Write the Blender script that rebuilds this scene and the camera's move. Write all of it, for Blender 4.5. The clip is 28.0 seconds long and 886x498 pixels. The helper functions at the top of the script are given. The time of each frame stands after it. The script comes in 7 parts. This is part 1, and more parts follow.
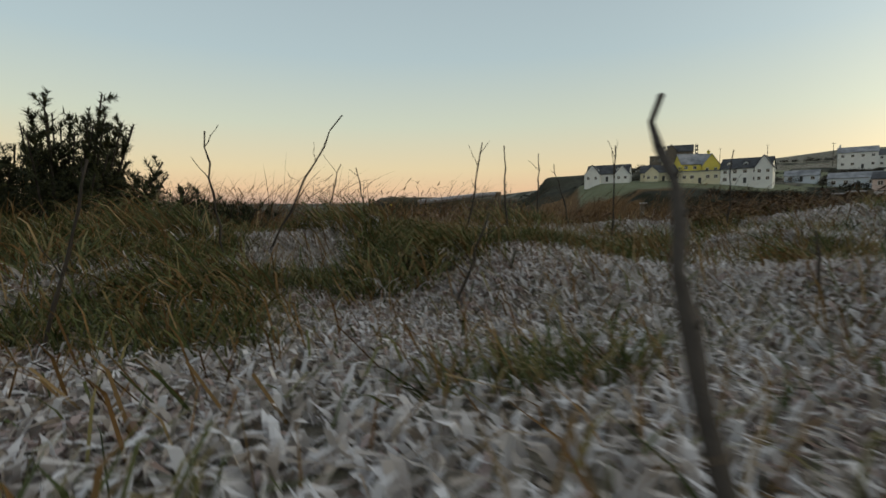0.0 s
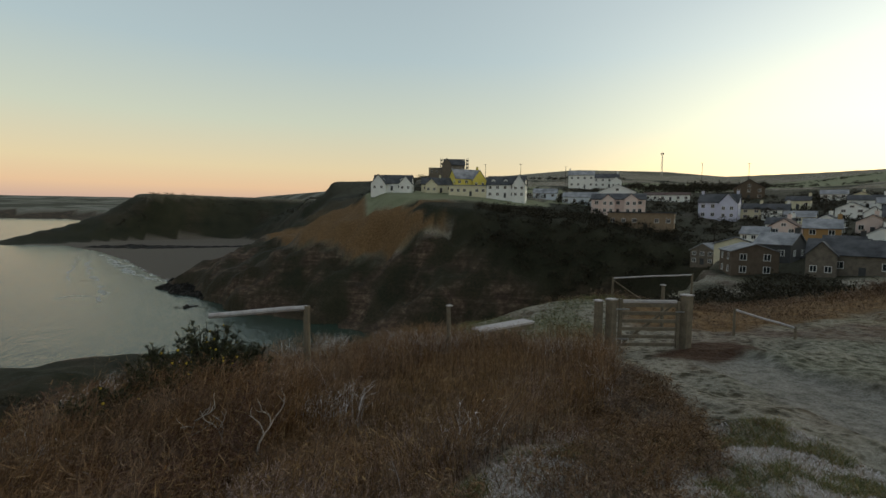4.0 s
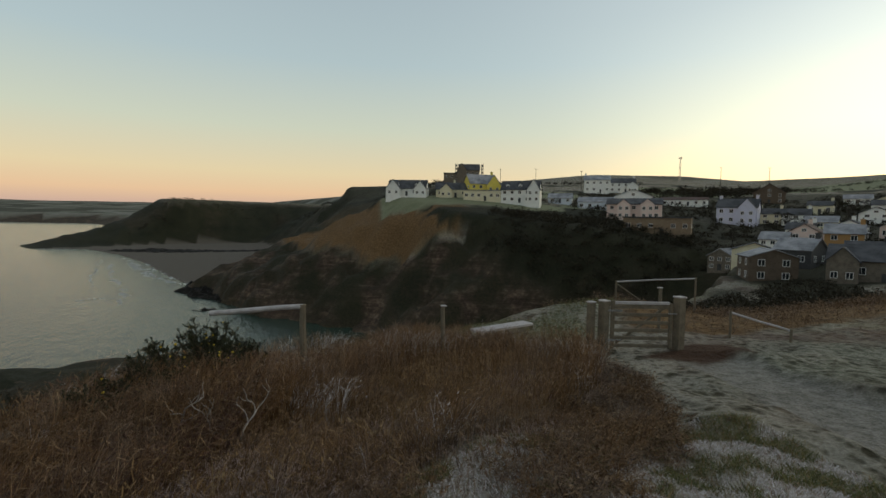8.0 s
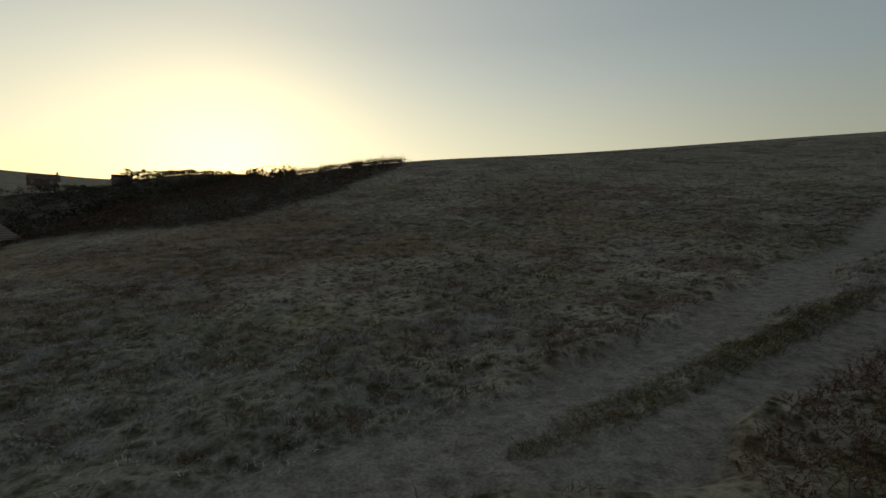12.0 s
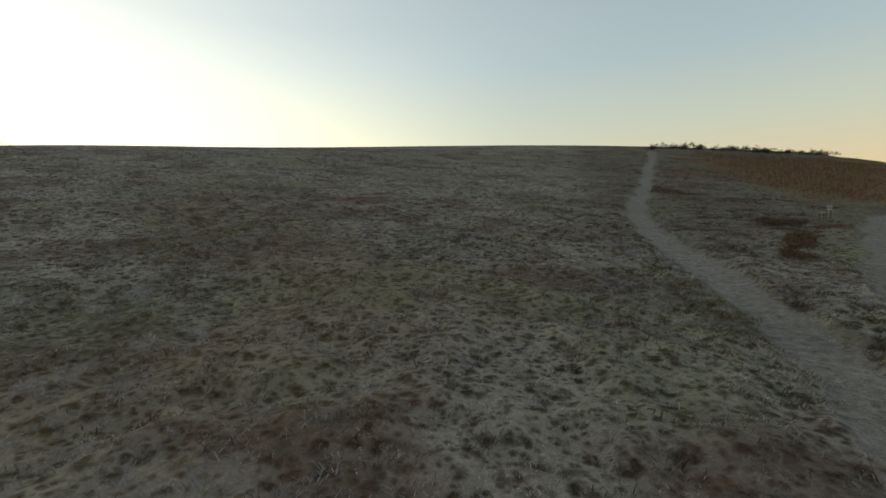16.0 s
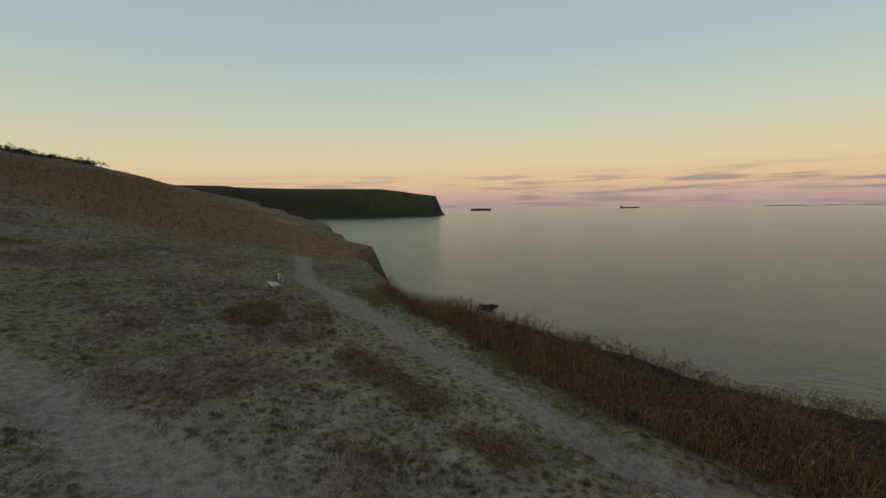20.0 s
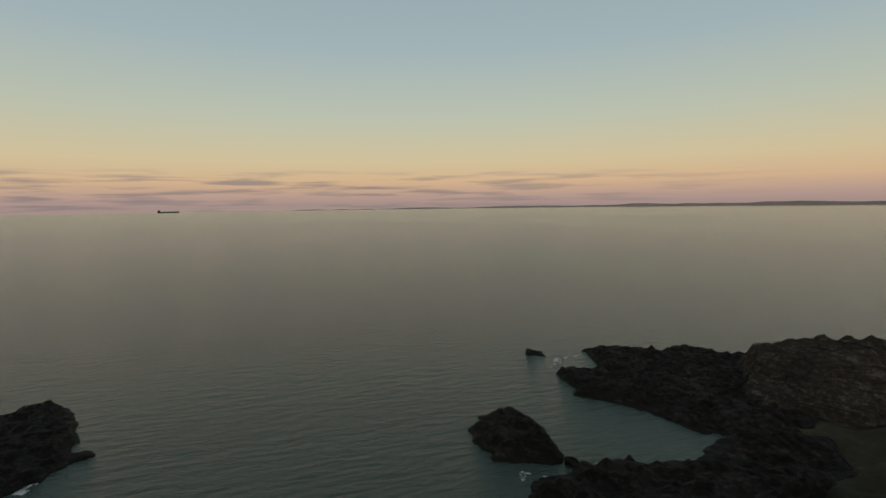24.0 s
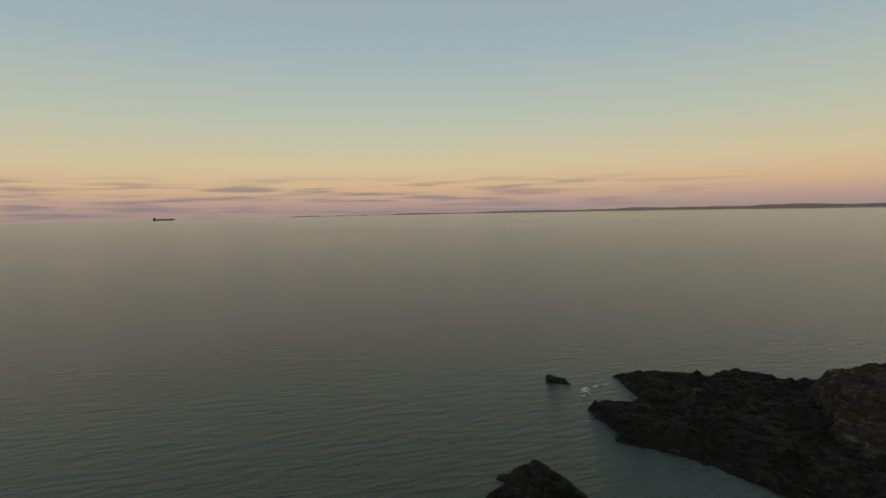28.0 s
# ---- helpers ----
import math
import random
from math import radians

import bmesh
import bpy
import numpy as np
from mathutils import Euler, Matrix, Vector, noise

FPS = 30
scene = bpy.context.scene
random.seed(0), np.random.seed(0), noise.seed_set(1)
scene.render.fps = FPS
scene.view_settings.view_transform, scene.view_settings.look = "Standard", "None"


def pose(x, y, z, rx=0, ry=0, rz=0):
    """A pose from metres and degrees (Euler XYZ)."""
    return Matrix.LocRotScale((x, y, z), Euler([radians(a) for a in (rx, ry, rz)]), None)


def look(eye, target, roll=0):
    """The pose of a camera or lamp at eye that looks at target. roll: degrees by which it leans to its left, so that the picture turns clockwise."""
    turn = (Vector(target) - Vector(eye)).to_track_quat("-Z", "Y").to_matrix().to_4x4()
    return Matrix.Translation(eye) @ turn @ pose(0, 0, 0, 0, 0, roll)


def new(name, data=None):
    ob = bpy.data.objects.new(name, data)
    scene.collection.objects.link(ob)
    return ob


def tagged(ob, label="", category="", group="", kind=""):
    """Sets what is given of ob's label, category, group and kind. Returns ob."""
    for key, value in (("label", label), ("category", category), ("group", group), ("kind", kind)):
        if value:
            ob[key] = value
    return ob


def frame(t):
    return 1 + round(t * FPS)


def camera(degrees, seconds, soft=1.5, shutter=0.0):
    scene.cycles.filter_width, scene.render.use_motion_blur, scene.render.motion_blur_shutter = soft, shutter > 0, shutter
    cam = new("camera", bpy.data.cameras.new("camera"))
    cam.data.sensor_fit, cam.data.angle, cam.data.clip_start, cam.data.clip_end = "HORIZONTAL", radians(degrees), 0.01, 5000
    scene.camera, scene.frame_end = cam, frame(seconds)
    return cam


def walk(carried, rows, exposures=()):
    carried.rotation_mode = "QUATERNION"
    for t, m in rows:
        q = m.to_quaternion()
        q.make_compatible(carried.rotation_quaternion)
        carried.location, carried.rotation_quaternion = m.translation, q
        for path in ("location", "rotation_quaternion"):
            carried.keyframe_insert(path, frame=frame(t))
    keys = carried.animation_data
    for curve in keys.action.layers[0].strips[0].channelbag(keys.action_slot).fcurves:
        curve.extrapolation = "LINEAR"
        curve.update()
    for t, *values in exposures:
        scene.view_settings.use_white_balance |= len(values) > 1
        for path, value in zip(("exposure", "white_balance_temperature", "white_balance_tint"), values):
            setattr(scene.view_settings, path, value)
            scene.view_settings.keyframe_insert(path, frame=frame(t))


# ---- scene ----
FIELD = 84.1
cam = camera(FIELD, 28.0, soft=1.5, shutter=0.12)


def stand(x, y, z, heading, pitch, roll):
    """A pose at x, y, z that looks along a compass heading (0 is +y, 90 is +x)."""
    return pose(x, y, z, 90 + pitch, 0, -heading) @ pose(0, 0, 0, 0, 0, roll)


# seconds, x, y, z, heading, pitch, roll
ROWS = [
    (0, -0.00, 0.00, -0.96, 0.00, -4.25, -0.37),
    (0.5, -0.37, 0.42, -0.80, -2.86, -3.81, -0.20),
    (1, -0.63, 0.71, -0.33, -3.65, -4.26, 0.30),
    (1.5, -0.66, 0.71, 0.22, -4.24, -4.25, 0.21),
    (2, -0.62, 0.87, 0.64, -4.42, -4.30, 0.11),
    (2.5, -0.52, 0.90, 0.77, -1.98, -4.23, 0.28),
    (3, -0.42, 0.92, 0.89, 9.17, -4.06, 0.52),
    (3.5, -0.36, 0.86, 1.11, 20.24, -3.93, 0.80),
    (4, -0.36, 0.82, 1.29, 24.57, -3.96, 0.98),
    (4.5, -0.34, 0.75, 1.34, 22.30, -3.95, 1.03),
    (6.5, -0.11, 0.56, 1.27, 22.73, -3.51, 1.16),
    (7, -0.08, 0.52, 1.24, 22.80, -3.47, 1.12),
    (7.5, -0.07, 0.45, 1.22, 22.86, -3.43, 0.99),
    (8, -0.03, 0.36, 1.24, 22.76, -3.42, 1.04),
    (8.5, 0.00, 0.26, 1.27, 23.41, -3.48, 1.26),
    (9, 0.07, 0.26, 1.30, 32.21, -3.54, 1.36),
    (9.5, 0.31, 0.45, 1.29, 49.03, -2.99, 1.47),
    (10, 0.72, 0.70, 1.24, 64.72, -2.57, 1.41),
    (10.5, 1.13, 0.81, 1.24, 83.35, -2.18, 1.25),
    (11, 1.49, 0.70, 1.32, 100.29, -1.97, 0.75),
    (11.5, 1.81, 0.43, 1.38, 113.55, -1.77, 0.57),
    (12, 2.23, 0.02, 1.52, 124.52, -1.98, 0.27),
    (12.5, 2.83, -0.66, 1.68, 135.31, -2.20, -0.06),
    (14.5, 8.95, -3.88, 2.76, 148.46, -2.63, -1.30),
    (15, 9.85, -5.62, 3.15, 148.04, -2.75, -1.25),
    (15.5, 10.88, -7.43, 3.49, 151.90, -2.87, -1.28),
    (16, 12.01, -9.25, 3.77, 159.23, -2.95, -1.53),
    (16.5, 13.01, -11.18, 4.17, 164.24, -3.09, -1.65),
    (17, 13.94, -13.40, 4.63, 172.89, -3.38, -1.74),
    (17.5, 14.71, -15.72, 5.17, 179.05, -3.57, -1.69),
    (18, 15.31, -18.17, 5.66, 186.55, -3.72, -1.76),
    (18.5, 15.71, -20.70, 6.12, 197.41, -4.00, -1.64),
    (19, 15.64, -23.21, 6.54, 209.86, -4.32, -1.52),
    (19.5, 15.36, -25.62, 6.95, 223.23, -4.64, -1.19),
    (20, 14.62, -28.00, 7.32, 235.41, -4.93, -1.04),
    (20.5, 13.48, -30.12, 7.64, 246.41, -5.03, -0.62),
    (21, 11.87, -32.00, 8.10, 257.61, -5.20, -0.29),
    (21.5, 9.85, -34.29, 8.82, 268.46, -5.41, -0.24),
    (22, 7.51, -36.49, 9.02, 276.50, -5.38, -0.14),
    (22.5, 4.75, -37.67, 9.50, 278.56, -5.49, -0.50),
    (24.5, -7.26, -38.53, 10.68, 286.54, -5.07, -0.83),
    (25, -10.26, -38.23, 10.58, 286.46, -4.91, -1.03),
    (25.5, -13.20, -37.76, 10.22, 286.15, -4.72, -1.13),
    (26, -16.23, -37.06, 9.81, 285.86, -4.78, -1.12),
    (26.5, -19.10, -36.30, 9.49, 285.48, -4.78, -1.28),
    (27, -21.92, -35.90, 9.06, 285.50, -4.60, -1.21),
    (27.5, -24.89, -34.67, 8.99, 285.53, -4.65, -1.18),
    (28, -27.95, -33.44, 8.95, 285.65, -4.61, -1.14),
]
EXPOSE = [(0, 0.2), (1, 0.32), (3, 0.18), (8, 0.18), (9, 0.15), (10, -0.35), (11, -1.0), (12, -0.85), (14.5, -0.15), (16.5, 0.15), (19, 0.12), (21, -0.05), (25, -0.15), (28, -0.15)]
walk(cam, [(row[0], stand(*row[1:])) for row in ROWS], EXPOSE)

# ---- sky and sun ----
SUN_HEADING, SUN_UP = 101.0, 1.6


def link(tree, a, out, b, inp):
    tree.links.new(a.outputs[out], b.inputs[inp])


def build_world():
    w = bpy.data.worlds.new("dawn_sky")
    w.use_nodes = True
    t = w.node_tree
    t.nodes.clear()
    out = t.nodes.new("ShaderNodeOutputWorld")
    bg = t.nodes.new("ShaderNodeBackground")
    sky = t.nodes.new("ShaderNodeTexSky")
    sky.sky_type = "NISHITA"
    sky.sun_disc = False
    sky.sun_elevation = radians(SUN_UP)
    sky.sun_rotation = radians(SUN_HEADING)
    sky.altitude = 30
    sky.air_density, sky.dust_density, sky.ozone_density = 1.0, 1.0, 2.0
    co = t.nodes.new("ShaderNodeTexCoord")
    up = t.nodes.new("ShaderNodeSeparateXYZ")
    link(t, co, "Generated", up, "Vector")
    # clear dawn air: mauve haze at the horizon, a peach belt, pale blue above
    belt = t.nodes.new("ShaderNodeValToRGB")
    stops = [(0.0, (0.42, 0.31, 0.285)), (0.014, (0.50, 0.35, 0.305)), (0.045, (0.70, 0.475, 0.30)), (0.085, (0.68, 0.555, 0.345)),
             (0.17, (0.53, 0.555, 0.435)), (0.29, (0.39, 0.475, 0.485)), (0.5, (0.31, 0.375, 0.415)), (1.0, (0.275, 0.305, 0.325))]
    e = belt.color_ramp.elements
    while len(e) < len(stops):
        e.new(0.5)
    for k, (p, c) in enumerate(stops):
        e[k].position, e[k].color = p, (*c, 1)
    link(t, up, "Z", belt, "Fac")
    # thin streaks of cloud low over the sea
    stretch = t.nodes.new("ShaderNodeMapping")
    stretch.inputs["Scale"].default_value = (5.0, 5.0, 90.0)
    link(t, co, "Generated", stretch, "Vector")
    streak = t.nodes.new("ShaderNodeTexNoise")
    streak.inputs["Scale"].default_value, streak.inputs["Detail"].default_value = 1.3, 5.0
    link(t, stretch, "Vector", streak, "Vector")
    cut = t.nodes.new("ShaderNodeValToRGB")
    cut.color_ramp.elements[0].position, cut.color_ramp.elements[1].position = 0.48, 0.64
    link(t, streak, "Fac", cut, "Fac")
    low = t.nodes.new("ShaderNodeValToRGB")
    e = low.color_ramp.elements
    e.new(0.5), e.new(0.5)
    for k, (p, v) in enumerate(((0.0, 0.75), (0.02, 0.9), (0.05, 0.8), (0.07, 0.0))):
        e[k].position, e[k].color = p, (v, v, v, 1)
    link(t, up, "Z", low, "Fac")
    west = t.nodes.new("ShaderNodeVectorMath")
    west.operation = "DOT_PRODUCT"
    west.inputs[1].default_value = (-0.985, -0.17, 0)
    link(t, co, "Generated", west, 0)
    side = t.nodes.new("ShaderNodeMapRange")
    for k, v in enumerate((0.45, 0.95, 0.0, 1.0)):
        side.inputs[k + 1].default_value = v
    link(t, west, "Value", side, "Value")
    m1 = t.nodes.new("ShaderNodeMath")
    m1.operation = "MULTIPLY"
    link(t, cut, "Color", m1, 0)
    link(t, low, "Color", m1, 1)
    m2 = t.nodes.new("ShaderNodeMath")
    m2.operation = "MULTIPLY"
    link(t, m1, "Value", m2, 0)
    link(t, side, "Result", m2, 1)
    cloud = t.nodes.new("ShaderNodeMix")
    cloud.data_type = "RGBA"
    cloud.inputs[7].default_value = (0.275, 0.232, 0.24, 1)
    link(t, m2, "Value", cloud, 0)
    link(t, belt, "Color", cloud, 6)
    # the glow round the rising sun
    toward = t.nodes.new("ShaderNodeVectorMath")
    toward.operation = "DOT_PRODUCT"
    a = radians(SUN_HEADING)
    toward.inputs[1].default_value = Vector((math.sin(a), math.cos(a), 0.07)).normalized()
    link(t, co, "Generated", toward, 0)
    total = cloud.outputs[2]
    for power, colour in ((2.2, (0.44, 0.42, 0.36)), (7.0, (0.38, 0.33, 0.19)), (28.0, (0.85, 0.62, 0.22)), (110.0, (2.0, 1.2, 0.3))):
        pos = t.nodes.new("ShaderNodeMath")
        pos.operation = "MAXIMUM"
        link(t, toward, "Value", pos, 0)
        pos.inputs[1].default_value = 0.0
        pw = t.nodes.new("ShaderNodeMath")
        pw.operation = "POWER"
        link(t, pos, "Value", pw, 0)
        pw.inputs[1].default_value = power
        add = t.nodes.new("ShaderNodeMix")
        add.data_type, add.blend_type = "RGBA", "ADD"
        add.inputs[7].default_value = (*colour, 1)
        link(t, pw, "Value", add, 0)
        t.links.new(total, add.inputs[6])
        total = add.outputs[2]
    # a band of orange light along the horizon on the sun's side
    flat = t.nodes.new("ShaderNodeVectorMath")
    flat.operation = "MULTIPLY"
    flat.inputs[1].default_value = (1, 1, 0)
    link(t, co, "Generated", flat, 0)
    unit = t.nodes.new("ShaderNodeVectorMath")
    unit.operation = "NORMALIZE"
    link(t, flat, "Vector", unit, 0)
    turn = t.nodes.new("ShaderNodeVectorMath")
    turn.operation = "DOT_PRODUCT"
    turn.inputs[1].default_value = (math.sin(a), math.cos(a), 0)
    link(t, unit, "Vector", turn, 0)
    wide = t.nodes.new("ShaderNodeMapRange")
    wide.interpolation_type = "SMOOTHSTEP"
    for k, v in enumerate((0.35, 1.0, 0.0, 1.0)):
        wide.inputs[k + 1].default_value = v
    link(t, turn, "Value", wide, "Value")
    high = t.nodes.new("ShaderNodeValToRGB")
    e = high.color_ramp.elements
    e.new(0.5), e.new(0.5)
    for k, (p, c) in enumerate(((0.0, (0.95, 0.50, 0.08)), (0.07, (0.95, 0.62, 0.16)), (0.16, (0.42, 0.36, 0.18)), (0.36, (0, 0, 0)))):
        e[k].position, e[k].color = p, (*c, 1)
    link(t, up, "Z", high, "Fac")
    add = t.nodes.new("ShaderNodeMix")
    add.data_type, add.blend_type = "RGBA", "ADD"
    link(t, wide, "Result", add, 0)
    t.links.new(total, add.inputs[6])
    link(t, high, "Color", add, 7)
    total = add.outputs[2]
    both = t.nodes.new("ShaderNodeMix")
    both.data_type, both.blend_type = "RGBA", "ADD"
    both.inputs[0].default_value = 0.05
    t.links.new(total, both.inputs[6])
    link(t, sky, "Color", both, 7)
    t.links.new(both.outputs[2], bg.inputs["Color"])
    bg.inputs["Strength"].default_value = 0.95
    link(t, bg, "Background", out, "Surface")
    scene.world = w


build_world()
sun = new("sun", bpy.data.lights.new("sun", "SUN"))
sun.data.energy, sun.data.angle, sun.data.color = 0.3, radians(10), (1.0, 0.72, 0.45)
sun.matrix_world = look((0, 0, 0), (-math.sin(radians(SUN_HEADING)), -math.cos(radians(SUN_HEADING)), -math.tan(radians(SUN_UP))))

# ---- the shape of the land ----
SEA = -35.0
FOOT = [(-2300, -6000), (-2600, -2600), (-2150, -1600), (-2090, -1430), (-1950, -1470), (-1500, -1800), (-900, -2000), (-300, -1500),
        (-70, -420), (-62, -220), (-75, -130), (-80, -95), (-58, -75), (-40, -50), (-42, -12), (-58, 18), (-68, 30), (-92, 62), (-112, 95),
        (-98, 138), (-66, 141), (-30, 147), (3, 132), (42, 110), (75, 98), (96, 93), (84, 106), (60, 122), (34, 146), (10, 190),
        (-4, 229), (-22, 281), (-2, 300), (34, 380), (46, 480), (52, 610), (19, 716), (-78, 697), (-188, 603), (-215, 660), (-150, 900),
        (-250, 1500), (-500, 2150), (-800, 2250), (-1190, 2240), (-1300, 2500), (-2600, 4700), (-2600, 6000), (6000, 6000), (6000, -6000)]
EDGE = [(-2100, -6000), (-2400, -2600), (-2105, -1620), (-2065, -1465), (-1930, -1505), (-1450, -1960), (-900, -2180), (-200, -1500),
        (-40, -420), (-38, -180), (-43, -115), (-30, -82), (-19.5, -62), (-13, -56), (-8.6, -49.8), (-5.6, -45.6), (-4.5, -38), (-4, -30), (-4, -22), (-3, -12), (-3.5, -4),
        (-4, 3), (-4, 8), (-1, 13), (4, 17), (12, 23), (25, 36), (60, 60), (90, 70), (125, 90), (112, 118), (98, 140), (82, 158),
        (66, 192), (62, 224), (62, 262), (68, 300), (74, 340), (90, 450), (95, 620), (150, 800), (20, 830), (-70, 740), (-90, 800), (-20, 1000),
        (-180, 1500), (-420, 2230), (-800, 2330), (-1120, 2330), (-1200, 2600), (-2450, 4700), (-2400, 6000), (6100, 6100), (6100, -6100)]
BEACH = [(-22, 278), (-40, 330), (-58, 397), (-95, 501), (-140, 590), (-188, 612), (-78, 705), (25, 725), (60, 620), (52, 480), (40, 380), (0, 296)]
PATHS = [([(7, -128), (9, -92), (10.5, -64), (11.6, -47), (10.8, -38), (9.6, -31), (8.4, -22), (7.4, -13), (6.9, -6), (6.9, -2), (7.2, 2),
           (8.4, 5), (9.6, 7.4)], 0.75),
         ([(6.4, -2.5), (5.4, -5), (5.2, -8), (5.1, -12), (4.7, -20), (4.6, -27), (3.4, -31.5), (1.4, -37), (-0.8, -43), (-3.4, -49.4), (-7, -54), (-14, -63),
           (-24, -76), (-38, -105)], 0.6)]

FERNS = [(-3.6, 3.2), (-3.0, 3.1), (-2.3, 3.2), (-1.7, 3.7), (-0.8, 4.25), (1.2, 4.8), (3.2, 5.4), (5.2, 6.5), (7.0, 8.2), (7.3, 9.6), (6.2, 12), (4.5, 14.5), (1.5, 14), (-1.5, 12.8), (-2.9, 10), (-3.3, 7)]
BANK = [(10.6, 11), (12.2, 9.9), (16, 9.6), (24, 9.2), (38, 8), (52, 6), (56, 11), (44, 22), (30, 25), (19, 20), (13, 16)]
COPSE = [(60, 8), (52, 4), (45, -2), (43, -8.5), (46, -14), (53, -23), (62, -32), (72, -41.5), (90, -52), (180, -75), (330, -90), (330, 0), (260, 40), (140, 30), (80, 18)]
BRAMBLES = [(-9, -3), (-2.5, -1.5), (1.6, -4.2), (3.7, -6.5), (4.0, -10), (4.1, -13), (3.6, -20), (3.4, -27), (2.2, -31.5), (-0.2, -36.5), (-2.6, -42), (-5.2, -46.2),
            (-8.2, -47.2), (-9.5, -43), (-10.5, -38), (-10, -28), (-9, -16)]


# grassy humps round the start: x, y, height, radius
MOUNDS = [(-0.62, 1.02, 0.06, 0.24), (0.22, 1.0, 0.05, 0.22), (0.78, 0.8, 0.06, 0.24), (-1.15, 0.75, 0.07, 0.3), (-1.0, 1.5, 0.11, 0.42), (-0.35, 1.75, 0.10, 0.38), (0.45, 2.5, 0.15, 0.45), (1.35, 2.0, 0.10, 0.4), (-1.75, 1.5, 0.12, 0.5), (0.3, 1.45, 0.06, 0.28),
          (2.1, 2.6, 0.12, 0.5), (-1.2, 2.5, 0.12, 0.5), (0.95, 1.35, 0.05, 0.25), (-0.4, 2.75, 0.10, 0.4), (1.5, 3.3, 0.12, 0.45), (2.9, 3.3, 0.12, 0.5), (0.3, 3.5, 0.10, 0.4)]


def segments(p, line, closed):
    """Distance of the points p (n, 2) from a line, and whether they lie inside it."""
    a = np.array(line, float)
    b = np.roll(a, -1, 0) if closed else a[1:]
    a = a if closed else a[:-1]
    best, inside = np.full(len(p), 1e18), np.zeros(len(p), bool)
    for (ax, ay), (bx, by) in zip(a, b):
        dx, dy = bx - ax, by - ay
        s = np.clip(((p[:, 0] - ax) * dx + (p[:, 1] - ay) * dy) / (dx * dx + dy * dy), 0, 1)
        best = np.minimum(best, (p[:, 0] - ax - s * dx) ** 2 + (p[:, 1] - ay - s * dy) ** 2)
        if closed and ay != by:
            inside ^= ((ay > p[:, 1]) != (by > p[:, 1])) & (p[:, 0] < dx * (p[:, 1] - ay) / dy + ax)
    return np.sqrt(best), inside


def hash2(i, j, seed):
    h = (i * 374761393 + j * 668265263 + seed * 2147483647) & 0x7FFFFFFF
    h = ((h ^ (h >> 13)) * 1274126177) & 0x7FFFFFFF
    return ((h ^ (h >> 16)) & 0xFFFF) / 65535.0


def value_noise(x, y, size, seed=0):
    """Smooth noise in -1..1 with features of that size."""
    u, v = x / size, y / size
    i, j = np.floor(u).astype(np.int64), np.floor(v).astype(np.int64)
    a, b = u - i, v - j
    a, b = a * a * (3 - 2 * a), b * b * (3 - 2 * b)
    n = (hash2(i, j, seed) * (1 - a) + hash2(i + 1, j, seed) * a) * (1 - b) + (hash2(i, j + 1, seed) * (1 - a) + hash2(i + 1, j + 1, seed) * a) * b
    return n * 2 - 1


def smooth(a, b, x):
    t = np.clip((x - a) / (b - a), 0, 1)
    return t * t * (3 - 2 * t)


def softplus(x, k):
    return k * np.logaddexp(0, x / k)


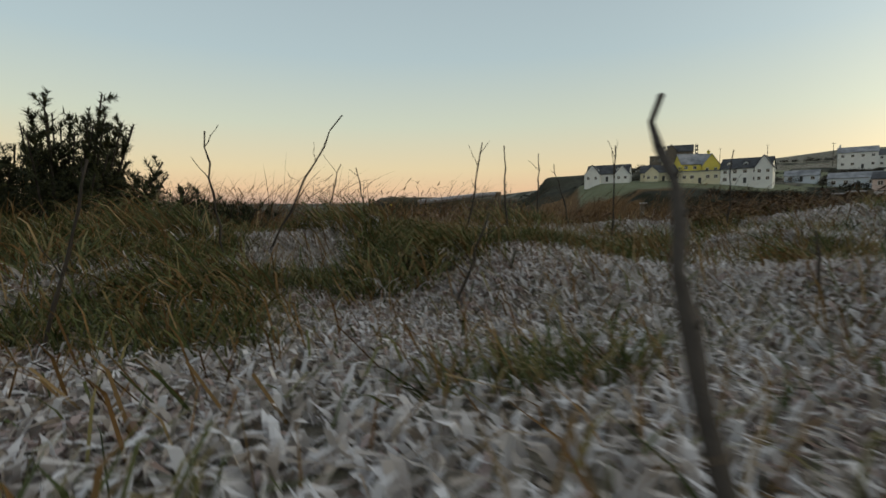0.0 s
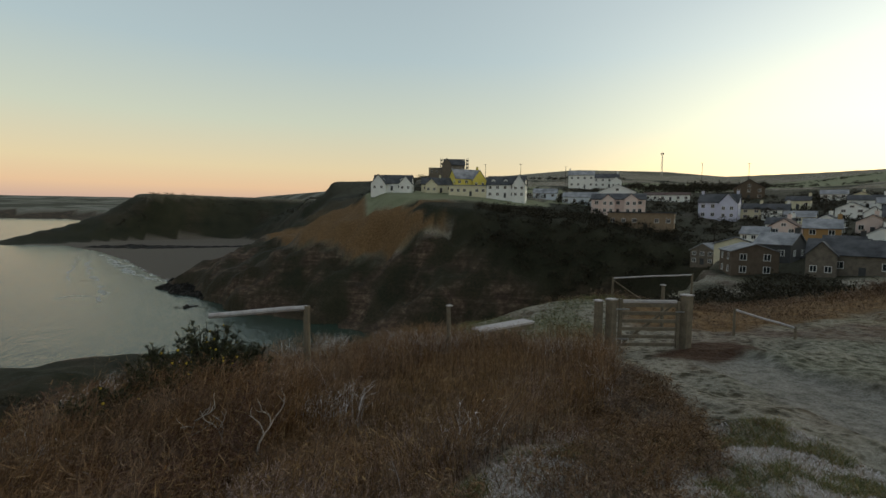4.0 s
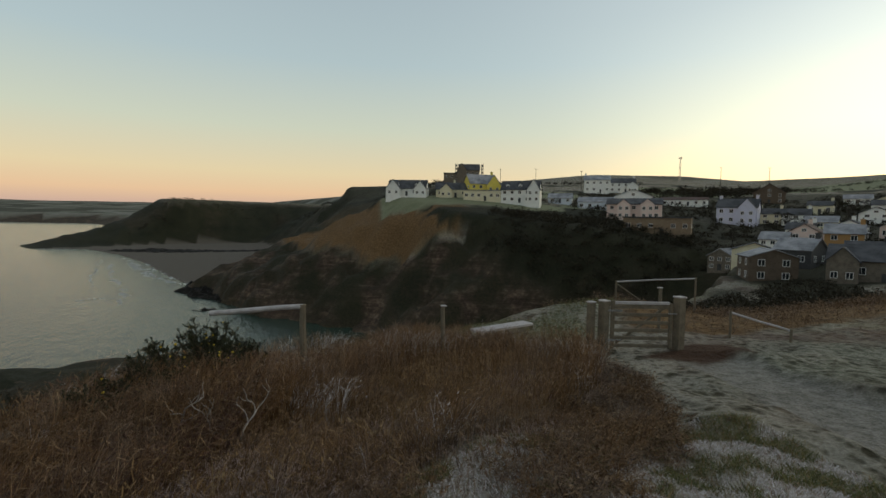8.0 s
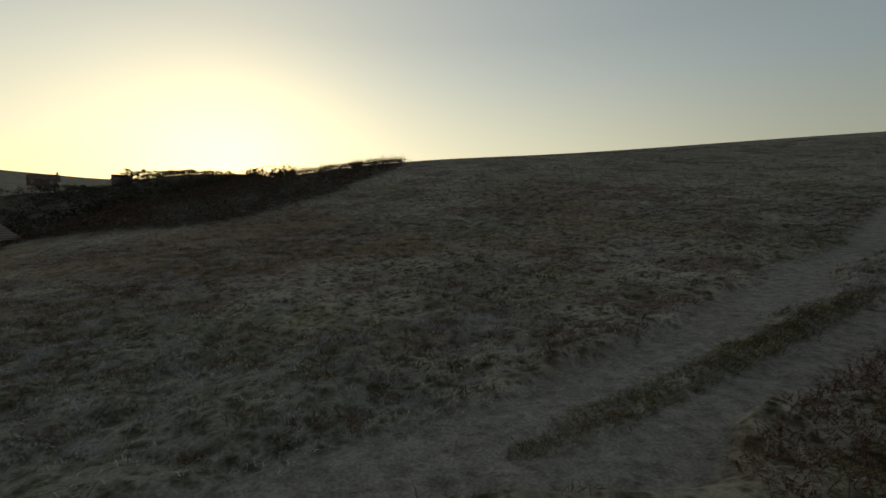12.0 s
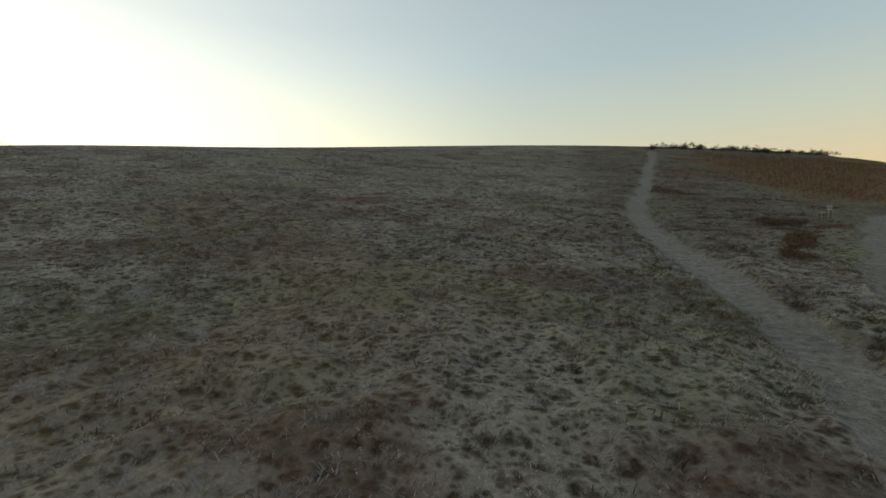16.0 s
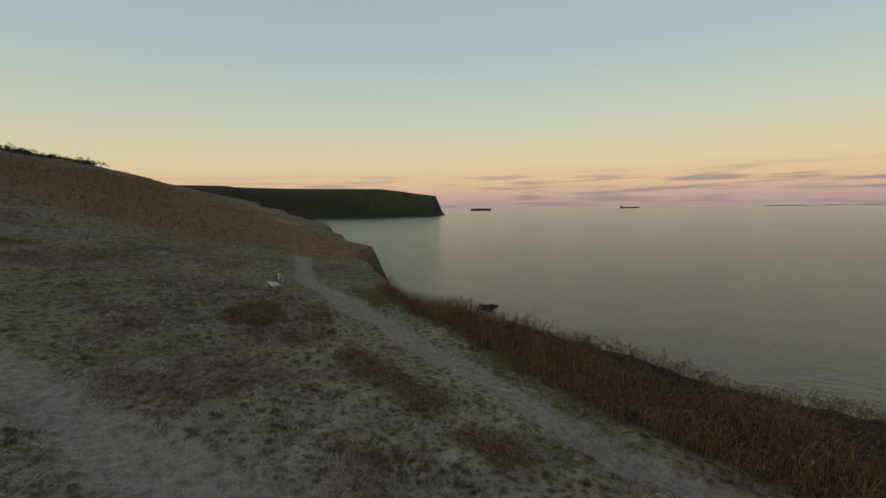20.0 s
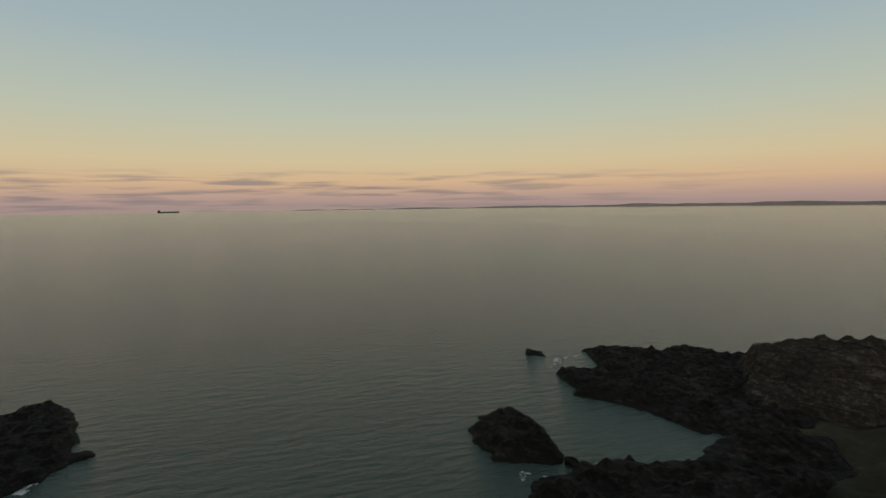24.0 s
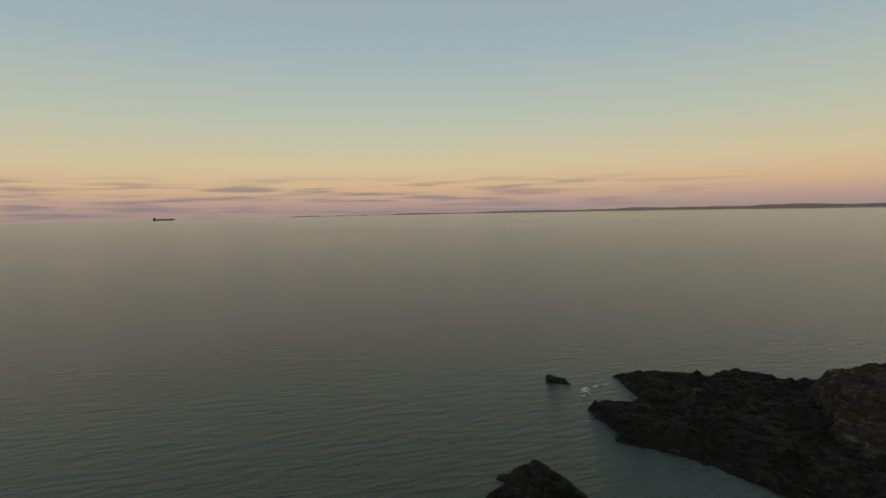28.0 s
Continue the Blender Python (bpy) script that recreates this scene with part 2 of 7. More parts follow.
def top_height(x, y):
    """The land above the cliffs: the field and its hill, the valley with the village, the ridges."""
    c, s = math.cos(0.7786), math.sin(0.7786)
    u, v = (x - 45.13) * c + (y + 153.68) * s, -(x - 45.13) * s + (y + 153.68) * c
    hill = -1.959 - 0.0011 * x - 0.0551 * np.maximum(y, -260) + 18.8 * np.exp(-(u / 249.2) ** 2 - (v / 76.94) ** 2)
    hill += 3.63 * np.exp(-((x - 74.7) ** 2 + (y + 34.75) ** 2) / 39.32 ** 2)
    hill -= 0.17 * softplus(y - 14 + 0.25 * np.clip(x - 10, 0, 150), 3.0)
    hill += 34 * np.exp(-((x - 330) / 120) ** 2 - ((y + 60) / 120) ** 2)
    east = -20 + 0.13 * np.minimum(x, 530) + 2.5 * value_noise(x, y, 90, 41)
    hill = np.maximum(hill, east) + 2.0 * np.log1p(np.exp(-np.abs(hill - east) / 2.0))
    hill += 0.34 * np.exp(-((x - 3) / 6.5) ** 2 - ((y - 9.5) / 5) ** 2) + 1.0 * np.exp(-((x - 12.8) / 3.6) ** 2 - ((y - 16) / 3.2) ** 2)
    hill += (0.21 + 0.13 * smooth(0.4, 2.2, y)) * np.exp(-((x - 0.3) / 4.2) ** 4) * smooth(6.2, 4.3, y) * smooth(-3.5, -1.0, y)
    for hx, hy, up, wide in MOUNDS:
        hill += up * np.exp(-((x - hx) ** 2 + (y - hy) ** 2) / wide ** 2)
    d = y - 75 - 0.14 * (x - 70)
    north = -18 + 0.05 * (np.clip(x, -100, 590) - 70) + 0.34 * np.minimum(d, 45) + 0.14 * np.clip(d - 45, 0, 330) + 0.02 * np.maximum(d - 375, 0)
    land = np.maximum(hill, north) + 2.5 * np.log1p(np.exp(-np.abs(hill - north) / 2.5))
    land -= 3.0 * smooth(68, 50, x) * smooth(165, 200, y) * smooth(360, 310, y) + 15.0 * smooth(125, 68, x) * smooth(218, 255, y) * smooth(380, 330, y)
    land += 2.0 * np.exp(-((x - 97) / 40) ** 2 - ((y - 200) / 24) ** 2)
    far = 17 + 0.007 * (y - 500) + 6 * value_noise(x, y, 400, 3)
    far = far + (0.03 * (y - 2150) - 36) * smooth(1000, 1700, y)
    m = smooth(300, 480, y) * (1 - smooth(150, 420, x))
    land = land * (1 - m) + far * m
    m = smooth(-500, -1200, y)
    return land * (1 - m) + (114 - 14 * smooth(-1300, -1850, x) - 44 * smooth(-1800, -2085, x) + 6 * value_noise(x, y, 500, 9)) * m


def masks(x, y):
    p = np.stack([x, y], 1)
    path = np.zeros(len(x))
    for line, w in PATHS:
        d, _ = segments(p + 0.35 * np.stack([value_noise(x, y, 2.2, 4), value_noise(x, y, 2.2, 5)], 1), line, False)
        path = np.maximum(path, 1 - smooth(w * 0.75, w * 1.3, d))
    return path


def coast(x, y):
    """How far up the cliff a point lies: 0 at its foot or below, 1 at its edge or beyond."""
    r = np.hypot(x, y)
    near, far = np.clip(r / 60, 0.25, 2) * (1 - smooth(350, 700, r)), smooth(250, 700, r)
    q = np.stack([x + near * (2.2 * value_noise(x, y, 17, 1) + 1.4 * value_noise(x, y, 5, 2)) + 22 * far * value_noise(x, y, 130, 1),
                  y + near * (2.2 * value_noise(x, y, 17, 6) + 1.4 * value_noise(x, y, 5, 7)) + 22 * far * value_noise(x, y, 130, 6)], 1)
    df, in_f = segments(q, FOOT, True)
    de, in_e = segments(q, EDGE, True)
    return np.where(in_e, 1.0, np.where(in_f, df / (df + de + 1e-9), 0.0)), np.where(in_f, 0, df)


def height(x, y):
    t, off = coast(x, y)
    top = top_height(x, y)
    p = np.stack([x, y], 1)
    near = np.exp(-((x - 5) ** 2 + (y + 20) ** 2) / 60 ** 2)
    s = t ** (1.15 - 0.5 * smooth(150, 200, y) * smooth(420, 320, y))
    z = SEA - 0.6 + (top - SEA + 0.6) * s
    rough = np.clip(t * (1 - t) * 4, 0, 1)
    crag = smooth(120, 150, y) * smooth(330, 280, y)
    z += crag * rough * (3.2 * (0.5 - np.abs(value_noise(x, y, 13, 14))) + 1.8 * (0.5 - np.abs(value_noise(x, y, 5.5, 15)))) * smooth(0.62, 0.45, t)
    z += rough * (2.6 * value_noise(x, y, 9, 11) + 1.3 * value_noise(x, y, 3.5, 12)) * smooth(0, 0.15, t)
    z = np.where(t <= 0, SEA - 0.6 - np.minimum(off * 0.1, 8), z)
    sand, inside = segments(p, BEACH, True)
    z = np.where(inside, np.maximum(z, SEA + 0.05 + np.minimum(sand * 0.012, 0.6)), z)
    path = masks(x, y)
    z += near * (t > 0.9) * (1 - path) * (0.12 * value_noise(x, y, 1.3, 21) + 0.095 * value_noise(x, y, 0.6, 22)) * smooth(1.0, 2.6, np.hypot(x, y)) + near * (t > 0.9) * 0.035 * value_noise(x, y, 0.45, 23)
    z -= 0.12 * path * near
    return z, t, path


def ground_at(x, y):
    return float(height(np.array([float(x)]), np.array([float(y)]))[0][0])

# ---- materials ----
class Mat:
    """A small builder for node materials in object space."""

    def __init__(self, name, rough=0.8, metal=0.0, spec=0.3):
        self.m = bpy.data.materials.new(name)
        self.m.use_nodes = True
        self.t = self.m.node_tree
        self.b = self.t.nodes["Principled BSDF"]
        self.b.inputs["Roughness"].default_value, self.b.inputs["Metallic"].default_value = rough, metal
        self.b.inputs["Specular IOR Level"].default_value = spec
        self.co = self.t.nodes.new("ShaderNodeTexCoord")
        self.where = self.co.outputs["Object"]

    def node(self, kind, **props):
        n = self.t.nodes.new(kind)
        for k, v in props.items():
            n.inputs[k.replace("_", " ")].default_value = v
        return n

    def noise(self, scale, detail=4.0, rough=0.55):
        n = self.node("ShaderNodeTexNoise", Scale=scale, Detail=detail, Roughness=rough)
        self.t.links.new(self.where, n.inputs["Vector"])
        return n.outputs["Fac"]

    def attr(self, name):
        n = self.t.nodes.new("ShaderNodeAttribute")
        n.attribute_name = name
        return n.outputs["Fac"]

    def ramp(self, src, *stops):
        n = self.t.nodes.new("ShaderNodeValToRGB")
        e = n.color_ramp.elements
        while len(e) < len(stops):
            e.new(0.5)
        for i, (p, c) in enumerate(stops):
            e[i].position = p
            e[i].color = (*c, 1) if len(c) == 3 else c
        self.t.links.new(src, n.inputs["Fac"])
        return n.outputs["Color"]

    def mix(self, fac, a, b, how="MIX"):
        n = self.t.nodes.new("ShaderNodeMix")
        n.data_type, n.blend_type = "RGBA", how
        for i, v in ((0, fac), (6, a), (7, b)):
            if isinstance(v, (int, float)):
                n.inputs[i].default_value = v
            elif isinstance(v, tuple):
                n.inputs[i].default_value = (*v, 1)
            else:
                self.t.links.new(v, n.inputs[i])
        return n.outputs[2]

    def math(self, how, a, b):
        n = self.t.nodes.new("ShaderNodeMath")
        n.operation = how
        for i, v in enumerate((a, b)):
            if isinstance(v, (int, float)):
                n.inputs[i].default_value = v
            else:
                self.t.links.new(v, n.inputs[i])
        return n.outputs[0]

    def vary(self, col, amount=0.25):
        """Per-piece lightness."""
        n = self.t.nodes.new("ShaderNodeObjectInfo")
        return self.mix(amount, col, self.ramp(n.outputs["Random"], (0, (0.25, 0.22, 0.2)), (1, (0.9, 0.88, 0.85))), "OVERLAY")

    def island(self):
        return self.t.nodes.new("ShaderNodeNewGeometry").outputs["Random Per Island"]

    def color(self, c):
        if isinstance(c, tuple):
            self.b.inputs["Base Color"].default_value = (*c, 1)
        else:
            self.t.links.new(c, self.b.inputs["Base Color"])
        return self

    def bump(self, src, strength=0.3, dist=0.02):
        n = self.node("ShaderNodeBump", Strength=strength, Distance=dist)
        self.t.links.new(src, n.inputs["Height"])
        self.t.links.new(n.outputs["Normal"], self.b.inputs["Normal"])
        return self

    def rough(self, src):
        self.t.links.new(src, self.b.inputs["Roughness"])
        return self


def plain(name, a, b, scale=6.0, rough=0.8, bump=0.15, metal=0.0, dist=0.02, spec=0.3):
    """Two shades mixed by coarse and fine noise."""
    m = Mat(name, rough, metal, spec)
    f = m.mix(0.45, m.noise(scale), m.noise(scale * 7))
    m.color(m.ramp(f, (0.32, a), (0.68, b)))
    m.bump(m.noise(scale * 6), bump, dist)
    return m.m


def ground_material():
    m = Mat("frosty_ground", 0.9, spec=0.15)
    big, mid, fine, tiny = m.noise(0.05), m.noise(1.5, 5, 0.62), m.noise(4.6, 5, 0.62), m.noise(24, 4)
    patch, glade = m.noise(0.24, 4, 0.6), m.noise(0.11, 3)
    # unfrosted grass, its colours darkened to paint in shade among the tufts
    grass = m.ramp(m.mix(0.5, mid, fine), (0.3, (0.016, 0.014, 0.008)), (0.5, (0.042, 0.035, 0.018)), (0.66, (0.08, 0.062, 0.034)))
    rust = m.ramp(fine, (0.35, (0.03, 0.017, 0.011)), (0.62, (0.095, 0.06, 0.038)))
    moss = m.ramp(fine, (0.35, (0.022, 0.024, 0.010)), (0.62, (0.085, 0.084, 0.034)))
    grass = m.mix(m.ramp(patch, (0.46, (0, 0, 0)), (0.6, (1, 1, 1))), grass, rust)
    grass = m.mix(m.ramp(glade, (0.5, (0, 0, 0)), (0.62, (0.85, 0.85, 0.85))), grass, moss)
    frost = m.mix(m.mix(0.5, fine, tiny), (0.20, 0.182, 0.145), (0.52, 0.48, 0.405))
    frost = m.mix(m.ramp(glade, (0.46, (0, 0, 0)), (0.64, (0.7, 0.7, 0.7))), frost, m.mix(fine, (0.12, 0.122, 0.065), (0.36, 0.35, 0.24)))
    frost = m.mix(m.ramp(patch, (0.48, (0, 0, 0)), (0.64, (0.65, 0.65, 0.65))), frost, m.mix(fine, (0.13, 0.098, 0.078), (0.36, 0.30, 0.265)))
    blades = m.node("ShaderNodeTexNoise", Scale=7.5, Detail=6.0, Roughness=0.72, Distortion=0.5)
    m.t.links.new(m.where, blades.inputs["Vector"])
    shift = m.node("ShaderNodeMix")
    shift.data_type, shift.blend_type = "RGBA", "LINEAR_LIGHT"
    shift.inputs[0].default_value = 0.09
    m.t.links.new(m.where, shift.inputs[6])
    warp = m.node("ShaderNodeTexNoise", Scale=3.4, Detail=3.0)
    m.t.links.new(m.where, warp.inputs["Vector"])
    m.t.links.new(warp.outputs["Color"], shift.inputs[7])
    tufts = []
    for scale in (2.9, 6.0):
        cell = m.node("ShaderNodeTexVoronoi", Scale=scale, Randomness=1.0)
        m.t.links.new(shift.outputs[2], cell.inputs["Vector"])
        tufts.append(m.ramp(cell.outputs["Distance"], (0.06, (0, 0, 0)), (0.5, (1, 1, 1))))
    dome = m.mix(0.45, tufts[0], tufts[1])
    white = m.ramp(m.mix(0.42, m.mix(0.25, dome, mid), m.mix(0.4, blades.outputs["Fac"], tiny)), (0.47, (0.0, 0.0, 0.0)), (0.57, (0.2, 0.2, 0.2)), (0.67, (0.55, 0.55, 0.55)), (0.78, (1, 1, 1)))
    white = m.math("MULTIPLY", white, m.ramp(big, (0.35, (0.75, 0.75, 0.75)), (0.6, (1, 1, 1))))
    white = m.math("MULTIPLY", white, m.ramp(patch, (0.5, (1, 1, 1)), (0.64, (0.45, 0.45, 0.45))))
    white = m.math("MULTIPLY", white, m.math("SUBTRACT", 1.0, m.math("MULTIPLY", m.attr("heath"), 0.55)))
    grass = m.mix(m.attr("heath"), grass, m.mix(m.ramp(patch, (0.42, (0, 0, 0)), (0.58, (1, 1, 1))), moss, rust))
    white = m.math("MAXIMUM", white, m.math("MULTIPLY", m.attr("rime"), m.ramp(fine, (0.35, (0.2, 0.2, 0.2)), (0.55, (0.9, 0.9, 0.9)))))
    field = m.mix(white, grass, frost)
    field = m.mix(m.math("MULTIPLY", m.attr("turf"), 0.75), field, m.ramp(m.mix(0.5, m.mix(0.5, dome, fine), m.mix(0.5, blades.outputs["Fac"], tiny)), (0.44, (0.03, 0.034, 0.02)), (0.57, (0.105, 0.108, 0.078)), (0.72, (0.29, 0.29, 0.245))))
    lane = m.mix(m.ramp(m.mix(0.5, fine, tiny), (0.35, (0, 0, 0)), (0.6, (1, 1, 1))), (0.105, 0.096, 0.08), (0.28, 0.265, 0.245))
    field = m.mix(m.math("MULTIPLY", m.attr("path"), 0.7), field, lane)
    field = m.mix(m.attr("mud"), field, m.mix(fine, (0.026, 0.013, 0.008), (0.085, 0.045, 0.026)))
    fern = m.ramp(m.mix(0.5, fine, mid), (0.33, (0.050, 0.026, 0.011)), (0.5, (0.135, 0.078, 0.034)), (0.66, (0.22, 0.145, 0.072)))
    field = m.mix(m.attr("bracken"), field, fern)
    scrub = m.ramp(m.mix(0.5, fine, mid), (0.35, (0.012, 0.012, 0.008)), (0.65, (0.05, 0.040, 0.022)))
    layer = m.node("ShaderNodeMapping")
    layer.inputs["Scale"].default_value = (0.05, 0.05, 0.75)
    m.t.links.new(m.where, layer.inputs["Vector"])
    strata = m.node("ShaderNodeTexNoise", Scale=1.0, Detail=5.0, Roughness=0.65, Distortion=0.8)
    m.t.links.new(layer.outputs["Vector"], strata.inputs["Vector"])
    rock = m.ramp(m.mix(0.55, strata.outputs["Fac"], m.noise(0.5, 6, 0.72)), (0.34, (0.014, 0.010, 0.008)), (0.48, (0.055, 0.037, 0.026)), (0.56, (0.10, 0.068, 0.046)), (0.66, (0.20, 0.155, 0.115)))
    stone = m.mix(m.ramp(m.noise(0.09, 4), (0.42, (1, 1, 1)), (0.58, (0, 0, 0))), rock, scrub)
    col = m.mix(m.attr("cliff"), field, stone)
    wood = m.ramp(m.mix(0.5, mid, big), (0.3, (0.010, 0.012, 0.007)), (0.7, (0.035, 0.034, 0.018)))
    col = m.mix(m.attr("scrub"), col, wood)
    plots = m.node("ShaderNodeTexVoronoi", Scale=0.009, Randomness=0.9)
    m.t.links.new(m.where, plots.inputs["Vector"])
    far = m.mix(m.noise(0.05, 3), m.ramp(m.mix(0.25, plots.outputs["Color"], m.noise(0.006, 3)), (0.36, (0.03, 0.033, 0.02)), (0.5, (0.10, 0.10, 0.07)), (0.62, (0.25, 0.25, 0.22))), (0.05, 0.05, 0.034))
    col = m.mix(m.attr("fields"), col, far)
    col = m.mix(m.attr("lawn"), col, m.mix(m.mix(0.5, mid, m.noise(0.25, 3)), (0.075, 0.085, 0.04), (0.26, 0.27, 0.175)))
    sand = m.mix(mid, (0.085, 0.072, 0.058), (0.13, 0.11, 0.088))
    col = m.mix(m.attr("sand"), col, sand)
    m.color(col)
    m.bump(m.mix(0.5, dome, m.mix(0.4, blades.outputs["Fac"], tiny)), 1.0, 0.16)
    return m.m


def sea_material():
    m = Mat("calm_sea", 0.12, spec=0.5)
    m.b.inputs["IOR"].default_value = 1.33
    m.color(m.ramp(m.noise(0.004, 3), (0.35, (0.022, 0.042, 0.031)), (0.7, (0.036, 0.060, 0.045))))
    n = m.node("ShaderNodeTexNoise", Scale=0.35, Detail=6.0, Roughness=0.6)
    v = m.node("ShaderNodeMapping")
    v.inputs["Scale"].default_value = (1.7, 0.45, 1)
    m.t.links.new(m.where, v.inputs["Vector"])
    m.t.links.new(v.outputs["Vector"], n.inputs["Vector"])
    m.rough(m.math("ADD", m.math("MULTIPLY", m.noise(0.002, 3), 0.12), 0.10))
    m.bump(n.outputs["Fac"], 0.9, 0.65)
    return m.m


GROUND, WATER = ground_material(), sea_material()

# ---- ground and sea ----
def mesh_from(name, verts, faces, material, smooth_shade=True):
    """A mesh from arrays: verts (n, 3), faces (m, 3 or 4)."""
    me = bpy.data.meshes.new(name)
    faces = np.asarray(faces, np.int32)
    k = faces.shape[1]
    me.vertices.add(len(verts))
    me.vertices.foreach_set("co", np.asarray(verts, np.float32).ravel())
    me.loops.add(faces.size)
    me.loops.foreach_set("vertex_index", faces.ravel())
    me.polygons.add(len(faces))
    me.polygons.foreach_set("loop_start", np.arange(0, faces.size, k, dtype=np.int32))
    me.polygons.foreach_set("use_smooth", np.full(len(faces), smooth_shade))
    me.update(calc_edges=True)
    me.validate()
    me.materials.append(material)
    return me


def build_ground():
    turns = 1000
    az = np.linspace(0, 2 * np.pi, turns, endpoint=False)
    r = np.concatenate([[0.25], np.geomspace(0.5, 4, 60), np.geomspace(4.06, 78, 310), np.geomspace(80, 900, 150), np.geomspace(915, 5600, 50)])
    rings = len(r)
    cx, cy = 3.0 * smooth(1, 12, r), -14.0 * smooth(1, 14, r) * (1 - smooth(300, 900, r))
    x = (np.sin(az)[None] * r[:, None] + cx[:, None]).ravel()
    y = (np.cos(az)[None] * r[:, None] + cy[:, None]).ravel()
    z, t, path = height(x, y)
    i, j = np.meshgrid(np.arange(rings - 1), np.arange(turns), indexing="ij")
    a, b = i * turns + j, i * turns + (j + 1) % turns
    faces = np.stack([a, a + turns, b + turns, b], -1).reshape(-1, 4)
    verts = np.stack([x, y, z], 1)
    me = mesh_from("ground", verts, faces, GROUND)
    far = smooth(500, 800, np.hypot(x, y))
    p = np.stack([x, y], 1)
    cliff = smooth(0.995, 0.9, t) * 1.0
    edge = 3.0 * value_noise(x, y, 4, 37)
    bracken = smooth(4.5, 2.0, edge + segments(p, [(-14, -56), (-20, -75), (-25, -100), (-6, -95), (-8, -72), (-12, -59)], True)[0])
    flank = segments(p, [(-22, -57), (-36, -80), (-48, -120), (-44, -165), (4, -132), (7.5, -108), (7.4, -86), (3, -66), (-5, -57), (-13, -56)], True)
    bracken = np.maximum(bracken, np.where(flank[1], smooth(-1, 15, flank[0] + 2.2 * edge), 0))
    for zone in (FERNS, BANK):
        d = segments(p, zone, True)
        bracken = np.maximum(bracken, np.where(d[1], smooth(-0.3, 0.9, d[0] + 0.4 * value_noise(x, y, 0.9, 38)), 0))
    slope = smooth(0.35, 0.7, value_noise(x, y, 6, 31) * 0.5 + 0.5)
    headland = segments(p, [(-30, 300), (-20, 250), (16, 205), (50, 172), (72, 156), (84, 166), (86, 184), (72, 204), (66, 222), (84, 262), (84, 320)], True)
    bracken = np.maximum(bracken, headland[1] * smooth(0.44, 0.52, t + 0.08 * value_noise(x, y, 8, 36)) * smooth(0, 4, headland[0] + value_noise(x, y, 5, 36)))
    cliff = cliff * (1 - headland[1] * smooth(0.44, 0.52, t + 0.08 * value_noise(x, y, 8, 36)))
    bracken = np.maximum(bracken, 0.55 * slope * smooth(70, 20, np.abs(y - 12 + 0.1 * x)) * smooth(10, 25, x) * (1 - smooth(30, 60, x)))
    wood = segments(p, COPSE, True)
    scrub = np.where(wood[1], smooth(0, 3, wood[0] + value_noise(x, y, 5, 29)), 0) * (np.hypot(x, y) < 500)
    lawn = np.zeros(len(x))
    for q in ([(54, 198), (66, 184), (82, 182), (94, 178), (106, 168), (122, 164), (130, 176), (120, 196), (104, 210), (78, 224), (60, 222)], [(126, 176), (144, 164), (158, 166), (150, 182), (136, 186)], [(150, 205), (176, 220), (190, 250), (160, 262), (135, 240)], [(215, 225), (300, 194), (392, 152), (470, 150), (480, 200), (330, 300), (250, 300)]):
        d = segments(p, q, True)
        lawn = np.maximum(lawn, np.where(d[1], smooth(0, 2, d[0]), 0))
    d = segments(p, [(3.5, 13.5), (6, 11.5), (9, 10.6), (12, 12.5), (17, 16.5), (16, 24), (9, 22), (3, 17)], True)
    lawn = np.maximum(lawn, np.where(d[1], smooth(0, 1.0, d[0]), 0) * (0.1 + 0.4 * smooth(-0.3, 0.3, value_noise(x, y, 1.1, 44))))
    scrub_free = 1 - lawn
    sand = segments(p, BEACH, True)[1] * smooth(SEA + 1.6, SEA + 0.9, z) * (t <= 0.0)
    r = np.hypot(x, y)
    scrub = np.maximum(scrub, smooth(1.0, 0.93, t) * (0.7 + 0.3 * smooth(-0.2, 0.3, value_noise(x, y, 7, 33))) * (x < 20) * (y < 140) * (r < 400))
    d = segments(p, BRAMBLES, True)
    scrub = np.maximum(scrub, np.where(d[1], smooth(0.0, 0.8, d[0] + 0.3 * value_noise(x, y, 0.9, 38)), 0))
    scrub = np.maximum(scrub, smooth(0.1, 0.4, value_noise(x, y, 16, 34) + 0.6 * value_noise(x, y, 5, 35)) * (y > 90) * (r < 500) * (t > 0.9))
    scrub = np.maximum(scrub, smooth(1.0, 0.93, t) * smooth(-0.02, 0.02, t) * (0.7 + 0.3 * smooth(-0.3, 0.2, value_noise(x, y, 30, 39))) * (y > 290) * (r < 1500))
    first = segments(p, [(-4.6, 2.9), (-2.6, 3.0), (-1.8, 3.6), (-0.9, 4.2), (0.5, 4.6), (2.4, 4.9), (4.6, 5.6), (6.2, 4.4), (4.6, 0), (3, -3), (-4, -3)], True)
    rime = np.where(first[1], smooth(-0.1, 0.9, first[0] + 0.35 * value_noise(x, y, 0.5, 24)), 0.0)
    scrub = np.maximum(scrub, 0.8 * smooth(-0.15, 0.25, value_noise(x, y, 11, 40) + 0.5 * value_noise(x, y, 4, 42) + 0.25 * smooth(60, 95, x)) * smooth(1.0, 0.96, t) * smooth(0.05, 0.2, t) * smooth(-40, -10, x) * (y > 100 - x) * (y < 300) * (1 - 0.9 * bracken))
    valley = segments(p, [(20, 27), (60, 32), (90, 40), (140, 52), (200, 56), (262, 78), (255, 125), (190, 112), (150, 105), (108, 82), (60, 56)], True)
    scrub = np.maximum(scrub, np.where(valley[1], smooth(0, 4, valley[0]), 0) * smooth(-0.5, 0.2, value_noise(x, y, 9, 43)) * 0.9)
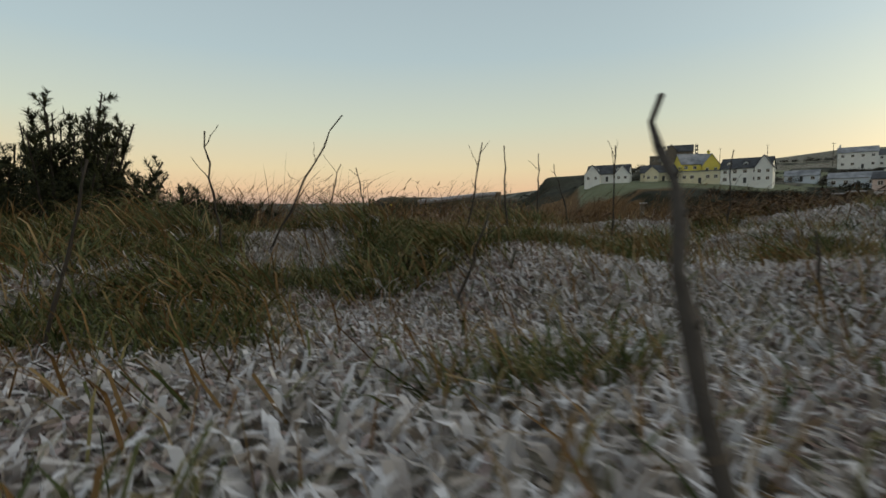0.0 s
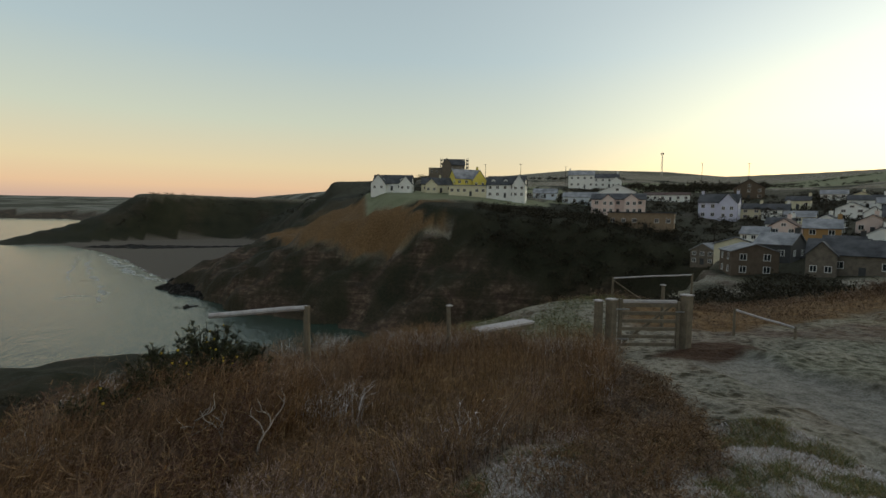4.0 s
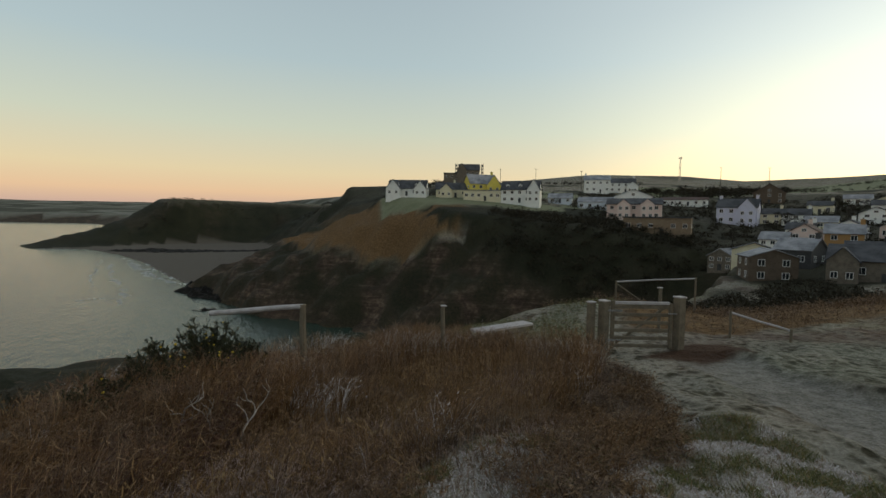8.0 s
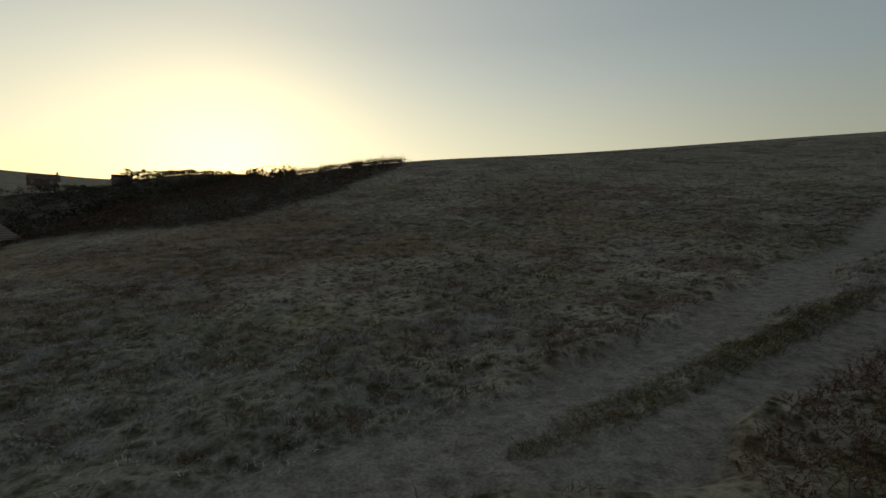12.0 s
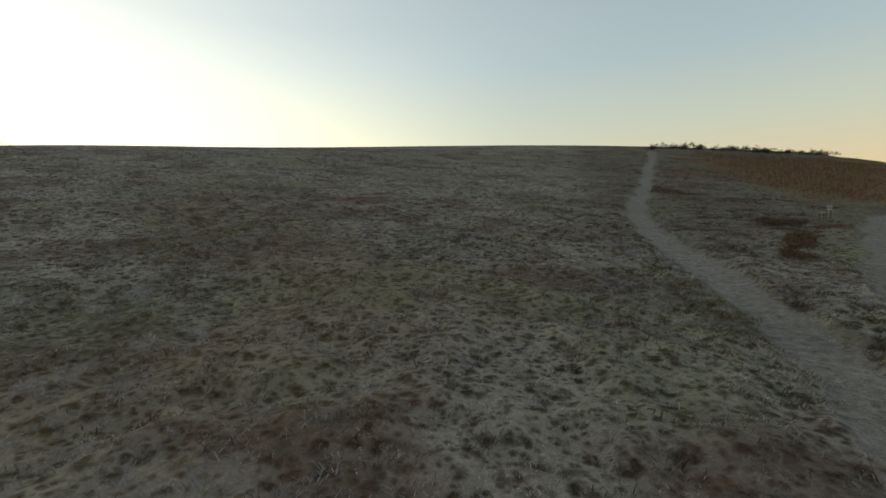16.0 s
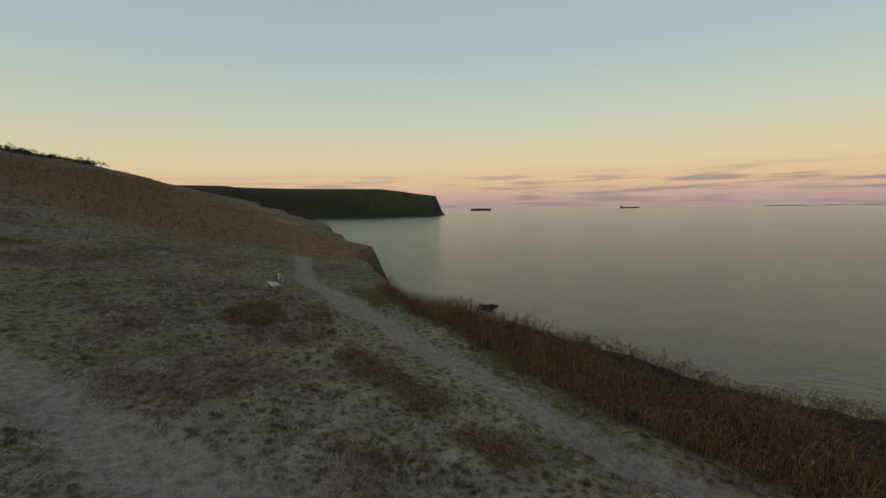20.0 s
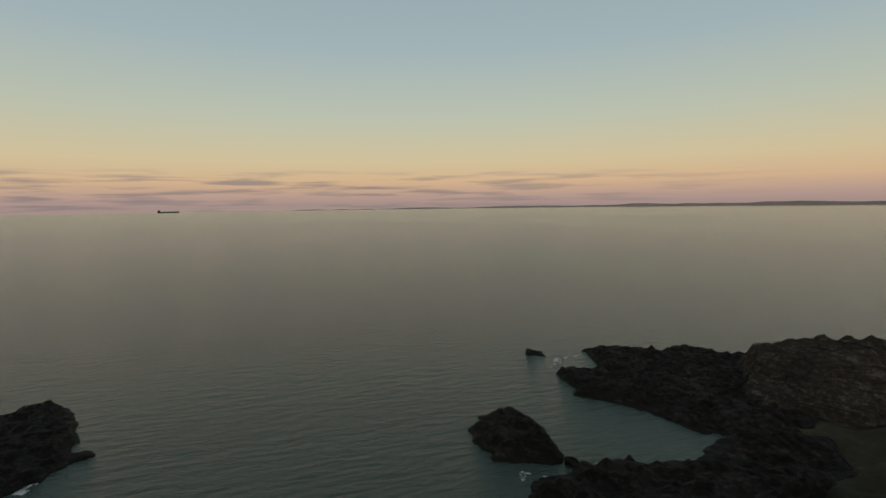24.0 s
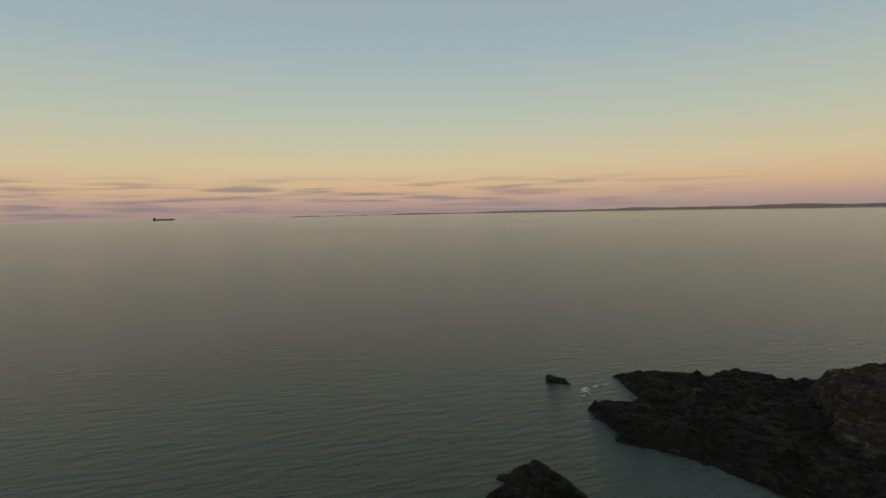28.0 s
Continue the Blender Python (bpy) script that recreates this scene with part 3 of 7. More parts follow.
    street = segments(p, [(112, 112), (134, 160), (160, 196), (205, 232), (262, 205), (285, 130), (262, 60), (190, 52), (112, 56), (104, 80)], True)
    scrub = np.maximum(scrub, np.where(street[1], 0.75 * smooth(0, 6, street[0]), 0))
    brink = segments(p, [(66, 172), (90, 160), (112, 138), (126, 106), (150, 104), (168, 150), (140, 166), (112, 166), (88, 176), (74, 184)], True)
    scrub = np.maximum(scrub, np.where(brink[1], 0.9 * smooth(0, 4, brink[0]), 0))
    scrub = np.maximum(scrub, 0.92 * smooth(0.45, 0.65, t) * smooth(70, 80, x) * smooth(165, 150, x) * smooth(88, 95, y) * smooth(182, 174, y))
    scrub = np.maximum(scrub, 0.85 * smooth(50, 60, x) * smooth(118, 98, x) * smooth(226, 240, y) * smooth(420, 380, y))
    knoll = segments(p, [(2, 12), (6, 11.2), (8.4, 11.4), (8.8, 20), (3, 19)], True)
    scrub = np.maximum(scrub, np.where(knoll[1], smooth(0, 1.2, knoll[0]), 0) * 0.75)
    # scrub below full on the far headland: paler ground mixed in imitates haze
    scrub = np.maximum(scrub, 0.85 * (y < -600))
    scrub = np.maximum(scrub, smooth(1.0, 0.97, t) * smooth(-0.02, 0.02, t) * (y < -600))
    green = segments(p, [(5.2, 3), (8, 8), (10, 9.3), (13, 8.8), (24, 7.5), (24, 0), (16, -4), (7, -5), (5.4, 0)], True)
    turf = np.where(green[1], smooth(0, 3, green[0] + 1.2 * value_noise(x, y, 1.6, 28)), 0)
    mud = smooth(1.15, 0.8, np.hypot((x - 9.7) / 1.35, (y - 8.35) / 0.8) + 0.3 * value_noise(x, y, 0.5, 27))
    heath = smooth(-30, -46, y + 2.5 * value_noise(x, y, 6, 26)) * smooth(16, 9, x + 0.12 * (y + 40) + 2 * value_noise(x, y, 5, 25)) * (r < 220)
    values = dict(rime=rime, turf=turf, heath=heath, mud=mud, path=path * (t > 0.9), bracken=bracken * ((t > 0.5) | (y > 120)) * scrub_free, cliff=cliff * (1 - sand) * scrub_free, lawn=lawn, scrub=scrub * (1 - lawn * (y > 40)), sand=sand, fields=far * (t > 0.98) * (y > -600))
    for key, v in values.items():
        at = me.attributes.new(key, "FLOAT", "POINT")
        at.data.foreach_set("value", v.astype(np.float32))
    return tagged(new("ground", me), "frosted clifftop field, valley and headlands of grass and rock", "ground", kind="structure")


ground = build_ground()


def build_sea():
    turns, r = 256, np.array([0.0, 200, 900, 2400, 4950])
    az = np.linspace(0, 2 * np.pi, turns, endpoint=False)
    x, y = np.outer(r, np.sin(az)).ravel(), np.outer(r, np.cos(az)).ravel()
    i, j = np.meshgrid(np.arange(len(r) - 1), np.arange(turns), indexing="ij")
    a, b = i * turns + j, i * turns + (j + 1) % turns
    faces = np.stack([a, a + turns, b + turns, b], -1).reshape(-1, 4)
    return tagged(new("sea", mesh_from("sea", np.stack([x, y, np.full(len(x), SEA)], 1), faces, WATER)), "calm grey-green sea reflecting the dawn sky", "sea", kind="structure")


sea = build_sea()

# ---- making things ----
def thing(name, label, category, at=(0, 0, 0), rz=0.0, group=""):
    ob = new(name)
    ob.empty_display_size = 0.2
    ob.matrix_basis = pose(*at, 0, 0, rz)
    return tagged(ob, label, category, group)


def part(name, bm, material, parent, label="", smooth_shade=False):
    """Links a bmesh (or a mesh) as one mesh object under a thing or a part."""
    if isinstance(bm, bmesh.types.BMesh):
        me = bpy.data.meshes.new(name)
        bmesh.ops.recalc_face_normals(bm, faces=bm.faces)
        bm.to_mesh(me)
        bm.free()
        if smooth_shade:
            me.polygons.foreach_set("use_smooth", [True] * len(me.polygons))
        me.materials.append(material)
    else:
        me = bm
    ob = new(name, me)
    ob.parent = parent
    return tagged(ob, label) if label else ob


def box(bm, x0, x1, y0, y1, z0, z1, bevel=0.0):
    v = [bm.verts.new((x, y, z)) for x in (x0, x1) for y in (y0, y1) for z in (z0, z1)]
    f = [bm.faces.new([v[i] for i in q]) for q in ((0, 1, 3, 2), (4, 6, 7, 5), (0, 4, 5, 1), (2, 3, 7, 6), (0, 2, 6, 4), (1, 5, 7, 3))]
    if bevel:
        edges = list({e for q in f for e in q.edges})
        bmesh.ops.bevel(bm, geom=edges, offset=bevel, segments=1, affect="EDGES")
    return bm


def boxes(*rows, bevel=0.0):
    bm = bmesh.new()
    for r in rows:
        box(bm, *r, bevel=bevel)
    return bm


def beam(bm, a, b, r0, r1=None, sides=6, wobble=0.0):
    """A round, slightly crooked bar from a to b."""
    a, b = Vector(a), Vector(b)
    r1 = r0 if r1 is None else r1
    axis = (b - a).normalized()
    s = axis.orthogonal().normalized()
    u = axis.cross(s)
    rings, n = [], 2 if not wobble else 5
    for k in range(n):
        f = k / (n - 1)
        c = a.lerp(b, f) + (s * random.uniform(-1, 1) + u * random.uniform(-1, 1)) * wobble * (0 < k < n - 1)
        r = r0 + (r1 - r0) * f
        rings.append([bm.verts.new(c + (s * math.cos(2 * math.pi * j / sides) + u * math.sin(2 * math.pi * j / sides)) * r) for j in range(sides)])
    for p, q in zip(rings, rings[1:]):
        for j in range(sides):
            bm.faces.new((p[j], p[(j + 1) % sides], q[(j + 1) % sides], q[j]))
    bm.faces.new(rings[0][::-1])
    bm.faces.new(rings[-1])
    return bm


def tube(points, radii, sides=6):
    """One closed skin along a bent line."""
    bm, rings = bmesh.new(), []
    for k, (p, r) in enumerate(zip(points, radii)):
        d = (points[min(k + 1, len(points) - 1)] - points[max(k - 1, 0)]).normalized()
        s = d.cross(Vector((0.31, 0.95, 0.05))).normalized()
        u = d.cross(s)
        rings.append([bm.verts.new(p + (s * math.cos(2 * math.pi * j / sides) + u * math.sin(2 * math.pi * j / sides)) * r) for j in range(sides)])
    for a, b in zip(rings, rings[1:]):
        for j in range(sides):
            bm.faces.new((a[j], a[(j + 1) % sides], b[(j + 1) % sides], b[j]))
    bm.faces.new(rings[0][::-1])
    bm.faces.new(rings[-1])
    return bm


def prism(bm, profile, y0, y1):
    """A profile in x, z pushed from y0 to y1."""
    p = [bm.verts.new((x, y0, z)) for x, z in profile]
    q = [bm.verts.new((x, y1, z)) for x, z in profile]
    bm.faces.new(p)
    bm.faces.new(q[::-1])
    for i in range(len(p)):
        j = (i + 1) % len(p)
        bm.faces.new((p[i], q[i], q[j], p[j]))
    return bm


def slab(bm, a, b, c, d, thick):
    """A sloping plate with corners a, b, c, d, and its thickness above them."""
    n = (Vector(b) - Vector(a)).cross(Vector(d) - Vector(a)).normalized() * thick
    if n.z < 0:
        n = -n
    lo = [bm.verts.new(v) for v in (a, b, c, d)]
    hi = [bm.verts.new(Vector(v) + n) for v in (a, b, c, d)]
    bm.faces.new(lo)
    bm.faces.new(hi[::-1])
    for i in range(4):
        j = (i + 1) % 4
        bm.faces.new((lo[i], lo[j], hi[j], hi[i]))


def ribbons(base, tip, width, bow, name, material, levels=3, side=None):
    """Many thin tapered leaves in one mesh: base and tip (n, 3), width and bow (n)."""
    n = len(base)
    d = tip - base
    flat = np.stack([-d[:, 1], d[:, 0], np.zeros(n)], 1) if side is None else side
    ang = np.random.uniform(0, np.pi, n)
    rnd = np.stack([np.cos(ang), np.sin(ang), np.zeros(n)], 1)
    flat = np.where(np.linalg.norm(flat, axis=1, keepdims=True) < 1e-4, rnd, flat)
    flat = 0.5 * flat / (np.linalg.norm(flat, axis=1, keepdims=True) + 1e-9) + 0.7 * rnd
    flat /= np.linalg.norm(flat, axis=1, keepdims=True) + 1e-9
    rows = []
    for k in range(levels):
        f = k / levels
        c = base + d * f + np.array([0, 0, 1.0]) * (bow * 4 * f * (1 - f))[:, None]
        w = (width * (1 - 0.75 * f * f))[:, None] * flat * 0.5
        rows += [c - w, c + w]
    rows.append(tip)
    m = 2 * levels + 1
    verts = np.stack(rows, 1).reshape(-1, 3)
    tri = []
    for k in range(levels - 1):
        a = 2 * k
        tri += [(a, a + 1, a + 3), (a, a + 3, a + 2)]
    tri.append((2 * levels - 2, 2 * levels - 1, 2 * levels))
    faces = (np.arange(n)[:, None, None] * m + np.array(tri)[None]).reshape(-1, 3)
    return mesh_from(name, verts, faces, material, False)


def scatter(n, region, seed, keep=None):
    """n points inside a closed line; keep(x, y) gives the chance to stay."""
    g = np.random.default_rng(seed)
    a = np.array(region, float)
    lo, hi = a.min(0), a.max(0)
    out = []
    while sum(map(len, out)) < n:
        p = lo + (hi - lo) * g.random((n * 2, 2))
        p = p[segments(p, region, True)[1]]
        if keep is not None:
            p = p[g.random(len(p)) < keep(p[:, 0], p[:, 1])]
        out.append(p)
    return np.concatenate(out)[:n], g


def leaves_mesh(name, centres, size, count, leaf, g, material):
    """Crowns of many small leaf clumps: centres (n, 3), size (n, 3) half axes."""
    n = len(centres)
    c, s = np.repeat(centres, count, 0), np.repeat(size, count, 0)
    d = g.normal(size=(n * count, 3))
    d /= np.linalg.norm(d, axis=1, keepdims=True)
    d[:, 2] = np.abs(d[:, 2]) * 1.0 - 0.25
    lump = 0.75 + 0.35 * np.sin(d[:, 0] * 5 + c[:, 0]) * np.sin(d[:, 1] * 4 + c[:, 1] * 1.7)
    p = c + d * s * (g.uniform(0.35, 1.0, (n * count, 1)) ** 0.5) * lump[:, None]
    w = leaf * np.repeat(size.mean(1), count)[:, None] * g.uniform(0.5, 1.3, (n * count, 1))
    u, v = g.normal(size=(n * count, 3)), g.normal(size=(n * count, 3))
    u, v = u / np.linalg.norm(u, axis=1, keepdims=True) * w, v / np.linalg.norm(v, axis=1, keepdims=True) * w
    verts = np.stack([p - u, p + u * 0.6 - v * 0.5, p + v, p + u], 1).reshape(-1, 3)
    faces = np.arange(n * count * 4).reshape(-1, 4)
    return mesh_from(name, verts, faces, material, False)


# more materials
def leaf_material(name, *stops, rough=0.8, frost=0.0):
    """Colours chosen leaf by leaf, with rime towards white for some."""
    m = Mat(name, rough, spec=0.2)
    col = m.ramp(m.island(), *stops)
    col = m.mix(m.math("MULTIPLY", m.noise(9.0), 0.35), col, tuple(c * 0.45 for c in stops[0][1]))
    if frost:
        col = m.mix(m.ramp(m.noise(1.3), (0.45, (0, 0, 0)), (0.62, (frost, frost, frost))), col, (0.34, 0.34, 0.36))
    m.color(col)
    return m.m


RIME = leaf_material("rimed_grass", (0.0, (0.25, 0.20, 0.16)), (0.3, (0.45, 0.395, 0.365)), (0.7, (0.61, 0.565, 0.555)), (1.0, (0.77, 0.735, 0.745)))
PINKRIME = leaf_material("pink_rime", (0.0, (0.20, 0.13, 0.10)), (0.4, (0.33, 0.24, 0.21)), (1.0, (0.50, 0.39, 0.37)))
GREEN = leaf_material("green_grass", (0.0, (0.045, 0.055, 0.018)), (0.4, (0.095, 0.108, 0.036)), (0.75, (0.17, 0.16, 0.062)), (1.0, (0.30, 0.22, 0.10)))
STRAW = leaf_material("straw_grass", (0.0, (0.12, 0.062, 0.022)), (0.5, (0.22, 0.125, 0.046)), (1.0, (0.32, 0.22, 0.11)))
TUSSOCK = leaf_material("tussock_grass", (0.0, (0.022, 0.020, 0.010)), (0.5, (0.075, 0.062, 0.030)), (1.0, (0.20, 0.155, 0.095)), frost=0.8)
FERN = leaf_material("dead_bracken", (0.0, (0.045, 0.022, 0.011)), (0.4, (0.105, 0.056, 0.025)), (0.75, (0.17, 0.098, 0.045)), (1.0, (0.30, 0.20, 0.105)), frost=0.10)
BRAMBLE = leaf_material("bramble", (0.0, (0.040, 0.019, 0.012)), (0.5, (0.095, 0.045, 0.027)), (0.85, (0.15, 0.078, 0.042)), (1.0, (0.22, 0.145, 0.07)))
RUST = leaf_material("rusty_stems", (0.0, (0.055, 0.025, 0.010)), (0.4, (0.125, 0.060, 0.022)), (0.75, (0.20, 0.105, 0.040)), (1.0, (0.32, 0.21, 0.11)), frost=0.10)
GORSE = leaf_material("gorse_spines", (0.0, (0.020, 0.024, 0.012)), (0.6, (0.048, 0.052, 0.024)), (1.0, (0.09, 0.085, 0.036)))
BLOOM = leaf_material("gorse_bloom", (0.0, (0.40, 0.26, 0.02)), (1.0, (0.55, 0.40, 0.04)))
LEAF = leaf_material("winter_scrub", (0.0, (0.014, 0.013, 0.008)), (0.5, (0.034, 0.029, 0.017)), (1.0, (0.065, 0.052, 0.031)))
TWIG = leaf_material("bare_twigs", (0.0, (0.042, 0.028, 0.019)), (1.0, (0.115, 0.080, 0.054)))
BARK = plain("dark_bark", (0.025, 0.019, 0.015), (0.06, 0.047, 0.037), 8)
DEADWOOD = plain("bleached_wood", (0.20, 0.17, 0.15), (0.42, 0.38, 0.34), 20, 0.85)
TIMBER = plain("weathered_timber", (0.085, 0.068, 0.048), (0.20, 0.165, 0.12), 5, 0.85, 0.4)
RIMEWOOD = plain("rimed_timber", (0.28, 0.25, 0.24), (0.52, 0.49, 0.50), 9, 0.8, 0.3)
def bedded(name, dark, mid, pale, rough):
    """Tilted beds with joints, weed and pale lichen."""
    m = Mat(name, rough, spec=0.1)
    lay = m.node("ShaderNodeMapping")
    lay.inputs["Scale"].default_value, lay.inputs["Rotation"].default_value = (0.10, 0.10, 1.5), (0.14, 0.2, 0)
    m.t.links.new(m.where, lay.inputs["Vector"])
    beds = m.node("ShaderNodeTexNoise", Scale=1.0, Detail=5.0, Roughness=0.65, Distortion=0.6)
    m.t.links.new(lay.outputs["Vector"], beds.inputs["Vector"])
    f = m.mix(0.5, beds.outputs["Fac"], m.noise(0.9, 6, 0.72))
    m.color(m.ramp(f, (0.36, dark), (0.52, mid), (0.66, pale)))
    m.bump(m.mix(0.5, beds.outputs["Fac"], m.noise(1.6, 6, 0.7)), 1.0, 0.5)
    return m.m


ROCK = bedded("wet_rock", (0.005, 0.0045, 0.004), (0.013, 0.011, 0.009), (0.048, 0.042, 0.034), 0.75)
PALEROCK = bedded("bedded_rock", (0.012, 0.010, 0.008), (0.036, 0.029, 0.022), (0.125, 0.104, 0.08), 0.9)
STEEL = plain("galvanised_steel", (0.20, 0.20, 0.20), (0.34, 0.34, 0.35), 12, 0.45, 0.05, 0.8)

# ---- buildings ----
def wall_paint(name, c):
    return plain(name, tuple(v * 0.84 for v in c), c, 0.7, 0.85, 0.15)


PAINTS = {"white": wall_paint("white_render", (0.82, 0.81, 0.78)), "cream": wall_paint("cream_render", (0.70, 0.64, 0.46)),
          "yellow": wall_paint("yellow_render", (0.70, 0.58, 0.12)), "pink": wall_paint("pink_render", (0.76, 0.60, 0.54)),
          "lilac": wall_paint("lilac_render", (0.62, 0.61, 0.74)), "blue": wall_paint("pale_blue_render", (0.66, 0.70, 0.76)),
          "stone": plain("rubble_stone", (0.09, 0.075, 0.06), (0.20, 0.17, 0.135), 1.6, 0.9, 0.6),
          "brown": plain("brown_cladding", (0.075, 0.055, 0.04), (0.14, 0.105, 0.075), 1.2, 0.85, 0.3),
          "tan": plain("tan_brick", (0.17, 0.12, 0.08), (0.27, 0.20, 0.135), 1.4, 0.9, 0.3),
          "ochre": wall_paint("ochre_render", (0.38, 0.22, 0.09)), "dark": plain("dark_cladding", (0.035, 0.035, 0.037), (0.07, 0.07, 0.072), 2, 0.7, 0.2)}


def roof_material(name, a, b, frost):
    m = Mat(name, 0.75, spec=0.25)
    col = m.ramp(m.mix(0.5, m.noise(0.8), m.noise(5.0)), (0.3, a), (0.7, b))
    col = m.mix(m.ramp(m.noise(0.35, 5), (0.38, (0, 0, 0)), (0.62, (frost, frost, frost))), col, (0.42, 0.42, 0.44))
    m.color(col)
    wave = m.node("ShaderNodeTexWave", Scale=1.6, Distortion=0.6)
    wave.bands_direction = "Z"
    m.t.links.new(m.where, wave.inputs["Vector"])
    m.bump(wave.outputs["Fac"], 0.5, 0.05)
    return m.m


ROOFS = {"slate": roof_material("slate_roof", (0.022, 0.023, 0.027), (0.06, 0.062, 0.068), 0.12),
         "rimed": roof_material("rimed_slate_roof", (0.10, 0.105, 0.12), (0.22, 0.225, 0.24), 0.6),
         "tile": roof_material("brown_tile_roof", (0.045, 0.024, 0.019), (0.095, 0.052, 0.040), 0.10)}
FRAME = plain("white_frame", (0.60, 0.60, 0.58), (0.72, 0.71, 0.69), 9, 0.5, 0.05)
GLASS = Mat("dark_window_glass", 0.06, spec=0.6).color((0.02, 0.024, 0.028)).m
WINDOW_MESH = {}


def window(parent, x, z, w, h, y, bars=1, face=1):
    """A framed window on the wall at y; its pane lies inside the frame."""
    key = (round(w, 2), round(h, 2), bars)
    if key not in WINDOW_MESH:
        f = 0.09
        rows = [(-w / 2, -w / 2 + f, -0.06, 0.05, -h / 2, h / 2), (w / 2 - f, w / 2, -0.06, 0.05, -h / 2, h / 2),
                (-w / 2 + f, w / 2 - f, -0.06, 0.05, h / 2 - f, h / 2), (-w / 2 + f, w / 2 - f, -0.12, 0.05, -h / 2, -h / 2 + f)]
        rows += [(-w / 2 + w * k / (bars + 1) - f / 2, -w / 2 + w * k / (bars + 1) + f / 2, -0.05, 0.04, -h / 2 + f, h / 2 - f) for k in range(1, bars + 1)]
        made = []
        for nm, bm, mat in (("window", boxes(*rows), FRAME), ("pane", boxes((-w / 2 + f, w / 2 - f, -0.02, 0.03, -h / 2 + f, h / 2 - f)), GLASS)):
            me = bpy.data.meshes.new(nm)
            bm.to_mesh(me)
            bm.free()
            me.materials.append(mat)
            made.append(me)
        WINDOW_MESH[key] = made
    frame_me, pane_me = WINDOW_MESH[key]
    ob = part("window", frame_me, None, parent)
    ob.matrix_basis = pose(x, y, z, 0, 0, 0 if face == 1 else 180)
    part("pane", pane_me, None, ob)
    return ob


def side_window(parent, y, z, w, h, x, rz):
    ob = window(parent, 0, 0, w, h, 0)
    ob.matrix_basis = pose(x, y, z, 0, 0, rz)


def gable_walls(w, d, eave, rise, ridge_along):
    bm = bmesh.new()
    if ridge_along == "x":
        prof = [(-d / 2, -3.0), (d / 2, -3.0), (d / 2, eave), (0, eave + rise), (-d / 2, eave)]
        prism(bm, prof, -w / 2, w / 2)
        bmesh.ops.rotate(bm, verts=bm.verts, cent=(0, 0, 0), matrix=Matrix.Rotation(radians(90), 3, "Z"))
    else:
        prism(bm, [(-w / 2, -3.0), (w / 2, -3.0), (w / 2, eave), (0, eave + rise), (-w / 2, eave)], -d / 2, d / 2)
    return bm


def roof_slabs(w, d, eave, rise, ridge_along, over=0.35, thick=0.16):
    bm = bmesh.new()
    if ridge_along == "x":
        run = d / 2
        k = rise / run
        for s in (-1, 1):
            slab(bm, (-w / 2 - over, s * (run + over), eave - over * k), (w / 2 + over, s * (run + over), eave - over * k), (w / 2 + over, 0, eave + rise), (-w / 2 - over, 0, eave + rise), thick)
    else:
        run = w / 2
        k = rise / run
        for s in (-1, 1):
            slab(bm, (s * (run + over), -d / 2 - over, eave - over * k), (s * (run + over), d / 2 + over, eave - over * k), (0, d / 2 + over, eave + rise), (0, -d / 2 - over, eave + rise), thick)
    return bm


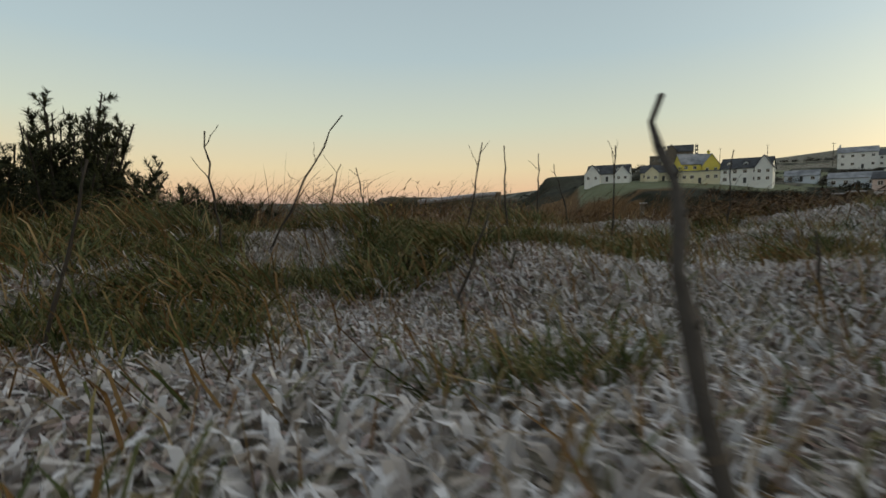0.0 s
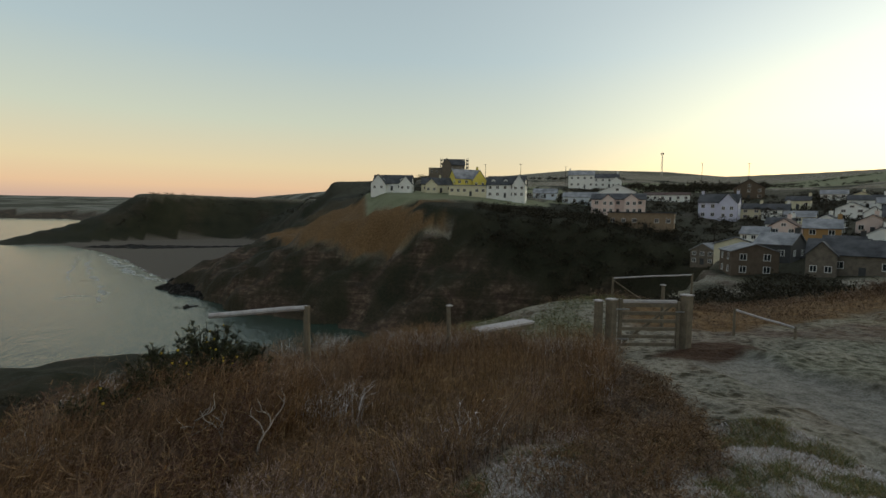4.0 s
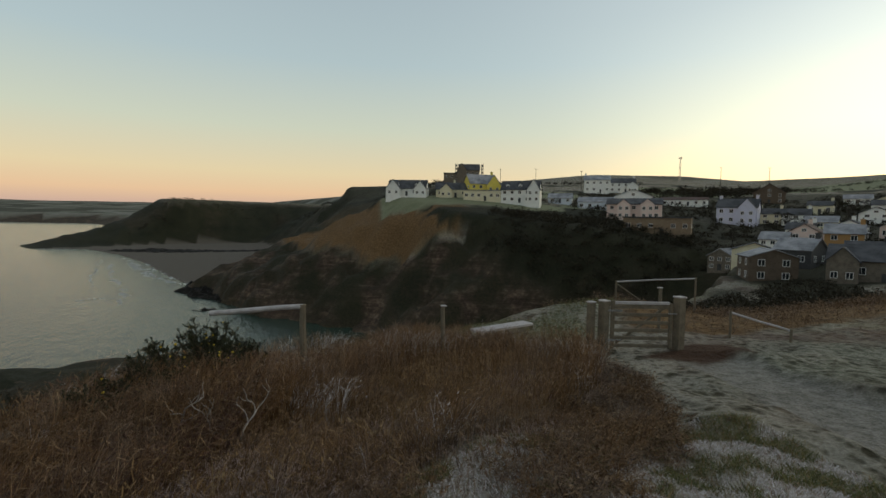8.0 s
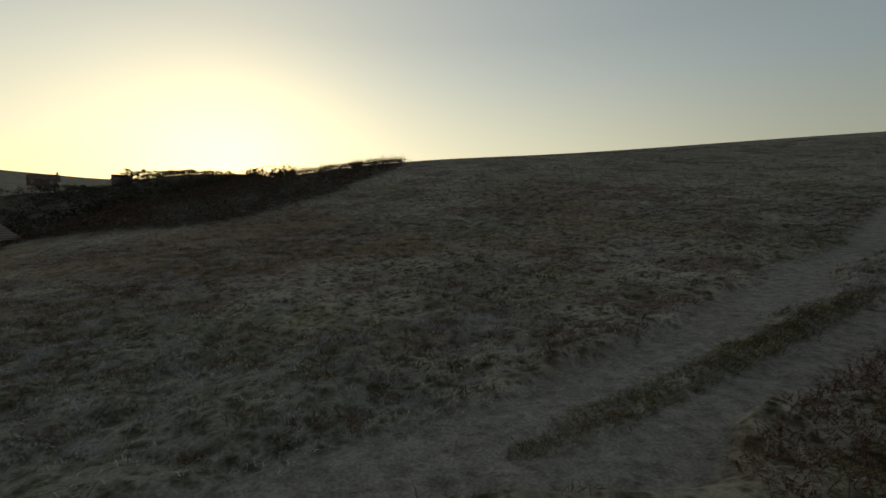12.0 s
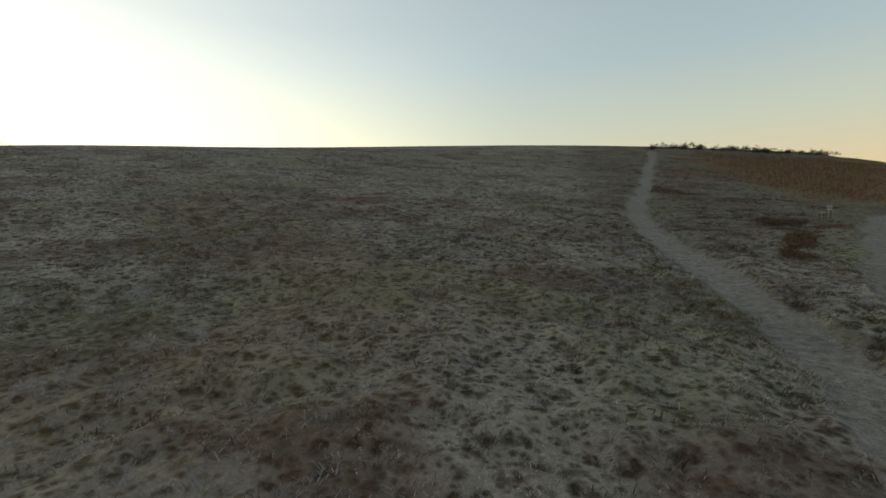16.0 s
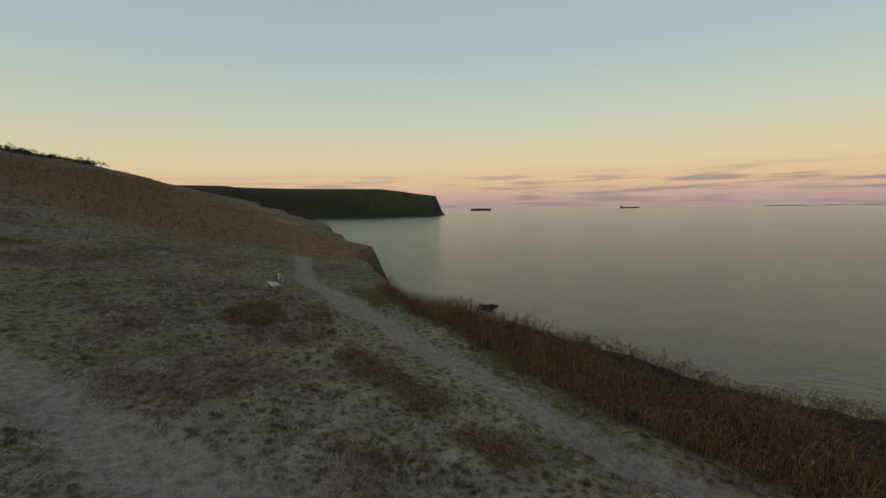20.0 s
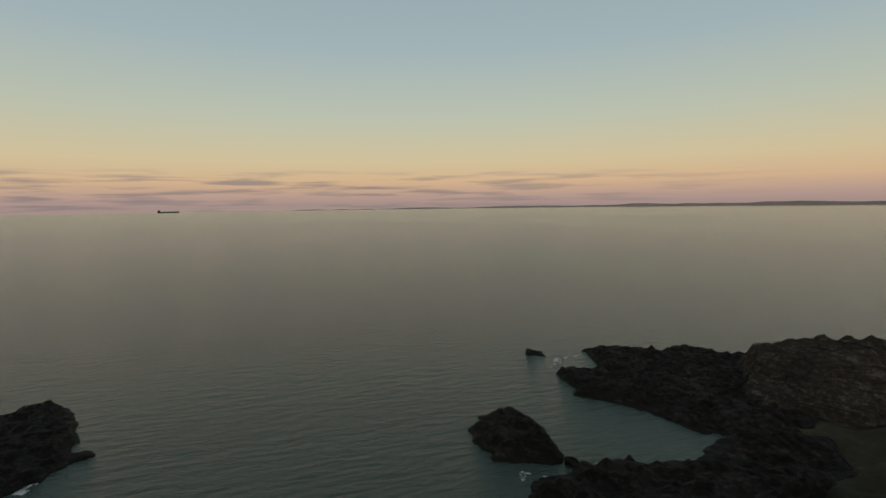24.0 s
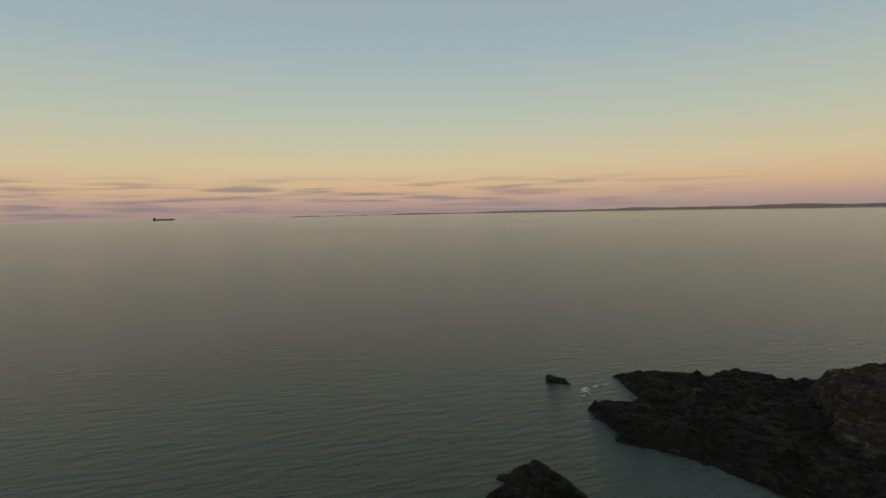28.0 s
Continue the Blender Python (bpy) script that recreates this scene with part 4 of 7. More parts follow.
def house(name, label, x, y, z, turn, w, d, eave, rise, paint="white", roof="slate", ridge="x", cols=3, rows=2, chimneys=(), dormers=0, door=True, wings=(), group="village houses", flat=False):
    """turn: the heading that one looks along to face its front."""
    t = thing(name, label, "house", (x, y, z), -turn, group)
    if flat:
        part("wall", boxes((-w / 2, w / 2, -d / 2, d / 2, -1.5, eave)), PAINTS[paint], t)
        part("roof", boxes((-w / 2 - 0.3, w / 2 + 0.3, -d / 2 - 0.3, d / 2 + 0.3, eave + 0.004, eave + 0.35)), ROOFS[roof], t)
    else:
        part("wall", gable_walls(w, d, eave, rise, ridge), PAINTS[paint], t)
        part("roof", roof_slabs(w, d, eave, rise, ridge), ROOFS[roof], t)
    storey = eave / rows if rows else eave
    ww, hh = min(1.3, w / max(cols, 1) * 0.52), min(1.35, storey * 0.55)
    for r in range(rows):
        for c in range(cols):
            wx = -w / 2 + w * (c + 0.5) / cols
            if door and r == 0 and c == cols // 2 and cols > 2:
                part("door", boxes((wx - 0.5, wx + 0.5, -d / 2 - 0.07, -d / 2 + 0.05, 0, min(2.05, storey * 0.85))), PAINTS["dark"], t)
                continue
            window(t, wx, storey * (r + 0.55), ww, hh, -d / 2, 1)
        for sx, rz in ((-w / 2, -90), (w / 2, 90)):
            for yy in (-d / 4, d / 4):
                side_window(t, yy, storey * (r + 0.55), ww * 0.85, hh, sx, rz)
    if ridge == "y" and not flat and rise > 1.8:
        window(t, 0, eave + rise * 0.3, min(1.2, w * 0.16), min(1.2, rise * 0.4), -d / 2, 1)
    for cx in chimneys:
        cy = 0 if ridge == "x" else cx * d * 0.45
        xx = cx * w * 0.45 if ridge == "x" else 0
        ch = part("chimney", boxes((xx - 0.45, xx + 0.45, cy - 0.35, cy + 0.35, eave + rise * 0.55, eave + rise + 1.1), (xx - 0.52, xx + 0.52, cy - 0.42, cy + 0.42, eave + rise + 1.104, eave + rise + 1.25)), PAINTS[paint], t)
        part("pot", beam(bmesh.new(), (xx, cy, eave + rise + 1.25), (xx, cy, eave + rise + 1.7), 0.14, 0.12, 8), PAINTS["tan"], ch)
    for k in range(dormers):
        dx = -w / 2 + w * (k + 0.5) / dormers
        dz, dy = eave + rise * 0.12, -d / 2 * 0.72
        dm = part("dormer", prism(bmesh.new(), [(dx - 0.8, dz), (dx + 0.8, dz), (dx + 0.8, dz + 1.3), (dx, dz + 2.0), (dx - 0.8, dz + 1.3)], dy, 0.2), PAINTS[paint], t)
        bm = bmesh.new()
        for s in (-1, 1):
            slab(bm, (dx + s * 1.0, dy - 0.2, dz + 1.17), (dx + s * 1.0, 0.1, dz + 1.17), (dx, 0.1, dz + 2.05), (dx, dy - 0.2, dz + 2.05), 0.1)
        part("dormer_roof", bm, ROOFS[roof], dm)
        window(t, dx, dz + 0.75, 1.0, 0.95, dy, 1)
    for wx, wy, ww2, wd, we, wr, wpaint in wings:
        bm = gable_walls(ww2, wd, we, wr, "y")
        bmesh.ops.translate(bm, verts=bm.verts, vec=(wx, wy, 0))
        wing = part("wing", bm, PAINTS[wpaint], t)
        bm = roof_slabs(ww2, wd, we, wr, "y", 0.25, 0.14)
        bmesh.ops.translate(bm, verts=bm.verts, vec=(wx, wy, 0.006))
        part("wing_roof", bm, ROOFS[roof], wing)
        fy = wy - wd / 2
        for r in range(max(1, int(we // 2.6))):
            for s in (-0.24, 0.24):
                window(t, wx + s * ww2, 1.45 + 2.6 * r, min(1.1, ww2 * 0.28), 1.25, fy, 1)
    return t


def stone_ruin(x, y, z, turn):
    t = thing("stone_house", "roofed stone house with scaffolding at its gable ends", "house", (x, y, z), -turn, "village houses")
    part("wall", gable_walls(14, 9, 8.0, 4.2, "x"), PAINTS["stone"], t)
    part("roof", roof_slabs(14, 9, 8.0, 4.2, "x"), ROOFS["slate"], t)
    bm = gable_walls(6, 8, 8.5, 3.6, "y")
    bmesh.ops.translate(bm, verts=bm.verts, vec=(-5, -2.5, 0))
    wing = part("wing", bm, PAINTS["stone"], t)
    bm = roof_slabs(6, 8, 8.5, 3.6, "y", 0.2)
    bmesh.ops.translate(bm, verts=bm.verts, vec=(-5, -2.5, 0.006))
    part("wing_roof", bm, ROOFS["slate"], wing)
    low = part("annexe", boxes((-17, -8.02, -5, 4, -2, 5.6)), PAINTS["stone"], t)
    part("annexe_roof", boxes((-17.2, -8.03, -5.2, 4.2, 5.604, 5.9)), ROOFS["slate"], low)
    for wx, wz in ((-15, 3.2), (-11.5, 3.2), (-1, 2.2), (2.5, 2.2), (5.5, 2.2), (-1, 5.8), (2.5, 5.8), (5.5, 5.8)):
        window(t, wx, wz, 1.3, 1.6, -5.0 if wx < -8 else -4.5, 1)
    for xx in (-9.3, 8.3):
        rack = bmesh.new()
        for px, py in ((xx, -5), (xx, 5), (xx + 1.2, -5), (xx + 1.2, 5), (xx, 0), (xx + 1.2, 0)):
            beam(rack, (px, py, -1), (px, py, 12.5), 0.09)
        for k in range(5):
            box(rack, xx - 0.1, xx + 1.3, -5.2, 5.2, 2 + 2.3 * k, 2.1 + 2.3 * k)
        part("scaffold", rack, STEEL, t)


def village():
    H = house
    H("house", "white house with dormers in a dark slate roof above a lawn", 71.7, 213, 11.6, 30, 17, 9, 3.3, 3.9, "white", "slate", "x", 5, 1, (), 2, wings=((-5.6, -4.5, 6.4, 5, 3.0, 3.9, "white"), (6.2, -3.4, 5.5, 4, 3.2, 3.2, "white")))
    H("house", "cream rendered house with twin gables and a slate roof", 90, 206, 11.2, 24, 14, 9, 3.6, 3.2, "cream", "slate", "x", 4, 1, (0.2,), 0, wings=((-2.5, -4.4, 5.5, 4, 3.3, 2.6, "cream"),))
    H("house", "bright yellow house with a grey slate roof and verandah", 101.5, 200, 11.2, 8, 13, 11, 6.2, 4.4, "yellow", "rimed", "x", 4, 2, (0.9,), 0, wings=((4.2, -4.6, 6.5, 3.5, 5.6, 4.4, "yellow"),))
    H("extension", "low yellow extension with an arcade of openings", 98, 191.5, 9.6, 27, 16, 5, 4.4, 0, "cream", "rimed", "x", 6, 1, flat=True)
    stone_ruin(146, 305, 27, 25)
    H("house", "white house with three dormers and a tall gable", 113, 183.5, 9.0, 42, 16, 9, 5.6, 3.8, "white", "slate", "x", 5, 2, (), 3, wings=((6.0, -4.2, 5.4, 4, 5.4, 4.2, "white"),))
    H("bungalow", "small white bungalow with a rimed roof on the slope", 137.7, 189.6, 9.8, 40, 10.5, 7, 2.3, 2.1, "blue", "rimed", "x", 3, 1)
    H("hotel", "tall white rendered house with sash windows in two storeys", 209, 250, 19.6, 38, 15.5, 10, 8.0, 3.0, "white", "rimed", "x", 4, 2, (-1,), 0)
    H("house", "white house with grey roof beside a taller one", 231, 252, 21.0, 40, 16, 9, 6.0, 3.0, "white", "slate", "x", 4, 2, (1,), 0, wings=((6, -4, 7, 5, 4, 2.4, "white"),))
    H("bungalow", "pale blue bungalow with a frosted hipped roof", 146, 173, 6.8, 45, 17, 9, 3.3, 2.1, "blue", "rimed", "x", 5, 1, wings=((6.5, -3, 5, 6, 3.0, 1.8, "blue"),))
    H("villa", "pink villa with three gabled bays", 137.5, 143.3, 2.6, 46, 19, 9, 5.6, 2.2, "pink", "slate", "x", 5, 2, (), 0, wings=((-3.4, -5, 4.6, 4, 5.4, 1.8, "pink"), (4.6, -5, 4.6, 4, 5.6, 1.8, "pink")))
    H("house", "white gabled house behind the pink villa", 146, 153, 4.6, 44, 14, 9, 7.0, 2.8, "white", "rimed", "y", 3, 2, (), 0)
    H("flats", "flat-roofed tan block with wide windows", 126.6, 121.5, -2.4, 52, 20, 9, 5.4, 0, "tan", "slate", "x", 6, 1, flat=True)
    H("bungalow", "long low white bungalow on the hillside", 205.8, 181, 10.1, 50, 21, 8, 3.0, 1.4, "white", "tile", "x", 6, 1)
    H("house", "lilac painted house with white sash windows", 172, 127, 1.5, 62, 13, 9, 6.2, 3.2, "lilac", "slate", "x", 4, 2, (-1, 1), 0, wings=((3.4, -4.3, 5.5, 3.6, 6.0, 3.2, "lilac"),))
    H("cottage", "cream cottage with end chimneys", 182.4, 121.7, 1.6, 58, 7, 6, 4.0, 1.9, "cream", "slate", "x", 2, 2, (-1, 1))
    H("cottage", "white cottage with a slate roof", 183, 113, 1.3, 62, 8.2, 6.5, 3.9, 2.1, "white", "slate", "x", 3, 2, (1,))
    H("house", "house with a broad brown tiled roof among trees", 237, 159.6, 11.5, 55, 13, 10, 5.2, 4.4, "brown", "tile", "y", 3, 2)
    H("house", "brown clad house with a single frosted roof slope", 99.8, 67.1, -10.0, 38, 8.6, 7.5, 5.0, 1.5, "brown", "rimed", "y", 2, 2, door=False)
    H("house", "cream house behind the brown clad one", 113, 79, -8.5, 56, 9, 6, 4.0, 1.6, "cream", "slate", "y", 2, 1)
    H("house", "dark clad house with a slate roof", 114.2, 69.5, -8.0, 80, 7.2, 8, 4.2, 2.4, "dark", "rimed", "x", 2, 1, (1,))
    H("cottage", "pink cottage with a gable to the street", 137.9, 82.4, -4.8, 70, 7, 7, 4.4, 2.2, "pink", "tile", "y", 2, 2, (1,))
    H("cottage", "ochre and white cottage with a tall chimney", 135.8, 72.7, -4.9, 62, 7.4, 7, 4.6, 2.2, "ochre", "rimed", "x", 2, 2, (1,))
    H("terrace", "stone terrace house with a slate roof and gabled bay", 107.3, 52.3, -8.9, 66, 13, 8, 4.2, 2.6, "stone", "slate", "x", 4, 1, (), 0, wings=((-4.2, -4.2, 4.6, 3.4, 4.0, 2.4, "stone"),))
    H("cottage", "white cottage up the valley", 189.7, 92.8, 2.1, 64, 8.5, 6, 3.6, 2.0, "white", "slate", "y", 2, 2)
    H("cottage", "narrow white cottage up the valley", 173.2, 79.1, 0.0, 66, 4.6, 6, 4.0, 1.8, "white", "slate", "y", 1, 2)
    H("house", "stone house with a grey roof in the valley", 152.7, 63.5, -2.4, 68, 8, 7, 5.2, 2.0, "stone", "slate", "x", 3, 2, (1,))
    for k, (x, y, z, w, c) in enumerate(((214, 100, 5.9, 11, "white"), (219, 86, 6.7, 11, "white"), (232, 110, 8.0, 9, "cream"), (240, 97, 9.0, 10, "white"), (228, 78, 8.2, 8, "blue"), (200, 72, 4.0, 8, "white"), (176, 66, 0.2, 8, "stone"), (166, 95, -1.2, 8, "cream"), (160, 84, -2.0, 7, "white"), (205, 88, 4, 9, "white"), (196, 82, 3, 7, "cream"), (209, 62, 4, 8, "stone"), (184, 78, 1, 7, "white"), (222, 66, 6, 9, "white"), (246, 84, 9, 9, "blue"), (250, 70, 9, 10, "white"), (148, 90, -3, 6.5, "white"), (145, 76, -4, 6, "stone"), (124, 62, -7, 7, "dark"), (128, 84, -6, 6, "white"), (158, 72, -2, 7, "pink"), (236, 122, 9, 9, "white"), (212, 122, 6, 8, "cream"), (120, 92, -6, 6, "stone"), (186, 66, 1, 6, "blue"), (262, 92, 11, 9, "white"), (140, 62, -5, 6, "white"))):
        H("cottage", "small cottage in the row up the valley", x, y, min(z, ground_at(x, y) + 0.1), 62 + 5 * (k % 3), w, 6.5, 3.4 + 0.4 * (k % 2), 1.8, c, ("slate", "rimed")[k % 2], "xy"[k % 3 == 2], 3, 1 + k % 2, ((1,), ())[k % 2])
    for k, (x, y, w) in enumerate(((318, -8, 9), (345, 27, 13), (350, 62, 10))):
        H("house", "dark house on the ridge against the dawn", x, y, ground_at(x, y), 95, w, 8, 3.2, 3.0, "brown", "tile", "x", 3, 1, (1,))


village()


def clifftop_bungalow():
    """Cream gable with a half hip, long brown tiled roof, skylights."""
    turn = 110.0
    t = thing("clifftop_bungalow", "cream bungalow with a half-hipped brown tiled roof", "house", (66.2, 15.6, -3.2), -turn)
    w, L, eave, rise = 10.0, 16.0, 4.1, 4.2
    x0, x1, cut = -w / 2 - 0.6, w / 2, 0.58
    le, xa = eave - 0.9, -w / 2 * (1 - cut)
    zc = eave + rise * cut
    part("wall", prism(bmesh.new(), [(x0, -1), (x1, -1), (x1, eave), (w / 2 * (1 - cut), zc - 0.15), (xa, zc - 0.15), (x0, le)], -L / 2, L / 2), PAINTS["cream"], t)
    main = part("roof", boxes((-0.12, 0.12, -L / 2 + 1.9, L / 2 - 1.5, eave + rise + 0.02, eave + rise + 0.16)), ROOFS["tile"], t, "brown concrete tiles with frosted edges")
    rows = 18
    for s in (-1, 1):
        end = (w / 2 + 0.7) if s > 0 else (w / 2 + 1.3)
        zlow = eave - 0.55 if s > 0 else le - 0.5
        for k in range(rows):
            f0, f1 = k / rows, (k + 1) / rows + 0.012
            xa0, xa1 = s * end * (1 - f0), s * end * (1 - f1)
            za0, za1 = zlow + (eave + rise - zlow) * f0, zlow + (eave + rise - zlow) * f1
            hip = max(0.0, (f0 - cut)) / (1 - cut) * 1.9
            bm = bmesh.new()
            slab(bm, (xa0, -L / 2 - 0.4 + hip, za0 + 0.05), (xa0, L / 2 + 0.4 - hip, za0 + 0.05), (xa1, L / 2 + 0.4 - hip, za1), (xa1, -L / 2 - 0.4 + hip, za1), 0.07)
            part("tile_course", bm, ROOFS["tile"], main)
            if s > 0 and k < 15:
                bm = bmesh.new()
                box(bm, xa0 - 0.03, xa0 + 0.05, -L / 2 - 0.38 + hip, L / 2 + 0.38 - hip, za0 + 0.10, za0 + 0.135)
                part("frost_edge", bm, RIMEWOOD, main, "line of frost on the tile edge")
    for yy, s in ((-L / 2, -1), (L / 2, 1)):
        bm = bmesh.new()
        v = [bm.verts.new(q) for q in ((-w / 2 * (1 - cut) - 0.4, yy + s * 0.5, zc - 0.2), (w / 2 * (1 - cut) + 0.4, yy + s * 0.5, zc - 0.2), (0, yy - s * 1.9, eave + rise + 0.1))]
        bm.faces.new(v)
        bmesh.ops.solidify(bm, geom=bm.faces[:], thickness=0.12)
        part("half_hip", bm, ROOFS["tile"], main)
        for s2, xe, ze in ((-1, x0 - 0.5, le - 0.35), (1, x1 + 0.5, eave - 0.35)):
            part("bargeboard", beam(bmesh.new(), (s2 * w / 2 * (1 - cut), yy + s * 0.42, zc - 0.1), (xe, yy + s * 0.42, ze), 0.1, 0.1, 4), PAINTS["dark"], t, "dark stained bargeboard")
    for xx in (-3.6, -2.2, 2.6, 3.9):
        window(t, xx, 1.75, 1.15, 2.3, -L / 2, 1)
        part("glazing_bar", boxes((xx - 0.5, xx + 0.5, -L / 2 - 0.055, -L / 2 + 0.02, 1.95, 2.03), (xx - 0.5, xx + 0.5, -L / 2 - 0.055, -L / 2 + 0.02, 1.25, 1.33)), FRAME, t)
    k = (eave + rise - (eave - 0.55)) / (w / 2 + 0.7)
    for yy, lo in ((-4.6, 0.62), (-1.8, 0.62), (-0.7, 0.70), (1.4, 0.62)):
        end = w / 2 + 0.7
        f0, f1 = lo, lo + 0.2
        bm = bmesh.new()
        slab(bm, (end * (1 - f0), yy, eave - 0.55 + k * end * f0 + 0.13), (end * (1 - f0), yy + 0.8, eave - 0.55 + k * end * f0 + 0.13), (end * (1 - f1), yy + 0.8, eave - 0.55 + k * end * f1 + 0.13), (end * (1 - f1), yy, eave - 0.55 + k * end * f1 + 0.13), 0.08)
        part("skylight", bm, RIMEWOOD, t, "frosted roof window")
    flue = part("flue", beam(bmesh.new(), (-1.5, -L / 2 + 2.6, eave + rise * 0.6), (-1.5, -L / 2 + 2.6, eave + rise + 1.2), 0.13, 0.13, 10), FRAME, t, "white metal flue")
    part("cowl", beam(bmesh.new(), (-1.5, -L / 2 + 2.6, eave + rise + 1.2), (-1.5, -L / 2 + 2.6, eave + rise + 1.5), 0.2, 0.16, 10), STEEL, flue)
    part("chimney", boxes((-0.6, 0.9, L / 2 - 3.2, L / 2 - 1.8, eave + rise * 0.7, eave + rise + 0.7)), PAINTS["cream"], t)


clifftop_bungalow()

# ---- by the gate ----
def post(name, label, x, y, top, r=0.075, square=True, sink=0.25, category="post", group=""):
    z = ground_at(x, y)
    t = thing(name, label, category, (x, y, z), random.uniform(-8, 8), group)
    bm = bmesh.new()
    if square:
        box(bm, -r, r, -r, r, -sink, top - z, 0.012)
    else:
        beam(bm, (0, 0, -sink), (random.uniform(-0.03, 0.03), 0, top - z), r, r * 0.92, 9, 0.006)
    part("shaft", bm, TIMBER, t)
    part("cap", boxes((-r - 0.012, r + 0.012, -r - 0.012, r + 0.012, top - z + 0.002, top - z + 0.03), bevel=0.006), RIMEWOOD, t, "rime on the post top")
    return t


def bar(parent, name, a, b, r, material, label="", flat=0.0):
    bm = bmesh.new()
    if flat:
        a, b = Vector(a), Vector(b)
        d = (b - a).normalized()
        s = Vector((-d.y, d.x, 0)).normalized() * r
        u = Vector((0, 0, flat))
        v = [bm.verts.new(p + q * s + w * u) for p in (a, b) for q in (-1, 1) for w in (-1, 1)]
        for f in ((0, 1, 3, 2), (4, 6, 7, 5), (0, 4, 5, 1), (2, 3, 7, 6), (0, 2, 6, 4), (1, 5, 7, 3)):
            bm.faces.new([v[i] for i in f])
    else:
        beam(bm, a, b, r, r * 0.95, 8, 0.01)
    return part(name, bm, material, parent, label)


def gate():
    a, b = Vector((8.06, 9.45, 0)), Vector((9.5, 8.86, 0))
    z = ground_at(8.7, 9.2)
    t = thing("field_gate", "weathered five-bar wooden gate, closed, rime on its top rail", "gate", (a.x, a.y, z), math.degrees(math.atan2(b.y - a.y, b.x - a.x)))
    L = (b - a).length
    part("stile", boxes((0.06, 0.14, -0.04, 0.04, 0.08, 1.24), bevel=0.008), TIMBER, t)
    part("stile", boxes((L - 0.12, L - 0.05, -0.04, 0.04, 0.08, 1.18), bevel=0.008), TIMBER, t)
    for k in range(6):
        h = 0.16 + 0.185 * k
        part("rail", boxes((0.144, L - 0.124, -0.02, 0.02, h - 0.04, h + 0.04), bevel=0.006), TIMBER, t)
    part("top_rail", boxes((0.144, L - 0.124, -0.035, 0.035, 1.145, 1.215), bevel=0.008), RIMEWOOD, t, "top rail white with rime")
    bar(t, "brace", (0.2, 0.045, 0.2), (L - 0.2, 0.045, 1.08), 0.018, TIMBER, flat=0.035)
    part("latch", boxes((L - 0.16, L + 0.05, -0.06, -0.042, 0.93, 0.96)), STEEL, t)
    for h in (0.3, 1.0):
        part("hinge", boxes((-0.02, 0.3, -0.058, -0.043, h - 0.02, h + 0.02)), STEEL, t)
    post("gate_post", "thick square wooden gate post with a weathered cap", 7.98, 9.52, -0.62, 0.095, category="post", group="gate posts")
    post("gate_post", "square timber post beside the hinge post", 7.72, 9.66, -0.66, 0.075, category="post", group="gate posts")
    post("gate_post", "thick wooden post on the latch side", 9.62, 8.82, -0.50, 0.10, category="post", group="gate posts")
    post("gate_post", "slimmer post behind the latch post", 9.86, 8.98, -0.55, 0.07, category="post", group="gate posts")


def rail_fence(name, label, points, top, r=0.05, posts=True, drop=()):
    """Round rails from post to post; drop: a brace from the first post down."""
    x0, y0 = points[0][:2]
    t = thing(name, label, "fence", (0, 0, 0))
    for p in points:
        if posts and p[2]:
            bm = beam(bmesh.new(), (p[0], p[1], ground_at(p[0], p[1]) - 0.25), (p[0], p[1], p[3] + 0.04), r * 1.25, r * 1.15, 9, 0.006)
            part("post", bm, TIMBER, t)
    for p, q in zip(points, points[1:]):
        bar(t, "rail", (p[0], p[1], p[3]), (q[0], q[1], q[3]), r, RIMEWOOD if top else TIMBER, "round rail with rime along the top")
    for p, q in drop:
        bar(t, "brace", p, q, r * 0.8, TIMBER)
    return t


def wooden_bench():
    """A plain plank seat above the slope."""
    a, b = Vector((6.35, 13.05, -1.96)), Vector((8.52, 13.62, -1.97))
    mid = (a + b) / 2
    z = ground_at(mid.x, mid.y)
    t = thing("bench", "backless wooden bench, its seat white with frost", "bench", (mid.x, mid.y, z), math.degrees(math.atan2(b.y - a.y, b.x - a.x)))
    L, h = (b - a).length / 2, mid.z - z
    for k in range(3):
        part("slat", boxes((-L, L, -0.24 + 0.165 * k, -0.24 + 0.155 + 0.165 * k, h - 0.07, h), bevel=0.008), RIMEWOOD, t, "plank white with frost")
    for s in (-0.72, 0.72):
        part("leg", boxes((s * L - 0.05, s * L + 0.05, -0.2, 0.2, -0.3, h - 0.064), bevel=0.008), TIMBER, t)
    part("apron", boxes((-L + 0.01, L - 0.01, -0.235, -0.19, h - 0.27, h - 0.074), bevel=0.006), TIMBER, t, "dark weathered front board")
    part("end_board", boxes((L - 0.06, L - 0.015, -0.185, 0.22, h - 0.27, h - 0.074), bevel=0.006), TIMBER, t)


